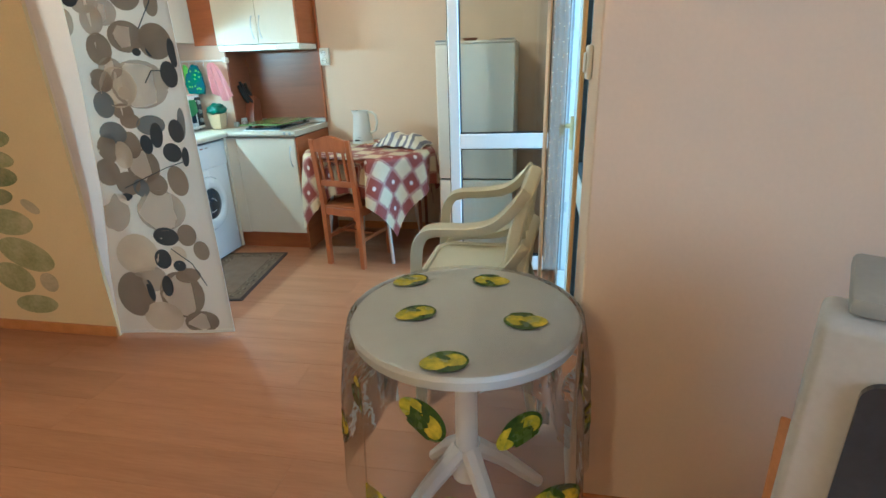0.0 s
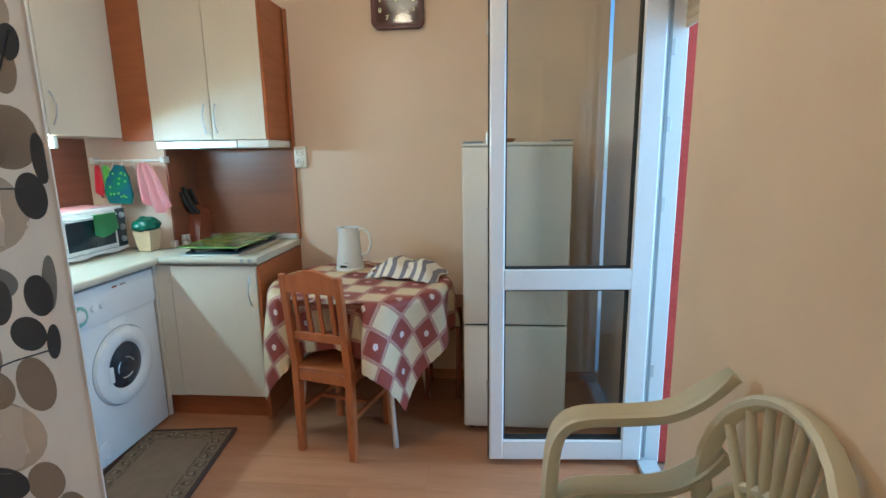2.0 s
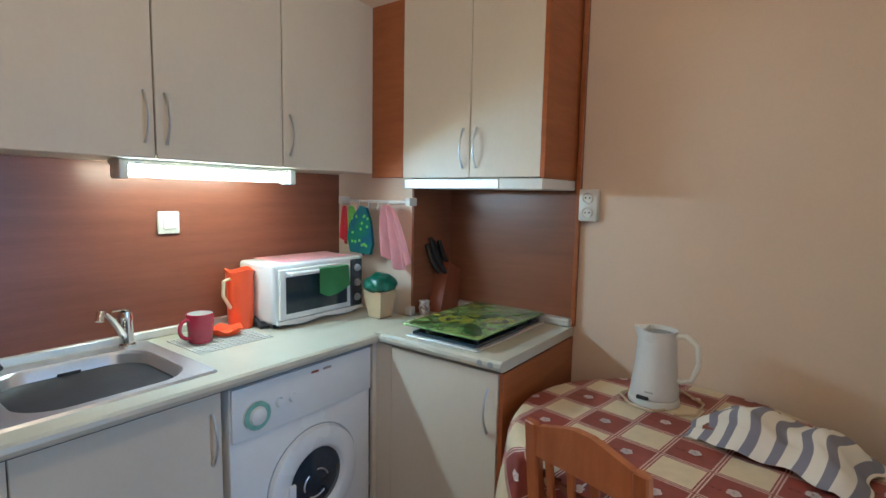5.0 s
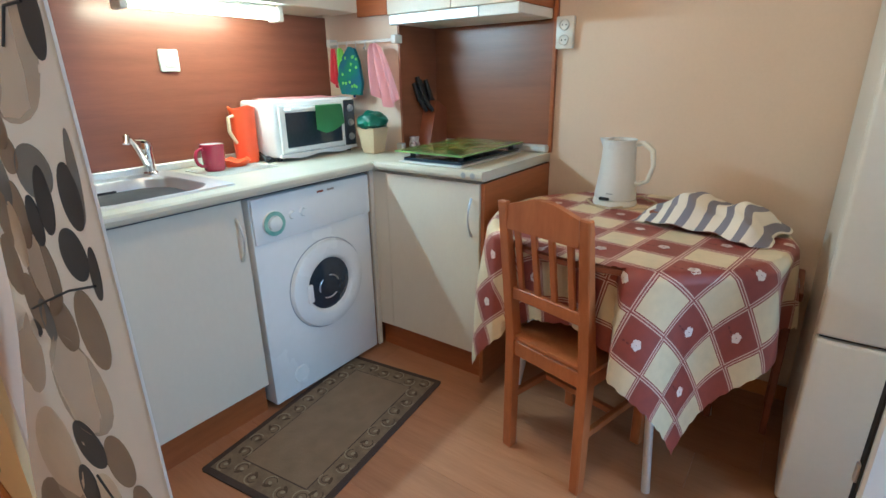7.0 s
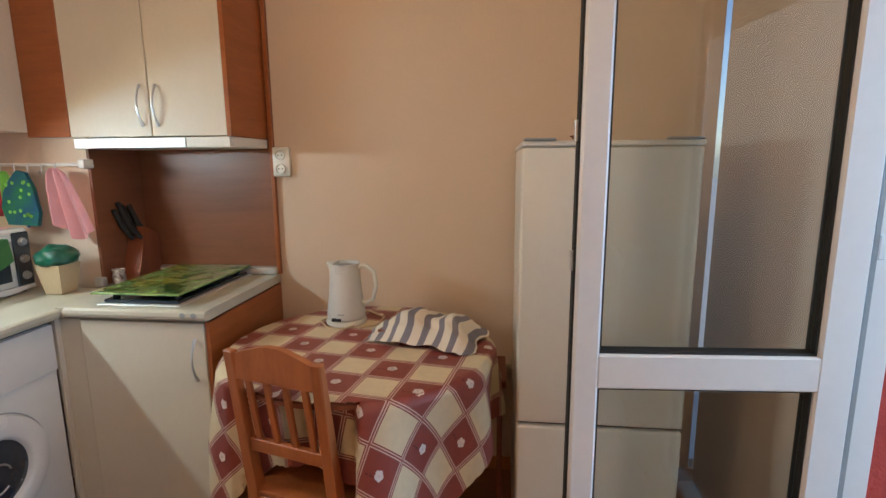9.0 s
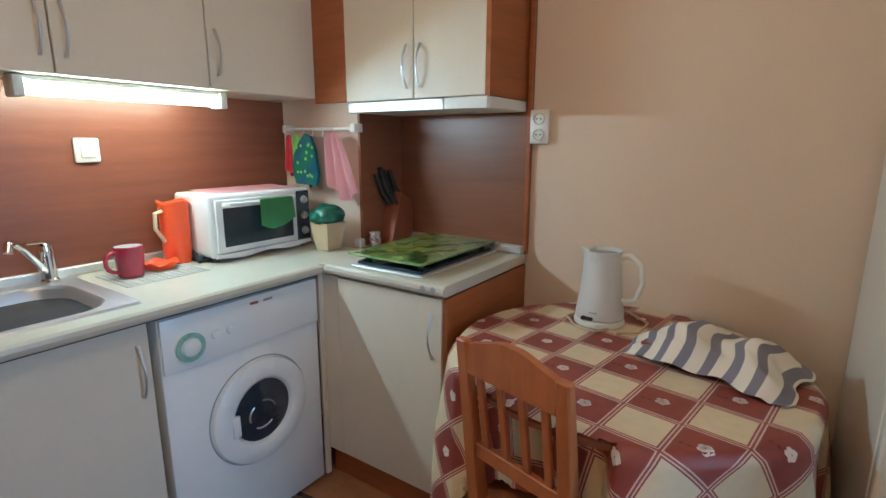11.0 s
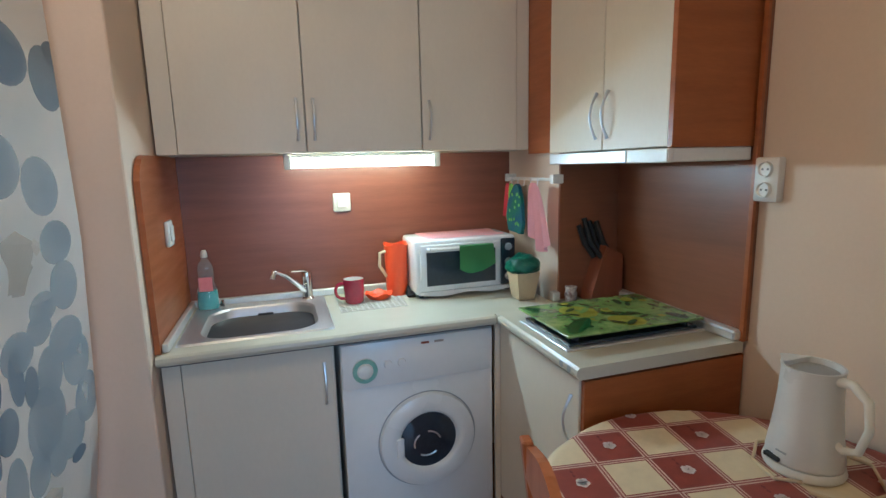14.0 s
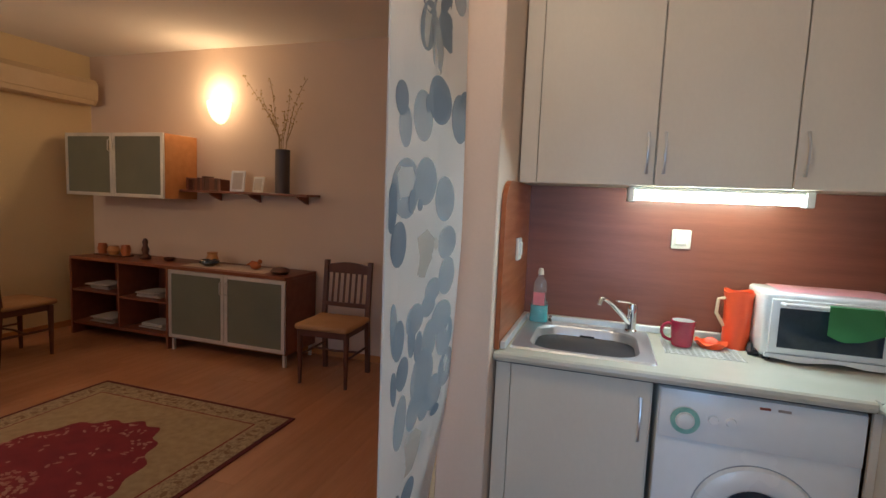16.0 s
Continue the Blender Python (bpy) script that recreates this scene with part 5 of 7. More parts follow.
# kitchen rug
rg = thing("kitchen_rug", (-0.20, 4.8, 0), "brown-grey rug with leafy border and dark edge before the sink units", "rug")
R0, R1, R2, R3 = -0.435, 0.035, 4.395, 5.205
part("edge", prism(rounded(R0, R1, R2, R3, 0.01, 2), 0.0005, 0.007), RUGEDGE, rg, "dark bound edge")
part("border", box(R0 + 0.022, R1 - 0.022, R2 + 0.022, R3 - 0.022, 0.0072, 0.0085), RUGBAND, rg, "leafy patterned border")
part("guard_line", box(R0 + 0.091, R1 - 0.091, R2 + 0.096, R3 - 0.096, 0.0086, 0.0089), RUGEDGE, rg, "thin dark woven line")
part("field", box(R0 + 0.095, R1 - 0.095, R2 + 0.10, R3 - 0.10, 0.0087, 0.0098), FRINGE, rg, "plain mottled field")
LEAFC = material("rug_leaf", (0.10, 0.065, 0.04), (0.075, 0.05, 0.03), 0.95, fine=260, bump=0.4)
LEAFP = material("rug_leaf_pale", (0.36, 0.30, 0.19), (0.28, 0.23, 0.15), 0.95, fine=260, bump=0.4)
b, b2 = bmesh.new(), bmesh.new()
random.seed(11)
wx, wy = R1 - R0 - 0.115, R3 - R2 - 0.12


def along(s):
    s %= 2 * (wx + wy)
    if s < wx:
        return (R0 + 0.058 + s, R2 + 0.060, 0.0)
    if s < wx + wy:
        return (R1 - 0.058, R2 + 0.060 + s - wx, math.pi / 2)
    if s < 2 * wx + wy:
        return (R1 - 0.058 - (s - wx - wy), R3 - 0.060, math.pi)
    return (R0 + 0.058, R3 - 0.060 - (s - 2 * wx - wy), -math.pi / 2)


def arc(bm_, x, y, r, a0, a1, w, z):
    n = 8
    o = [(x + r * math.cos(a0 + (a1 - a0) * i / n), y + r * math.sin(a0 + (a1 - a0) * i / n)) for i in range(n + 1)]
    q = [(x + (r - w) * math.cos(a0 + (a1 - a0) * i / n), y + (r - w) * math.sin(a0 + (a1 - a0) * i / n)) for i in range(n, -1, -1)]
    join(bm_, prism(o + q, 0.0086, z))


for i in range(32):
    x, y, t = along(i / 32 * 2 * (wx + wy))
    k = 1 if i % 2 else -1
    ox, oy = -math.sin(t) * 0.008 * k, math.cos(t) * 0.008 * k
    arc(b, x + ox, y + oy, random.uniform(0.018, 0.024), t + k * 0.4, t + k * 4.4, 0.0035, 0.0090)
    arc(b2, x + ox, y + oy, random.uniform(0.026, 0.030), t + k * 1.2, t + k * 3.8, 0.004, 0.0091)
    join(b, prism(oval(x - ox, y - oy, 0.016, 0.006, t + k * random.uniform(0.3, 0.9), 8), 0.0086, 0.0092))
    join(b2, prism(oval(x + ox * 0.6, y + oy * 0.6, 0.009, 0.006, t - k * 0.5, 8), 0.0086, 0.0093))
part("leaf_pattern", b, LEAFC, rg, "dark brown woven scrolls and leaves", kind="stuff")
part("scroll_pattern", b2, LEAFP, rg, "pale woven scrolls", kind="stuff")

rg.matrix_basis = pose(-0.209, 4.822, 0, 0, 0, 7)

# ---- panel curtain with flowers ----
CP = cloth_mat("white_translucent_panel", (0.86, 0.84, 0.81), (0.81, 0.79, 0.76), 0.5, 5, 300)
WP = 0.5536
PYE = 4.056


def hang(b2):
    """Bends a flat shape, made with x along the panel and y across it, to the way the panel hangs."""
    for v in b2.verts:
        k_ = v.co.x / WP
        yw = float(np.interp(v.co.z, (0.0, 0.35, 0.75, 1.3, 2.7), (3.965, 3.986, 4.046, 4.078, 4.080)))
        xl = -0.335 + 0.045 * v.co.z
        v.co = Vector((xl + (0.272 - xl) * k_, yw + (PYE - yw) * k_ + v.co.y + 0.006 * math.sin(k_ * 7 + v.co.z * 1.3), v.co.z))
    return b2


def strip_box(x0, x1, t_, z0, z1):
    n1, n2 = 8, max(1, int((z1 - z0) / 0.08))
    b2 = bmesh.new()
    side = {}
    for s_ in (-1, 1):
        for i in range(n1 + 1):
            for j in range(n2 + 1):
                side[s_, i, j] = b2.verts.new((x0 + (x1 - x0) * i / n1, s_ * t_, z0 + (z1 - z0) * j / n2))
        for i in range(n1):
            for j in range(n2):
                b2.faces.new((side[s_, i, j], side[s_, i + 1, j], side[s_, i + 1, j + 1], side[s_, i, j + 1]))
    for i in range(n1):
        for j in (0, n2):
            b2.faces.new((side[-1, i, j], side[-1, i + 1, j], side[1, i + 1, j], side[1, i, j]))
    for j in range(n2):
        for i in (0, n1):
            b2.faces.new((side[-1, i, j], side[-1, i, j + 1], side[1, i, j + 1], side[1, i, j]))
    return hang(b2)

fc_ = thing("flower_panel_curtain", (-0.06, 4.01, 0.01), "white see-through panel curtain with large grey and blue printed flowers", "curtain")
part("fabric", strip_box(0, WP, 0.0015, 0.045, 2.66), CP, fc_)
part("bottom_bar", strip_box(0, WP, 0.004, 0.03, 0.046), PVC, fc_, "white weighted bottom bar")
part("top_rail", strip_box(-0.01, WP + 0.02, 0.012, 2.66, 2.70), PVC, fc_, "white curtain rail")
part("edge_hem", strip_box(WP - 0.010, WP + 0.001, 0.0022, 0.046, 2.66), CP, fc_, "white hem")
def print_mat(name, c, clear, through_light=0.4):
    """Thin ink on the cloth, through which what lies under it shows a little."""
    m = cloth_mat(name, c, tuple(v * 0.82 for v in c), through_light, 9, 300)
    N, L = m.node_tree.nodes, m.node_tree.links
    out = N["Material Output"].inputs[0]
    tr, mx = N.new("ShaderNodeBsdfTransparent"), N.new("ShaderNodeMixShader")
    mx.inputs[0].default_value = clear
    L.new(out.links[0].from_socket, mx.inputs[1]), L.new(tr.outputs[0], mx.inputs[2]), L.new(mx.outputs[0], out)
    return m


TONE = [print_mat("print_" + nm, c, k) for nm, c, k in (("taupe", (0.46, 0.41, 0.35), 0.30), ("pale_taupe", (0.72, 0.67, 0.60), 0.40), ("slate", (0.10, 0.13, 0.17), 0.18), ("blue_grey", (0.30, 0.36, 0.42), 0.35), ("ivory", (0.92, 0.87, 0.78), 0.2))]
# Back copies of the print, with the doorway's blue daylight put into the colour.
BACKT = [print_mat("print_back_daylit_" + nm, c, k) for nm, c, k in (("pale", (0.52, 0.59, 0.66), 0.58), ("deep", (0.32, 0.39, 0.48), 0.42))]
LAY = [0.0]


def disc(u_, z_, ru, rz, tone, turn=0.0, nm="petal_print"):
    LAY[0] += 0.000012
    q = 0.0016 + LAY[0]
    rim_ = [(min(max(a_, 0.002), WP - 0.012), c_) for a_, c_ in oval(u_, z_, ru, rz, turn, 22)]
    b2 = prism(rim_, -q, -0.0012, "y")
    hang(b2)
    part(nm, b2, TONE[tone], fc_, ("taupe", "pale taupe", "slate", "blue-grey", "ivory")[tone] + " printed petal")
    if tone in (1, 4):
        return
    b2 = prism(rim_, 0.0012, q, "y")
    hang(b2)
    part(nm, b2, BACKT[0 if tone != 2 else 1], fc_, "petal on the back of the cloth with blue daylight in its colour")


PALE = [(0.323, 1.273, 0.134, 0.092), (0.308, 0.691, 0.112, 0.089), (0.194, 0.34, 0.083, 0.065), (0.119, 1.633, 0.071, 0.055), (0.064, 0.676, 0.069, 0.084), (0.437, 1.712, 0.063, 0.051), (0.19, 1.346, 0.06, 0.04), (0.144, 1.546, 0.059, 0.053), (0.223, 1.571, 0.058, 0.046), (-0.005, 1.542, 0.038, 0.049)]
TAUPE = [(0.34, 0.249, 0.097, 0.113), (0.111, 0.25, 0.081, 0.109), (0.304, 1.472, 0.08, 0.057), (0.26, 0.907, 0.079, 0.074), (0.447, 1.448, 0.076, 0.065), (0.412, 0.093, 0.073, 0.055), (0.343, 1.638, 0.07, 0.057), (0.15, 1.427, 0.065, 0.059), (0.057, 0.875, 0.063, 0.058), (0.092, 0.99, 0.062, 0.057), (0.16, 0.822, 0.062, 0.051), (0.123, 1.295, 0.06, 0.045), (0.389, 0.356, 0.054, 0.035), (0.212, 1.158, 0.053, 0.032), (0.218, 1.006, 0.049, 0.055), (0.24, 1.116, 0.048, 0.03), (0.316, 0.819, 0.048, 0.046), (0.424, 0.836, 0.044, 0.064), (0.417, 0.567, 0.041, 0.049), (0.474, 0.486, 0.033, 0.044), (0.466, 1.595, 0.032, 0.044)]
BLUE = [(0.13, 1.059, 0.07, 0.048), (0.343, 1.096, 0.065, 0.039), (0.111, 1.189, 0.055, 0.053), (0.229, 0.802, 0.039, 0.038), (0.497, 1.1, 0.018, 0.062)]
IVORY = [(0.151, 0.466, 0.099, 0.092), (0.208, 1.263, 0.092, 0.078), (0.23, 0.123, 0.088, 0.076), (0.161, 0.959, 0.049, 0.057), (0.358, 0.466, 0.037, 0.04), (0.24, 1.238, 0.029, 0.025)]
SLATE = [(0.21, 1.702, 0.085, 0.058), (0.046, 1.675, 0.06, 0.065), (0.313, 0.561, 0.057, 0.041), (-0.011, 1.736, 0.048, 0.027), (0.424, 0.97, 0.041, 0.039), (0.486, 1.312, 0.039, 0.049), (0.28, 0.444, 0.039, 0.045), (0.464, 1.068, 0.034, 0.046), (0.137, 0.755, 0.032, 0.016), (0.489, 1.656, 0.03, 0.035), (0.303, 1.009, 0.028, 0.039), (0.362, 1.05, 0.028, 0.051), (0.358, 0.409, 0.027, 0.025), (0.279, 0.298, 0.025, 0.05), (0.307, 1.677, 0.022, 0.021), (0.525, 1.399, 0.02, 0.052), (0.347, 1.408, 0.019, 0.014), (0.413, 1.417, 0.018, 0.026), (0.485, 0.95, 0.016, 0.04), (0.188, 0.272, 0.016, 0.053)]
TOP = [(0.07, 2.02, 0.050, 0), (0.25, 2.33, 0.06, 1), (0.20, 2.50, 0.06, 1), (0.44, 1.72, 0.05, 1)]


def bloom(u_, z_, R, n_, tones, start=0.0):
    """A flower of overlapping oval petals round one centre."""
    for i in range(n_):
        a = start + i * 2 * math.pi / n_
        disc(u_ + 0.58 * R * math.cos(a), z_ + 0.58 * R * math.sin(a), 0.50 * R, 0.36 * R, tones[i % len(tones)], a)
    disc(u_, z_, 0.24 * R, 0.22 * R, 4)


for args in ((0.26, 1.93, 0.155, 6, (2, 0, 2), 0.3), (0.42, 2.05, 0.10, 5, (0, 1), 0.8), (0.12, 2.20, 0.13, 5, (0, 1), 0.2), (0.36, 2.38, 0.14, 6, (2, 0, 1), 0.6), (0.14, 2.52, 0.10, 5, (1, 0), 0.1)):
    bloom(*args)
for u_, z_, r_, tone in TOP:
    disc(u_, z_, r_, r_ * 0.9, tone)
for tone, rows_ in ((1, PALE), (0, TAUPE), (3, BLUE), (4, IVORY), (2, SLATE)):
    for n_, (u_, z_, ru_, rz_) in enumerate(rows_):
        disc(u_, z_, ru_ * 1.12, rz_ * 1.14, tone, 0.12 * math.sin(n_ * 2.7))


def hang_pt(x, y, z):
    b2 = bmesh.new()
    v = b2.verts.new((x, y, z))
    hang(b2)
    r_ = v.co.copy()
    b2.free()
    return r_


st_ = None
for pts in ([(0.14, 0.80), (0.26, 0.85), (0.38, 0.90), (0.48, 0.93)], [(0.36, 1.28), (0.40, 1.33), (0.47, 1.33)], [(0.33, 0.50), (0.42, 0.42), (0.47, 0.30)], [(0.38, 1.50), (0.46, 1.60), (0.50, 1.68)], [(0.15, 1.90), (0.25, 2.05), (0.40, 2.12)]):
    st_ = pipe([hang_pt(p[0], -0.0045, p[1]) for p in pts], 0.0022, 6, st_)
part("stem_print", st_, TONE[2], fc_, "thin dark printed stems", kind="stuff")

# oval pebble stickers on the yellow wall
PEB = [material("sticker_" + nm, c1, c2, 0.7, scale=7, fine=60, bump=0) for nm, c1, c2 in (("green", (0.24, 0.26, 0.10), (0.50, 0.45, 0.25)), ("olive", (0.15, 0.18, 0.07), (0.42, 0.38, 0.20)), ("taupe", (0.34, 0.30, 0.18), (0.56, 0.46, 0.30)))]
wsx = thing("wall_sticker", (-0.95, 3.978, 0.6), "stack of green-brown oval pebble stickers on the yellow wall", "wall sticker")
k = 0
for x, z, rx, rz, tn, tone in ((-0.83, 0.165, 0.135, 0.055, 0.05, 0), (-0.917, 0.318, 0.125, 0.085, -0.2, 0), (-0.703, 0.300, 0.055, 0.055, -0.3, 2), (-0.79, 0.454, 0.165, 0.085, -0.3, 0), (-0.836, 0.63, 0.15, 0.070, -0.05, 0), (-0.665, 0.715, 0.055, 0.028, -0.6, 2),
                               (-0.87, 0.76, 0.12, 0.045, 0.1, 1), (-0.80, 0.865, 0.115, 0.050, 0.0, 1), (-0.782, 0.954, 0.11, 0.043, -0.1, 0), (-0.75, 1.047, 0.095, 0.042, 0.1, 0), (-0.79, 1.13, 0.08, 0.036, 0.0, 2), (-0.81, 1.20, 0.07, 0.032, 0.1, 1), (-0.82, 1.265, 0.05, 0.027, 0.1, 2)):
    k += 1
    part("pebble", prism(oval(x, z, rx, rz, tn, 28), 3.9785 - k * 0.0002, 3.9795, "y"), PEB[tone], wsx, ("green", "olive", "taupe")[tone] + " oval pebble")

# ---- garden table and chair ----
GX, GY, GR, GZ = 1.637, 3.148, 0.298, 0.716
gt = thing("garden_table", (GX, GY, 0), "round white plastic garden table", "table")
part("tabletop", lathe([(0, -0.012), (GR - 0.02, -0.012), (GR - 0.012, -0.035), (GR - 0.004, -0.035), (GR, -0.012), (GR - 0.006, -0.002), (GR - 0.016, 0), (0, 0)], (GX, GY, GZ), 56), PVC, gt, "", True)
part("column", lathe([(0.045, 0.0), (0.034, 0.05), (0.030, 0.40), (0.045, 0.52), (0.045, 0.53)], (GX, GY, 0.17), 20), PVC, gt, "white round column", True)
for a in (35, 125, 215, 305):
    ca, sa = math.cos(radians(a)), math.sin(radians(a))
    part("leg", pipe([(GX + 0.02 * ca, GY + 0.02 * sa, 0.27), (GX + 0.12 * ca, GY + 0.12 * sa, 0.18), (GX + 0.26 * ca, GY + 0.26 * sa, 0.022)], [0.030, 0.026, 0.020], 8), PVC, gt, "splayed white leg", True)
oc_ = thing("lemon_oilcloth", (GX, GY, 0.4), "clear plastic tablecloth printed with lemons on the garden table", "tablecloth")
OIL = bpy.data.materials.new("clear_film")
OIL.use_nodes = True
n_, l_ = OIL.node_tree.nodes, OIL.node_tree.links
n_.remove(n_["Principled BSDF"])
t1, g1, d1, m1, m2 = n_.new("ShaderNodeBsdfTransparent"), n_.new("ShaderNodeBsdfGlossy"), n_.new("ShaderNodeBsdfDiffuse"), n_.new("ShaderNodeMixShader"), n_.new("ShaderNodeMixShader")
f1, nn, bb = n_.new("ShaderNodeFresnel"), n_.new("ShaderNodeTexNoise"), n_.new("ShaderNodeBump")
nn.inputs["Scale"].default_value = 9
bb.inputs["Strength"].default_value, bb.inputs["Distance"].default_value = 0.5, 0.02
l_.new(nn.outputs[0], bb.inputs["Height"]), l_.new(bb.outputs[0], g1.inputs["Normal"])
t1.inputs[0].default_value, d1.inputs[0].default_value, g1.inputs["Roughness"].default_value = (0.93, 0.93, 0.92, 1), (0.8, 0.78, 0.72, 1), 0.12
m1.inputs[0].default_value = 0.09
f1.inputs[0].default_value = 1.4
l_.new(t1.outputs[0], m1.inputs[1]), l_.new(d1.outputs[0], m1.inputs[2]), l_.new(f1.outputs[0], m2.inputs[0]), l_.new(m1.outputs[0], m2.inputs[1]), l_.new(g1.outputs[0], m2.inputs[2]), l_.new(m2.outputs[0], n_["Material Output"].inputs[0])


def skirt(a, s, lift=0.0):
    w_ = math.sin(8 * a + 0.7 * math.sin(3 * a)) * 0.022 * min(1, s / 0.2)
    r = GR + 0.006 + 0.02 * min(1, s / 0.05) * 0.3 + 0.05 * s + w_ + lift
    return Vector((GX + r * math.cos(a), GY + r * math.sin(a), GZ + 0.003 - s))


b = bmesh.new()
rows_ = []
for s in (0, 0.02, 0.06, 0.12, 0.2, 0.3, 0.4, 0.5):
    rows_.append([b.verts.new(skirt(2 * math.pi * i / 120, s * (1 + 0.06 * math.sin(4 * 2 * math.pi * i / 120)))) for i in range(120)])
cen = b.verts.new((GX, GY, GZ + 0.0035))
for i in range(120):
    j = (i + 1) % 120
    b.faces.new((cen, rows_[0][i], rows_[0][j]))
    for A, B in zip(rows_, rows_[1:]):
        b.faces.new((A[i], A[j], B[j], B[i]))
fo = part("film", b, OIL, oc_, "clear plastic film", True)
LEM, LFD = material("lemon_print", (0.66, 0.50, 0.015), (0.16, 0.20, 0.015), 0.25, scale=30, fine=90, bump=0), material("lemon_leaf_print", (0.02, 0.055, 0.012), (0.08, 0.12, 0.012), 0.25, scale=30, fine=90, bump=0)


def patch(parent, centre, shape, mat_, nm, lab):
    """A printed spot: centre on the top (x, y) or on the skirt (angle, drop)."""
    b2 = bmesh.new()
    vs = []
    for du, dv in shape:
        if centre[0] == "top":
            vs.append(b2.verts.new((centre[1] + du, centre[2] + dv, GZ + 0.0045 + centre[3])))
        else:
            vs.append(b2.verts.new(skirt(centre[1] + du / GR, centre[2] - dv, 0.0015 + centre[3])))
    b2.faces.new(vs)
    part(nm, b2, mat_, parent, lab)


def lemons(kind, a, c, turn=0.0, size=1.0):
    R_ = lambda pts: [(size * (x * math.cos(turn) - y * math.sin(turn)), size * (x * math.sin(turn) + y * math.cos(turn))) for x, y in pts]
    patch(oc_, (kind, a, c, 0.0), R_(oval(0.006, 0.002, 0.036, 0.029, 0.15, 20)), LFD, "leaf_print", "dark green printed leaf")
    patch(oc_, (kind, a, c, 0.0004), R_(oval(-0.012, -0.004, 0.024, 0.020, 0.3, 18)), LEM, "lemon_print", "yellow printed lemon")
    patch(oc_, (kind, a, c, 0.0008), R_(oval(0.018, 0.004, 0.020, 0.018, -0.3, 16)), LEM, "lemon_print", "yellow printed lemon")
    patch(oc_, (kind, a, c, 0.0010), R_(oval(0.016, -0.020, 0.022, 0.007, 0.35, 12)), LFD, "leaf_print", "dark green printed leaf")
    patch(oc_, (kind, a, c, 0.0012), R_(oval(-0.001, 0.012, 0.016, 0.006, -0.5, 12)), LFD, "leaf_print", "dark green printed leaf")


for x, y, tn in ((-0.190, 0.165, 0.4), (0.056, 0.19, 2.8), (-0.127, -0.035, 0.3), (0.163, -0.042, 2.9), (-0.014, -0.245, 0.1)):
    lemons("top", GX + x, GY + y, tn, 1.4)
for i in range(9):
    lemons("side", math.radians(20 + i * 40), 0.10 + 0.05 * (i % 2), i * 0.9, 1.5)
    lemons("side", math.radians(38 + i * 40), 0.32 + 0.06 * (i % 2), 1 + i * 0.7, 1.5)


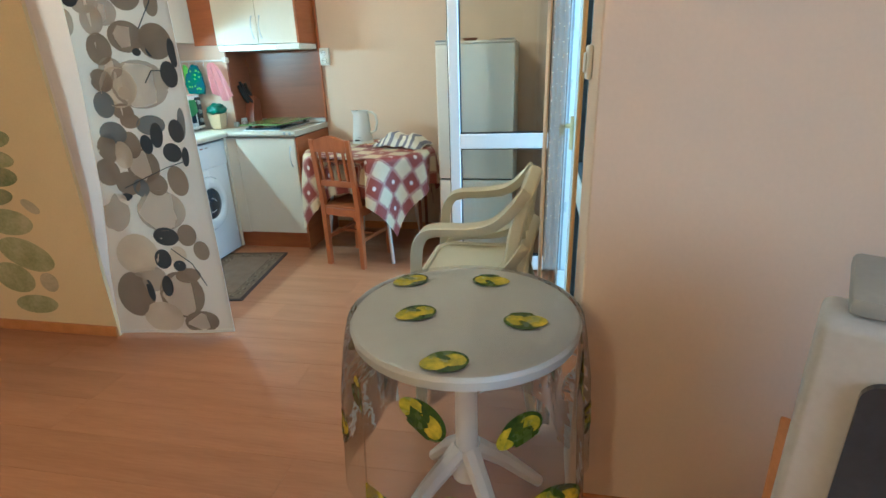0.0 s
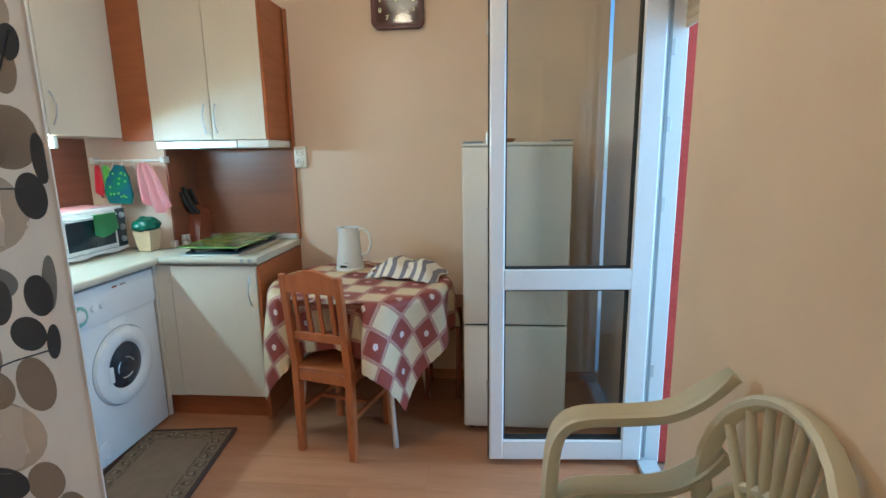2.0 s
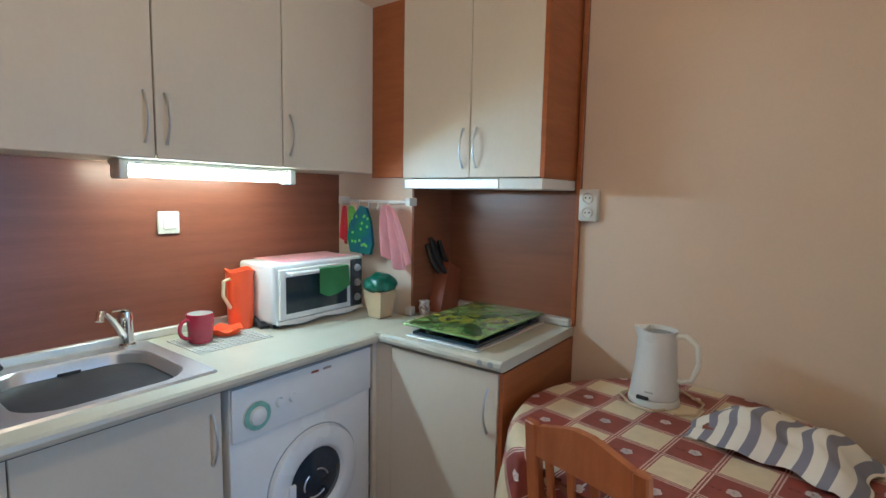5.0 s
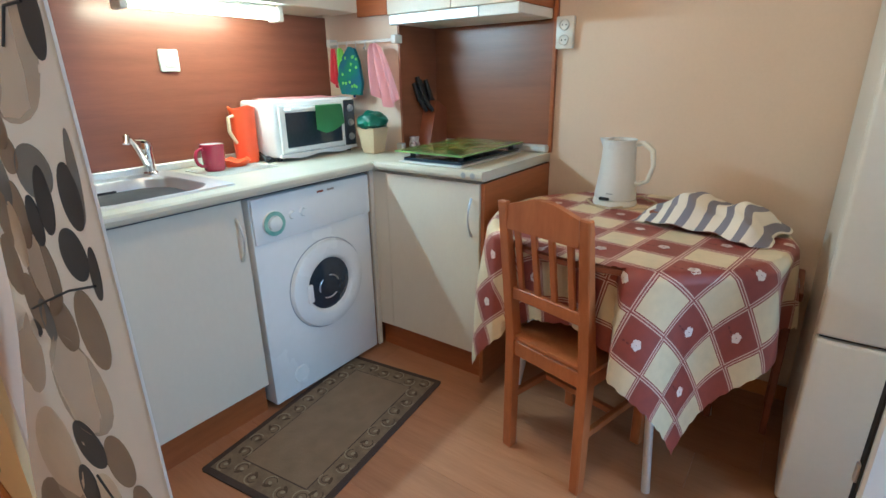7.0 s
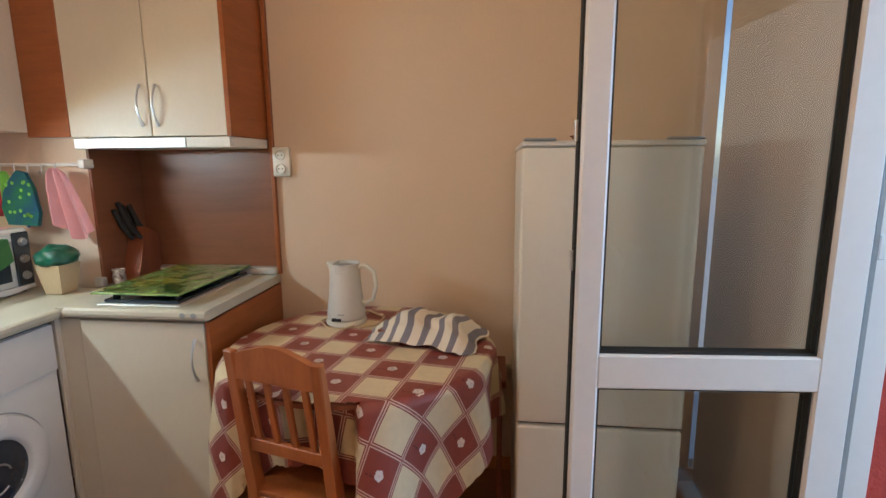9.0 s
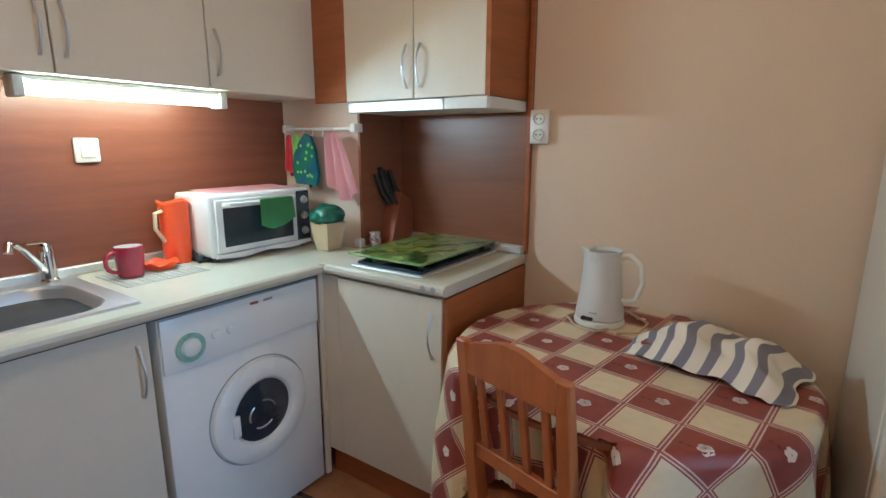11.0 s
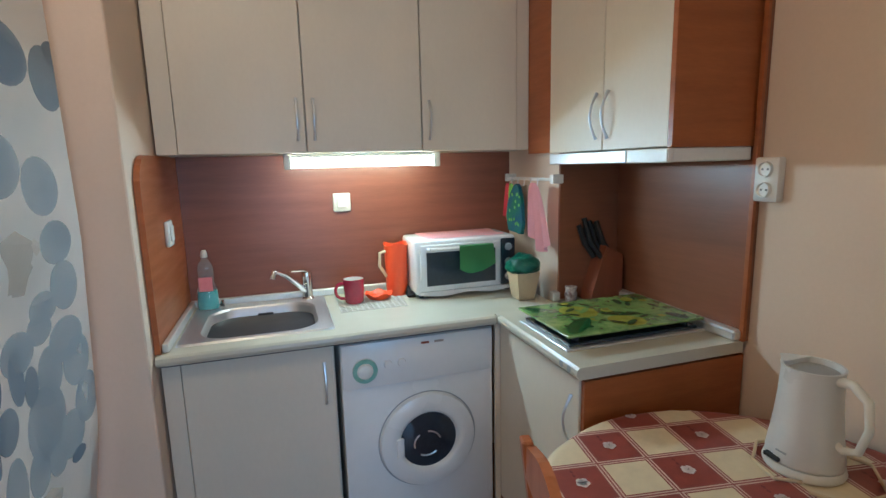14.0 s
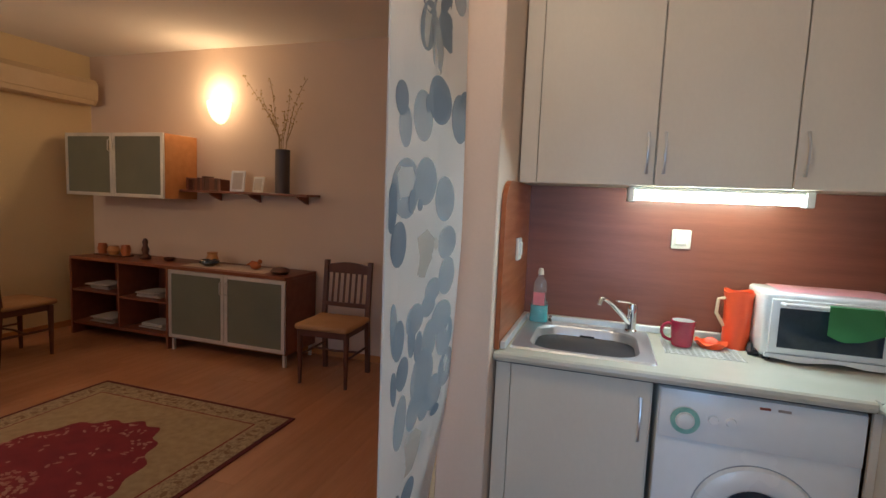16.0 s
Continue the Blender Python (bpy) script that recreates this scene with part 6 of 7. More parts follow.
def garden_chair():
    """Facing +y, centred on its seat."""
    e = thing("garden_chair", (0, 0, 0), "cream moulded plastic garden armchair by the balcony door", "chair")
    SH = 0.40
    b = prism(rounded(-0.225, 0.225, -0.20, 0.22, 0.07, 5), SH - 0.012, SH)
    for v in b.verts:
        v.co.z -= 0.015 * (1 - (v.co.x / 0.225) ** 2)
    part("seat", b, CHAIRP, e, "", True)
    part("seat_rim", pipe([(p[0], p[1], SH - 0.006) for p in rounded(-0.232, 0.232, -0.207, 0.227, 0.075, 5)], 0.014, 8, closed=True), CHAIRP, e, "rolled seat rim", True)
    for s in (-1, 1):
        arm = [(s * 0.25, 0.215, 0.02), (s * 0.245, 0.21, 0.30), (s * 0.25, 0.205, 0.52), (s * 0.255, 0.185, 0.585), (s * 0.26, 0.14, 0.612), (s * 0.27, 0.0, 0.615), (s * 0.265, -0.10, 0.63), (s * 0.25, -0.17, 0.68), (s * 0.225, -0.225, 0.745)]
        b = bmesh.new()
        rings = []
        P = [Vector(p) for p in arm]
        for _ in range(2):
            Q = [P[0]]
            for p, q in zip(P, P[1:]):
                Q += [p * 0.75 + q * 0.25, p * 0.25 + q * 0.75]
            P = Q + [P[-1]]
        for i, p in enumerate(P):
            d = (P[min(i + 1, len(P) - 1)] - P[max(i - 1, 0)]).normalized()
            side = Vector((1, 0, 0))
            side = (side - d * side.dot(d)).normalized()
            up = side.cross(d)
            w_ = 0.036 * min(1.0, 0.35 + (len(P) - 1 - i) / 8)
            rings.append([b.verts.new(p + side * w_ * cx_ + up * 0.019 * cy_) for cx_, cy_ in ((-1, -1), (-0.5, 0.6), (0, 1), (0.5, 0.6), (1, -1), (0.8, -1.2), (0, 0.2), (-0.8, -1.2))])
        for A, B in zip(rings, rings[1:]):
            for q in range(8):
                b.faces.new((A[q], A[(q + 1) % 8], B[(q + 1) % 8], B[q]))
        b.faces.new(rings[0][::-1]), b.faces.new(rings[-1])
        part("armrest", b, CHAIRP, e, "curved armrest running down into the front leg", True)
        part("leg", pipe([(s * 0.20, -0.18, SH), (s * 0.23, -0.25, 0.2), (s * 0.245, -0.29, 0.0)], [0.024, 0.022, 0.020], 8), CHAIRP, e, "splayed back leg", True)
    def back(x, z):
        return (x, -0.185 - 0.11 * (z - 0.40) + 0.05 * (x / 0.24) ** 2 - 0.02, z)
    rim = [back(0.235 * math.cos(radians(a)) if a > 0 else 0.235, 0.50 + 0.27 * max(0.0, math.sin(radians(a))) ** 0.8) for a in range(0, 181, 12)]
    rim = [back(0.20, 0.40)] + rim + [back(-0.20, 0.40)]
    part("back_rim", pipe(rim, 0.027, 8, flat=0.5), CHAIRP, e, "rounded back frame", True)
    for i in range(9):
        f_ = (i - 4) / 4
        x0, x1 = f_ * 0.085, f_ * 0.195
        z1 = 0.50 + 0.27 * math.sqrt(max(0.02, 1 - (x1 / 0.235) ** 2)) ** 0.8 - 0.005
        pts = [back(x0 + (x1 - x0) * q / 4, 0.47 + (z1 - 0.47) * q / 4) for q in range(5)]
        part("back_slat", pipe(pts, [0.010, 0.012, 0.013, 0.013, 0.012], 6, flat=0.4), CHAIRP, e, "fan-shaped back slat", True)
    part("back_base", prism([(-0.21, 0.395), (0.21, 0.395), (0.12, 0.49), (-0.12, 0.49)], -0.235, -0.222, "y"), CHAIRP, e, "solid lower back")
    return e


gch = garden_chair()
gch.matrix_basis = pose(1.597, 3.79, 0, 0, 0, 88)
gch.scale = (0.95, 0.86, 1.0)
gch["label"] = "cream moulded plastic garden armchair under another in a stack"
gch2 = copy_thing(gch, pose(1.597, 3.79, 0.185, 0, 0, 88))
gch2["label"] = "cream moulded plastic garden armchair stacked on another"
for o in (gch, gch2):
    o["group"] = "stacked garden chairs"

# television corner
tv = thing("television", (2.2, 2.5, 0.55), "old grey box television with a dark screen", "television")
TM = pose(2.385, 2.485, 0.0, 0, 0, -28)
part("cabinet", box(-0.26, 0.26, 0.0, 0.10, 0.60, 1.02, 0.012, 3, m=TM), material("pale_grey_plastic", (0.50, 0.51, 0.53), None, 0.4, fine=90, bump=0.03), tv, "", True)
part("screen", prism(rounded(-0.205, 0.205, 0.655, 0.96, 0.025, 5), -0.012, -0.001, "y"), SMOKE, tv, "dark glass screen").matrix_parent_inverse = Matrix.Identity(4)
bpy.data.objects["screen"].data.transform(Matrix.Translation(-Vector((2.2, 2.5, 0.55))) @ TM @ Matrix.Translation(Vector((2.2, 2.5, 0.55))))
part("back_shell", box(-0.20, 0.20, 0.10, 0.36, 0.63, 0.99, 0.05, 3, m=TM), GREY_P, tv, "grey rear shell", True)
part("marking", box(-0.05, 0.05, -0.003, 0.0, 0.985, 0.995, m=TM), GREY_P, tv, "small grey mark")
ts = thing("television_stand", (2.2, 2.6, 0), "orange-brown wooden television stand", "stand")
part("top", box(-0.27, 0.30, -0.01, 0.42, 0.572, 0.598, 0.003, m=TM), ORANGEWOOD, ts)
for x in (-0.26, 0.27):
    part("side", box(x, x + 0.02, -0.01, 0.40, 0, 0.572, m=TM), ORANGEWOOD, ts)
part("shelf", box(-0.24, 0.27, 0.0, 0.38, 0.25, 0.27, m=TM), ORANGEWOOD, ts)
part("back", box(-0.26, 0.29, 0.38, 0.40, 0, 0.572, m=TM), ORANGEWOOD, ts)
bxs = thing("set_top_box", (2.2, 2.6, 1.02), "grey smoked plastic box standing on the television", "box")
part("case", box(-0.235, 0.20, 0.030, 0.22, 1.0205, 1.046, 0.008, 2, m=TM), GREY_P, bxs, "", True)

# ---- living room ----
SBX0, SBX1 = -2.505, -2.06
sbd = thing("open_shelf_unit", (-2.28, 0.42, 0), "low red-brown open shelf unit holding folded cloths and papers", "sideboard")
for nm, bb in (("top_board", box(SBX0, SBX1, -0.15, 0.998, 0.725, 0.750, 0.002)), ("bottom_board", box(SBX0, SBX1 - 0.01, -0.128, 0.975, 0.10, 0.125, 0.002)), ("side_panel", box(SBX0, SBX1, -0.15, -0.129, 0, 0.7245, 0.002)), ("side_panel", box(SBX0, SBX1, 0.976, 0.998, 0, 0.7245, 0.002)),
               ("divider", box(SBX0, SBX1 - 0.012, 0.414, 0.434, 0.1255, 0.7245, 0.002)), ("shelf", box(SBX0, SBX1 - 0.012, -0.1285, 0.4135, 0.42, 0.438, 0.002)), ("shelf", box(SBX0, SBX1 - 0.012, 0.4345, 0.9755, 0.40, 0.418, 0.002)), ("back_board", box(SBX0 - 0.006, SBX0 - 0.0005, -0.14, 0.99, 0.1, 0.72))):
    part(nm, bb, REDWOOD, sbd)
sb2 = thing("sideboard", (-2.28, 1.58, 0), "low red-brown sideboard with two frosted glass doors in aluminium frames", "sideboard")
part("body", box(SBX0, SBX1 - 0.025, 1.001, 2.165, 0.10, 0.7245, 0.002), REDWOOD, sb2)
part("top_board", box(SBX0, SBX1, 1.0005, 2.165, 0.725, 0.750, 0.002), REDWOOD, sb2)


def framed_door(parent, y0, y1, z0, z1, x, hy):
    d_ = part("door", box(x - 0.014, x - 0.006, y0 + 0.03, y1 - 0.03, z0 + 0.03, z1 - 0.03), FROST, parent, "frosted glass door")
    f2 = box(x - 0.02, x, y0, y0 + 0.032, z0, z1, 0.002)
    join(f2, box(x - 0.02, x, y1 - 0.032, y1, z0, z1, 0.002))
    join(f2, box(x - 0.02, x, y0 + 0.032, y1 - 0.032, z0, z0 + 0.032, 0.002))
    join(f2, box(x - 0.02, x, y0 + 0.032, y1 - 0.032, z1 - 0.032, z1, 0.002))
    part("door_frame", f2, ALU, d_, "aluminium door frame")
    part("handle", pipe([(x, hy, z1 - 0.06), (x + 0.02, hy, z1 - 0.07), (x + 0.02, hy, z1 - 0.16), (x, hy, z1 - 0.17)], 0.005, 6), ALU, d_, "slim handle", True)


framed_door(sb2, 1.004, 1.580, 0.115, 0.720, SBX1, 1.555)
framed_door(sb2, 1.584, 2.160, 0.115, 0.720, SBX1, 1.610)
for y in (1.02, 2.13):
    for x in (SBX0 + 0.03, SBX1 - 0.045):
        part("foot", box(x, x + 0.025, y, y + 0.025, 0, 0.10, 0.002), ALU, sb2, "square aluminium foot")
# things in and on the shelves
random.seed(4)
PAPER = material("pale_paper", (0.55, 0.50, 0.45), None, 0.8)
TERRA = material("terracotta_glaze", (0.55, 0.16, 0.04), None, 0.35, bump=0)
BRASSY = material("amber_wax", (0.60, 0.28, 0.08), None, 0.4, bump=0)
for y, z, nn in ((0.10, 0.438, "folded_papers"), (0.68, 0.418, "folded_cloth"), (0.15, 0.125, "book_stack"), (0.72, 0.125, "folded_cloth")):
    e = thing(nn, (-2.25, y, z), "pale folded pile lying in the open shelf unit", "papers")
    for q in range(4):
        w_ = random.uniform(0.10, 0.15)
        part("sheet", box(-2.36, -2.36 + random.uniform(0.20, 0.25), y - w_, y + w_, z + 0.001 + q * 0.013, z + 0.012 + q * 0.013, 0.003), PAPER, e)
def pot(name, label, x, y, prof, m_, z=0.7505):
    e = thing(name, (x, y, z), label, name.replace("_", " "))
    part("body", lathe(prof, (x, y, z), 20), m_, e, "", True)
    return e
TI = thing("tray", (-2.30, 0.10, 0.75), "long dark tray with orange candle holders on the shelf unit", "tray")
part("dish", box(-2.36, -2.24, -0.08, 0.30, 0.7505, 0.762, 0.003), DARKWOOD, TI)
for i, y in enumerate((-0.03, 0.26)):
    pot("candle_holder", "orange glass candle holder on the dark tray", -2.30, y, [(0, 0), (0.035, 0), (0.045, 0.05), (0.036, 0.10), (0.030, 0.10), (0.03, 0.01), (0, 0.01)], TERRA, 0.7622)
pot("round_pot", "amber round pot on the dark tray", -2.30, 0.11, [(0, 0), (0.04, 0), (0.06, 0.04), (0.045, 0.08), (0.035, 0.085), (0, 0.08)], BRASSY, 0.7622)
e = pot("figurine", "small dark carved figurine on the shelf unit", -2.28, 0.52, [(0, 0), (0.045, 0), (0.05, 0.02), (0.025, 0.05), (0.035, 0.09), (0.02, 0.13), (0.026, 0.16), (0.018, 0.19), (0, 0.20)], DARKWOOD)
pot("small_bowl", "small dark bowl on the shelf unit", -2.30, 0.78, [(0, 0), (0.03, 0), (0.055, 0.03), (0.05, 0.032), (0.03, 0.01), (0, 0.008)], DARKWOOD)
mt = thing("table_runner", (-2.28, 1.5, 0.751), "pale patterned runner on the sideboard", "table runner")
part("cloth", box(-2.42, -2.14, 1.05, 1.92, 0.7505, 0.7525), cloth_mat("patterned_runner", (0.50, 0.32, 0.20), (0.60, 0.50, 0.38), 0.0, 30, 80), mt)
pot("wooden_jar", "small amber wooden jar on the sideboard", -2.34, 1.22, [(0, 0), (0.05, 0), (0.055, 0.05), (0.04, 0.09), (0.05, 0.11), (0, 0.11)], BRASSY, 0.753)
pot("glass_bowl", "dark glass bowl on the sideboard", -2.24, 1.28, [(0, 0), (0.04, 0), (0.085, 0.03), (0.08, 0.055), (0.072, 0.055), (0.03, 0.01), (0, 0.008)], SMOKE, 0.753)
e = thing("ceramic_bird", (-2.28, 1.72, 0.753), "small terracotta bird ornament on the sideboard", "ornament")
bb = bmesh.new()
bmesh.ops.create_icosphere(bb, subdivisions=3, radius=1, matrix=Matrix.Translation((-2.28, 1.72, 0.79)) @ Matrix.Diagonal((0.03, 0.055, 0.035, 1)))
bmesh.ops.create_icosphere(bb, subdivisions=2, radius=0.022, matrix=Matrix.Translation((-2.28, 1.765, 0.825)))
bmesh.ops.create_cone(bb, cap_ends=True, segments=8, radius1=0.02, radius2=0.004, depth=0.07, matrix=Matrix.Translation((-2.28, 1.66, 0.80)) @ pose(0, 0, 0, 110, 0, 0))
part("body", bb, TERRA, e, "", True)
pot("shell_dish", "brown round shell on the sideboard", -2.20, 2.02, [(0, 0), (0.05, 0), (0.085, 0.025), (0.06, 0.05), (0.02, 0.06), (0, 0.06)], DARKWOOD, 0.7505)

# the low units and what stands on them run a little longer to the south
for o in [o for o in scene.objects if o.parent is None and o.type == "EMPTY" and o.location.x < -2.1 and -0.2 < o.location.y < 2.1 and o.get("category") not in ("wall lamp",)]:
    if o.name.startswith(("open_shelf_unit", "sideboard")):
        o.scale.y = 1.045
    o.location.y = 2.12 + (o.location.y - 2.16) * 1.045

# glass fronted wall cabinet, shelf
gcb = thing("glass_wall_cabinet", (-2.32, 0.34, 1.4), "orange-brown wall cabinet with two frosted glass doors in aluminium frames", "wall cabinet")
CZ0, CZ1 = 1.332, 1.910
part("body", box(-2.515, -2.152, -0.400, 0.798, CZ0, CZ1, 0.002), ORANGEWOOD, gcb)
framed_door(gcb, -0.400, 0.196, CZ0, CZ1, -2.13, 0.170)
framed_door(gcb, 0.200, 0.798, CZ0, CZ1, -2.13, 0.226)
shf = thing("wall_shelf", (-2.4, 1.5, 1.45), "red-brown wall shelf on small brackets", "shelf")
part("board", box(-2.515, -2.30, 0.800, 2.15, 1.400, 1.422, 0.003), REDWOOD, shf)
for y in (1.08, 1.52, 2.02):
    part("bracket", prism([(-2.515, 1.399), (-2.36, 1.399), (-2.40, 1.373), (-2.515, 1.33)], y - 0.012, y + 0.012, "y"), REDWOOD, shf)
bo = thing("book_row", (-2.42, 1.05, 1.4225), "row of small dark red books on the shelf", "books")
random.seed(9)
yy = 0.82
while yy < 1.20:
    t_ = random.uniform(0.018, 0.035)
    part("book", box(-2.48, -2.36, yy, yy + t_, 1.4225, 1.4225 + random.uniform(0.10, 0.13), 0.002), REDWOOD if random.random() < 0.5 else DARKWOOD, bo)
    yy += t_ + 0.002
for y, hh, tn in ((1.36, 0.19, 14), (1.58, 0.14, -10)):
    e = thing("photo_frame", (-2.40, y, 1.4225), "small silver photo frame leaning on the shelf", "photo frame")
    MF = pose(-2.40, y, 1.4225, 0, -10, tn)
    part("frame", box(-0.006, 0.006, -0.065, 0.065, 0.0, hh, 0.003, m=MF), STEEL, e)
    part("picture", box(0.0062, 0.0075, -0.045, 0.045, 0.02, hh - 0.02, m=MF), PAPER, e, "pale faded picture")
vs = thing("tall_vase", (-2.40, 1.84, 1.4225), "tall dark grey cylindrical vase", "vase")
part("body", lathe([(0, 0), (0.061, 0), (0.062, 0.01), (0.062, 0.375), (0.057, 0.375), (0.056, 0.012), (0, 0.01)], (-2.40, 1.84, 1.4225), 28), material("dark_grey_glaze", (0.09, 0.07, 0.065), None, 0.4, bump=0), vs, "", True)
br = thing("dry_branches", (-2.40, 1.84, 1.6), "bunch of pale dry flower branches in the tall vase", "dried flowers")
TWIG = material("dry_twig", (0.42, 0.28, 0.12), None, 0.8)
BLOS = material("dry_blossom", (0.62, 0.46, 0.20), (0.50, 0.34, 0.14), 0.9)
random.seed(21)
tw_, bl_ = None, bmesh.new()
for k in range(8):
    ay, ax, L0 = (k - 3.5) * 0.085 + random.uniform(-0.02, 0.02), random.uniform(-0.01, 0.14), random.uniform(0.55, 0.66) if k in (0, 3, 7) else random.uniform(0.3, 0.5)
    pts = [Vector((-2.40, 1.84, 1.56)) + Vector((ax * s, ay * s * (0.6 + 0.4 * s) * 1.0, 0)) + Vector((0, 0.015 * math.sin(5 * s + k), 0.22 + L0 * s)) * (s if s < 0.15 else 1) for s in [q / 10 for q in range(11)]]
    tw_ = pipe(pts, [0.003] * 6 + [0.002] * 5, 5, tw_)
    for q in range(4, 11):
        for r_ in range(3):
            c0 = pts[q] + Vector((random.uniform(-.014, .014), random.uniform(-.020, .020), random.uniform(-.02, .02)))
            bmesh.ops.create_icosphere(bl_, subdivisions=1, radius=random.uniform(0.004, 0.009), matrix=Matrix.Translation(c0))
part("twig", tw_, TWIG, br, "thin dry stems", True)
part("blossom", bl_, BLOS, br, "small dry blossoms", kind="stuff")


def sconce(at, turn):
    e = thing("wall_sconce", (0, 0, 0), "lit frosted glass half-bowl wall sconce", "wall lamp")
    b2 = lathe([(0.118, 0.080), (0.115, 0.04), (0.102, -0.015), (0.072, -0.072), (0.03, -0.105), (0, -0.110)], (0, 0, 0), 28)
    bmesh.ops.bisect_plane(b2, geom=b2.verts[:] + b2.edges[:] + b2.faces[:], plane_co=(0, 0, 0), plane_no=(0, 1, 0), clear_outer=True)
    part("shade", b2, SCONCE, e, "glowing frosted glass shade", True).visible_shadow = False
    part("backplate", box(-0.05, 0.05, -0.012, 0.0, -0.07, 0.06, 0.004), PLASTIC, e, "white back plate")
    e.matrix_basis = pose(*at, 0, 0, turn)


sconce((-2.52, 1.075, 2.150), 90)
sconce((3.0, -0.57, 1.95), 180)
# Unseen sconce, added only to hold the living room fill bulb.
sconce((0.3, -0.57, 1.97), 180)
cl = thing("ceiling_lamp", (0.55, 4.30, 2.6), "round frosted glass ceiling lamp", "lamp")
part("bowl", lathe([(0.15, 0.0), (0.148, -0.03), (0.11, -0.075), (0.05, -0.10), (0, -0.105)], (0.55, 4.30, 2.70), 28), glow("ceiling_lamp_glass", (1.0, 0.74, 0.42), 16.0), cl, "glowing frosted bowl", True).visible_shadow = False
part("rim", lathe([(0.16, 0.02), (0.16, -0.002), (0.148, -0.004), (0.148, 0.02)], (0.55, 4.30, 2.70), 28), PLASTIC, cl, "white rim", True)

# air conditioner
ACM = material("aged_cream_plastic", (0.58, 0.45, 0.26), (0.54, 0.41, 0.23), 0.45, bump=0.02)
ac = thing("air_conditioner", (-2.0, -0.45, 2.2), "cream wall-mounted air conditioner", "air conditioner")
ACX0, ACX1, AZ0, AZ1 = -2.44, -1.55, 2.215, 2.46
part("body", prism([(-0.569, AZ0), (-0.40, AZ0), (-0.365, AZ0 + 0.05), (-0.355, AZ1 - 0.05), (-0.39, AZ1), (-0.569, AZ1)], ACX0, ACX1, "x"), ACM, ac)
part("flap", box(ACX0 + 0.04, ACX1 - 0.04, -0.398, -0.36, AZ0 - 0.004, AZ0 + 0.04, 0.004, m=None), ACM, ac, "air outlet flap")

# chairs
def dark_chair():
    """Facing +y; back at y 0."""
    e = thing("dining_chair", (0, 0, 0), "dark-stained wooden dining chair with a padded tan seat", "chair", "chairs of the living room")
    W, D, SH = 0.42, 0.40, 0.45
    for s in (-1, 1):
        x = s * (W / 2 - 0.02)
        b2 = prism([(-0.05, 0), (-0.018, 0), (0.020, SH), (-0.02, 0.90), (-0.055, 0.90), (-0.02, SH)], x - 0.017, x + 0.017, "x")
        part("leg", b2, DARKWOOD, e, "back leg running up into the back post")
        part("leg", lathe([(0.013, 0), (0.018, 0.2), (0.022, SH - 0.06), (0.022, SH - 0.03), (0, SH - 0.03)], (x, D - 0.03, 0), 12), DARKWOOD, e, "turned front leg", True)
    part("top_rail", prism([(-W / 2 + 0.03, 0.80), (W / 2 - 0.03, 0.80)] + [(W / 2 - 0.03 - i * (W - 0.06) / 10, 0.865 + 0.025 * math.sin(math.pi * i / 10)) for i in range(11)], -0.046, -0.026, "y"), DARKWOOD, e, "arched top rail")
    part("back_rail", box(-W / 2 + 0.036, W / 2 - 0.036, -0.012, 0.008, 0.53, 0.565, 0.003), DARKWOOD, e)
    for i in range(6):
        x = -0.125 + i * 0.05
        part("back_slat", box(x - 0.009, x + 0.009, -0.005, 0.005, 0, 0.255, 0.002, m=pose(0, -0.004, 0.56, 6.5, 0, 0)), DARKWOOD, e)
    part("apron", box(-W / 2 + 0.02, W / 2 - 0.02, -0.005, D - 0.01, SH - 0.075, SH - 0.025, 0.004), DARKWOOD, e)
    part("seat_pad", box(-W / 2 - 0.005, W / 2 + 0.005, 0.0, D + 0.02, SH - 0.0245, SH + 0.02, 0.018, 3), cloth_tan, e, "padded tan seat", True)
    for s in (-1, 1):
        x = s * (W / 2 - 0.02)
        part("stretcher", pipe([(x, 0.0, 0.22), (x, D - 0.03, 0.22)], 0.009, 8), DARKWOOD, e, "", True)
    part("stretcher", pipe([(-W / 2 + 0.02, 0.17, 0.225), (0, 0.20, 0.225), (W / 2 - 0.02, 0.17, 0.225)], 0.009, 8), DARKWOOD, e, "", True)
    return e


cloth_tan = material("tan_seat_fabric", (0.45, 0.24, 0.10), (0.38, 0.20, 0.08), 0.8, fine=250, bump=0.3)
dc = dark_chair()
dc.matrix_basis = pose(-2.23, 2.58, 0, 0, 0, -87)
dc2 = copy_thing(dc, pose(-1.19, 0.0, 0, 0, 0, 90))
dc2["label"] = "dark wooden dining chair with a padded tan seat by the table"
SHX = 0.42
lt = thing("white_clothed_table", (-0.95 + SHX, 0.05, 0), "table hidden under a long white tablecloth", "table")
part("tabletop", box(-1.30 + SHX, -0.60 + SHX, -0.35, 0.45, 0.72, 0.745, 0.004), DARKWOOD, lt)
for x in (-1.25 + SHX, -0.69 + SHX):
    for y in (-0.30, 0.36):
        part("leg", box(x, x + 0.045, y, y + 0.045, 0, 0.72, 0.004), DARKWOOD, lt)
wcl = thing("white_tablecloth", (-0.95 + SHX, 0.05, 0.7), "long cream tablecloth falling in folds", "tablecloth")
WC = cloth_mat("cream_tablecloth", (0.74, 0.68, 0.55), (0.66, 0.60, 0.48), 0.2, 4, 200)
b = bmesh.new()
ring_ = []
pts = rounded(-1.31 + SHX, -0.59 + SHX, -0.36, 0.46, 0.03, 3)
dense = []
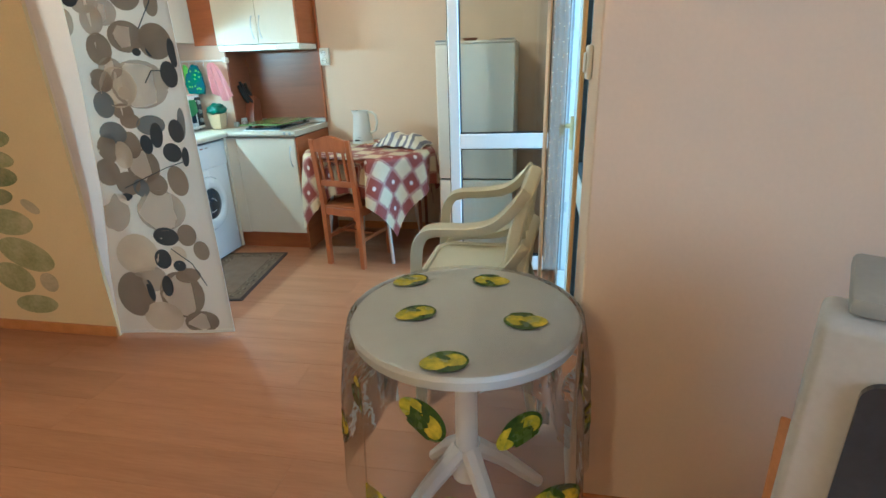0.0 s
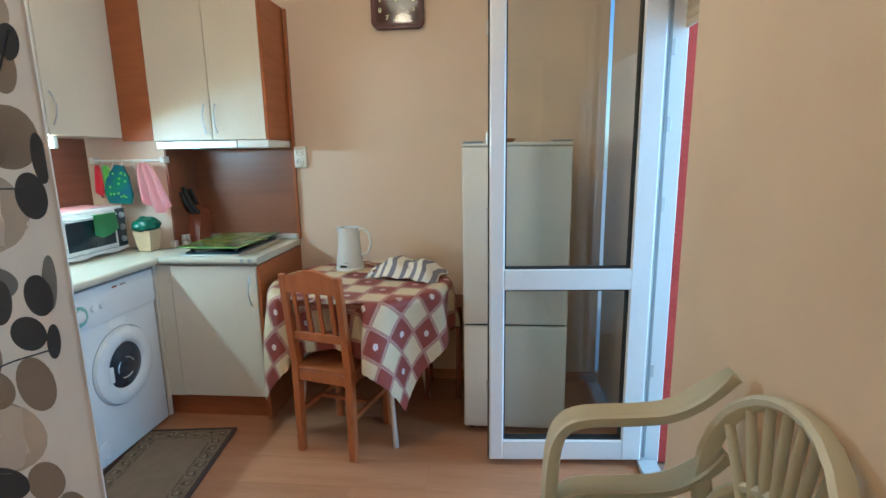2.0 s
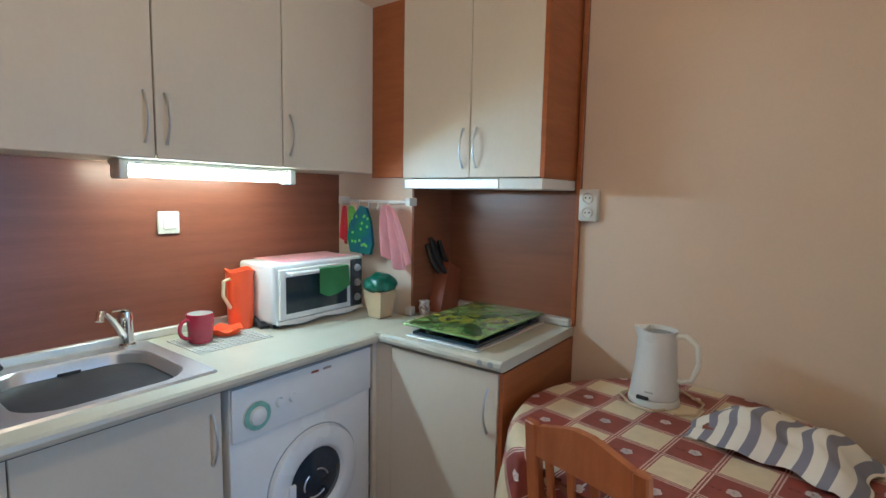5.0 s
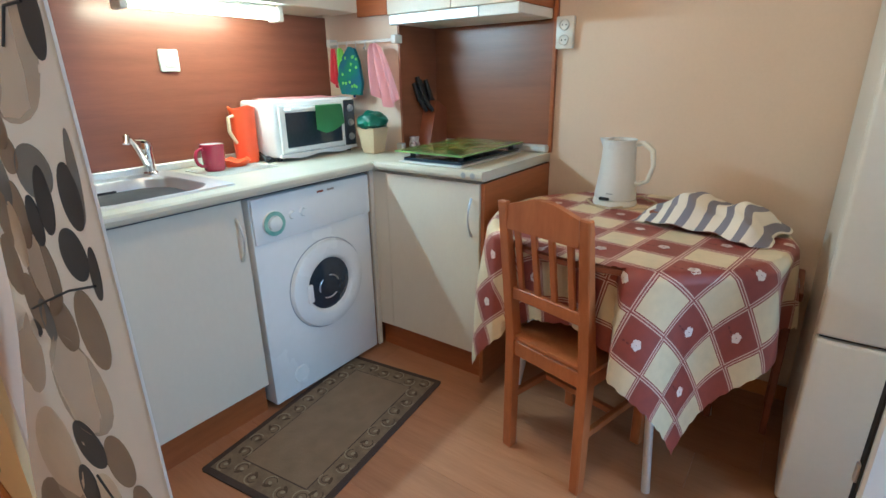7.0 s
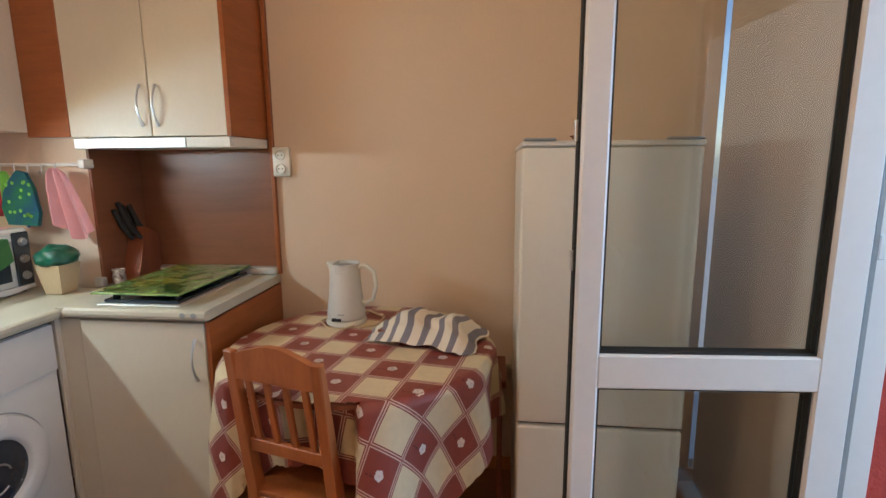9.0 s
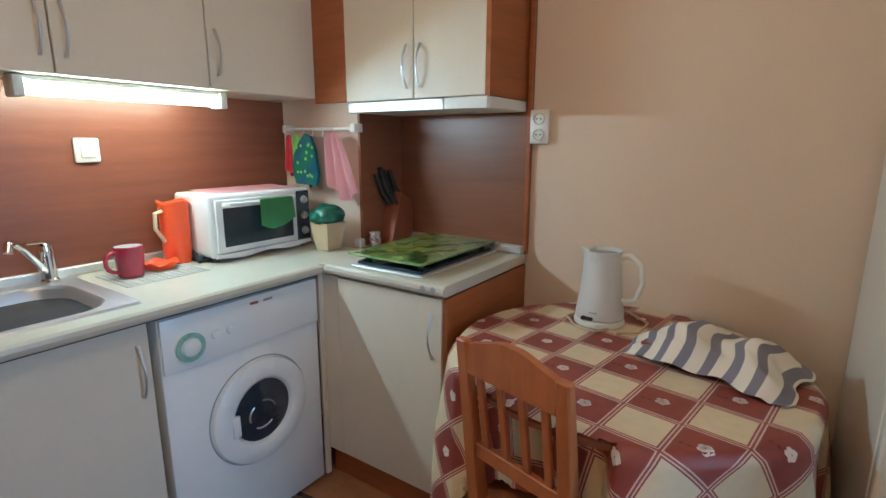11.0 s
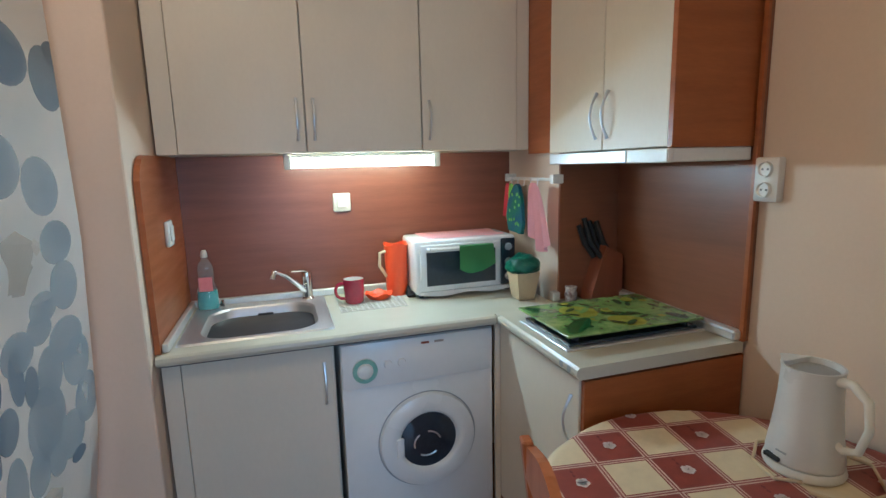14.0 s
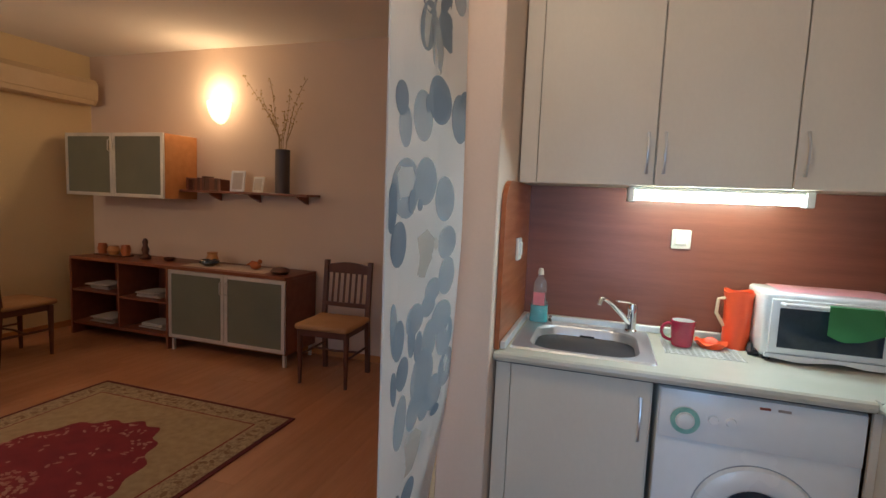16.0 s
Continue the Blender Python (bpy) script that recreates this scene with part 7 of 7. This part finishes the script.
for p, q in zip(pts, pts[1:] + pts[:1]):
    m_ = max(1, int(math.dist(p, q) / 0.03))
    dense += [(p[0] + (q[0] - p[0]) * s / m_, p[1] + (q[1] - p[1]) * s / m_) for s in range(m_)]
for lev, (z, gr) in enumerate(((0.748, 0), (0.735, 0.01), (0.55, 0.03), (0.35, 0.05), (0.15, 0.06))):
    ring_.append([b.verts.new((x + (x + 0.95 - SHX) * gr + 0.018 * math.sin(i * 0.8) * gr * 16, y + (y - 0.05) * gr + 0.018 * math.sin(i * 0.8) * gr * 16, z)) for i, (x, y) in enumerate(dense)])
b.faces.new(ring_[0])
for A, B in zip(ring_, ring_[1:]):
    for i in range(len(A)):
        b.faces.new((A[i], A[(i + 1) % len(A)], B[(i + 1) % len(A)], B[i]))
part("cloth", b, WC, wcl, "", True)

# carpet
cp_ = thing("carpet", (-0.3, 1.95, 0), "oriental carpet with a crimson medallion and a cream border", "carpet")
CX0, CX1, CY0, CY1 = -1.310, 1.25, 1.14, 2.75
CRIM = material("crimson_pile", (0.16, 0.008, 0.020), (0.24, 0.02, 0.03), 0.95, scale=9, fine=300, bump=0.5, dist=0.003)
IVO = material("cream_pile", (0.40, 0.30, 0.16), (0.30, 0.21, 0.11), 0.95, scale=22, fine=300, bump=0.5, dist=0.003)
IVO2 = material("cream_pile_patterned", (0.42, 0.33, 0.19), (0.22, 0.14, 0.08), 0.95, scale=45, fine=90, bump=0.5, dist=0.003)
DRED = material("dark_red_pile", (0.11, 0.012, 0.015), None, 0.95, fine=300, bump=0.5)
PINKP = material("pink_beige_pile", (0.42, 0.22, 0.16), (0.30, 0.09, 0.07), 0.95, scale=30, fine=300, bump=0.5)
part("edge", box(CX0, CX1, CY0, CY1, 0.0005, 0.007, 0.002), DRED, cp_, "dark red edge")
part("border", box(CX0 + 0.03, CX1 - 0.03, CY0 + 0.03, CY1 - 0.03, 0.0072, 0.0082), IVO2, cp_, "cream patterned border")
part("guard_line", box(CX0 + 0.17, CX1 - 0.17, CY0 + 0.17, CY1 - 0.17, 0.0084, 0.0088), CRIM, cp_, "thin dark red line")
part("field", box(CX0 + 0.18, CX1 - 0.18, CY0 + 0.18, CY1 - 0.18, 0.009, 0.0094), IVO, cp_, "cream field")
ccx, ccy = (CX0 + CX1) / 2, (CY0 + CY1) / 2
med = [((0.86 + 0.022 * math.cos(20 * t) + 0.012 * math.sin(7 * t)) * math.cos(t) + ccx, (0.52 + 0.018 * math.cos(20 * t) + 0.01 * math.sin(7 * t)) * math.sin(t) + ccy) for t in [2 * math.pi * i / 160 for i in range(160)]]
part("medallion", prism(med, 0.0096, 0.0100), CRIM, cp_, "crimson scalloped medallion")
b = bmesh.new()
random.seed(31)
for i in range(420):
    t = random.uniform(0, 2 * math.pi)
    rr = random.choice((0.95, 0.92, 0.88, 0.84, 0.30, 0.24, 0.18, 0.12, random.uniform(0.3, 0.9)))
    x, y = ccx + 0.86 * rr * math.cos(t), ccy + 0.52 * rr * math.sin(t)
    join(b, prism(oval(x, y, random.uniform(.008, .024), random.uniform(.005, .011), random.uniform(0, 3), 8), 0.0101, 0.0105 + i * 1e-6))
part("flower_pattern", b, PINKP, cp_, "pinkish beige woven flowers", kind="stuff")
b = bmesh.new()
for i in range(120):
    s = (i + random.uniform(-0.3, 0.3)) / 120 * (2 * (CX1 - CX0 + CY1 - CY0) - 0.8)
    w_, h_ = CX1 - CX0 - 0.2, CY1 - CY0 - 0.2
    s %= 2 * (w_ + h_)
    p = (CX0 + 0.1 + s, CY0 + 0.1) if s < w_ else (CX1 - 0.1, CY0 + 0.1 + s - w_) if s < w_ + h_ else (CX1 - 0.1 - (s - w_ - h_), CY1 - 0.1) if s < 2 * w_ + h_ else (CX0 + 0.1, CY1 - 0.1 - (s - 2 * w_ - h_))
    join(b, prism(oval(p[0] + random.uniform(-.03, .03), p[1] + random.uniform(-.03, .03), 0.022, 0.011, random.uniform(0, 3), 8), 0.0083, 0.0087 + i * 1e-6))
part("leaf_pattern", b, material("brown_pile", (0.22, 0.13, 0.07), None, 0.95), cp_, "brown woven leaves", kind="stuff")

# ---- floor planks ----
PW, PL = 0.193, 1.29
random.seed(2)
meshes = {}
y = -0.57
while y < 5.9:
    y1 = min(y + PW, 5.919)
    x = -2.515 - random.uniform(0.1, 1.1)
    xe = 3.395 if y < 3.25 else 1.945
    while x < xe:
        xa, xb = max(x, -2.515 if y < 3.95 else -0.995), min(x + PL, xe)
        if xb - xa > 0.02:
            key = (round(xb - xa, 3), round(y1 - y, 3))
            if key not in meshes:
                me = bpy.data.meshes.new("plank")
                bb = box(0.0003, key[0] - 0.0003, 0.0003, key[1] - 0.0003, -0.009, 0.0, 0.0005)
                bb.to_mesh(me)
                bb.free()
                me.materials.append(PLANK)
                meshes[key] = me
            o = new("plank", meshes[key])
            o.location = (xa, y, 0)
            o.parent = FLOOR
        x += PL
    y += PW
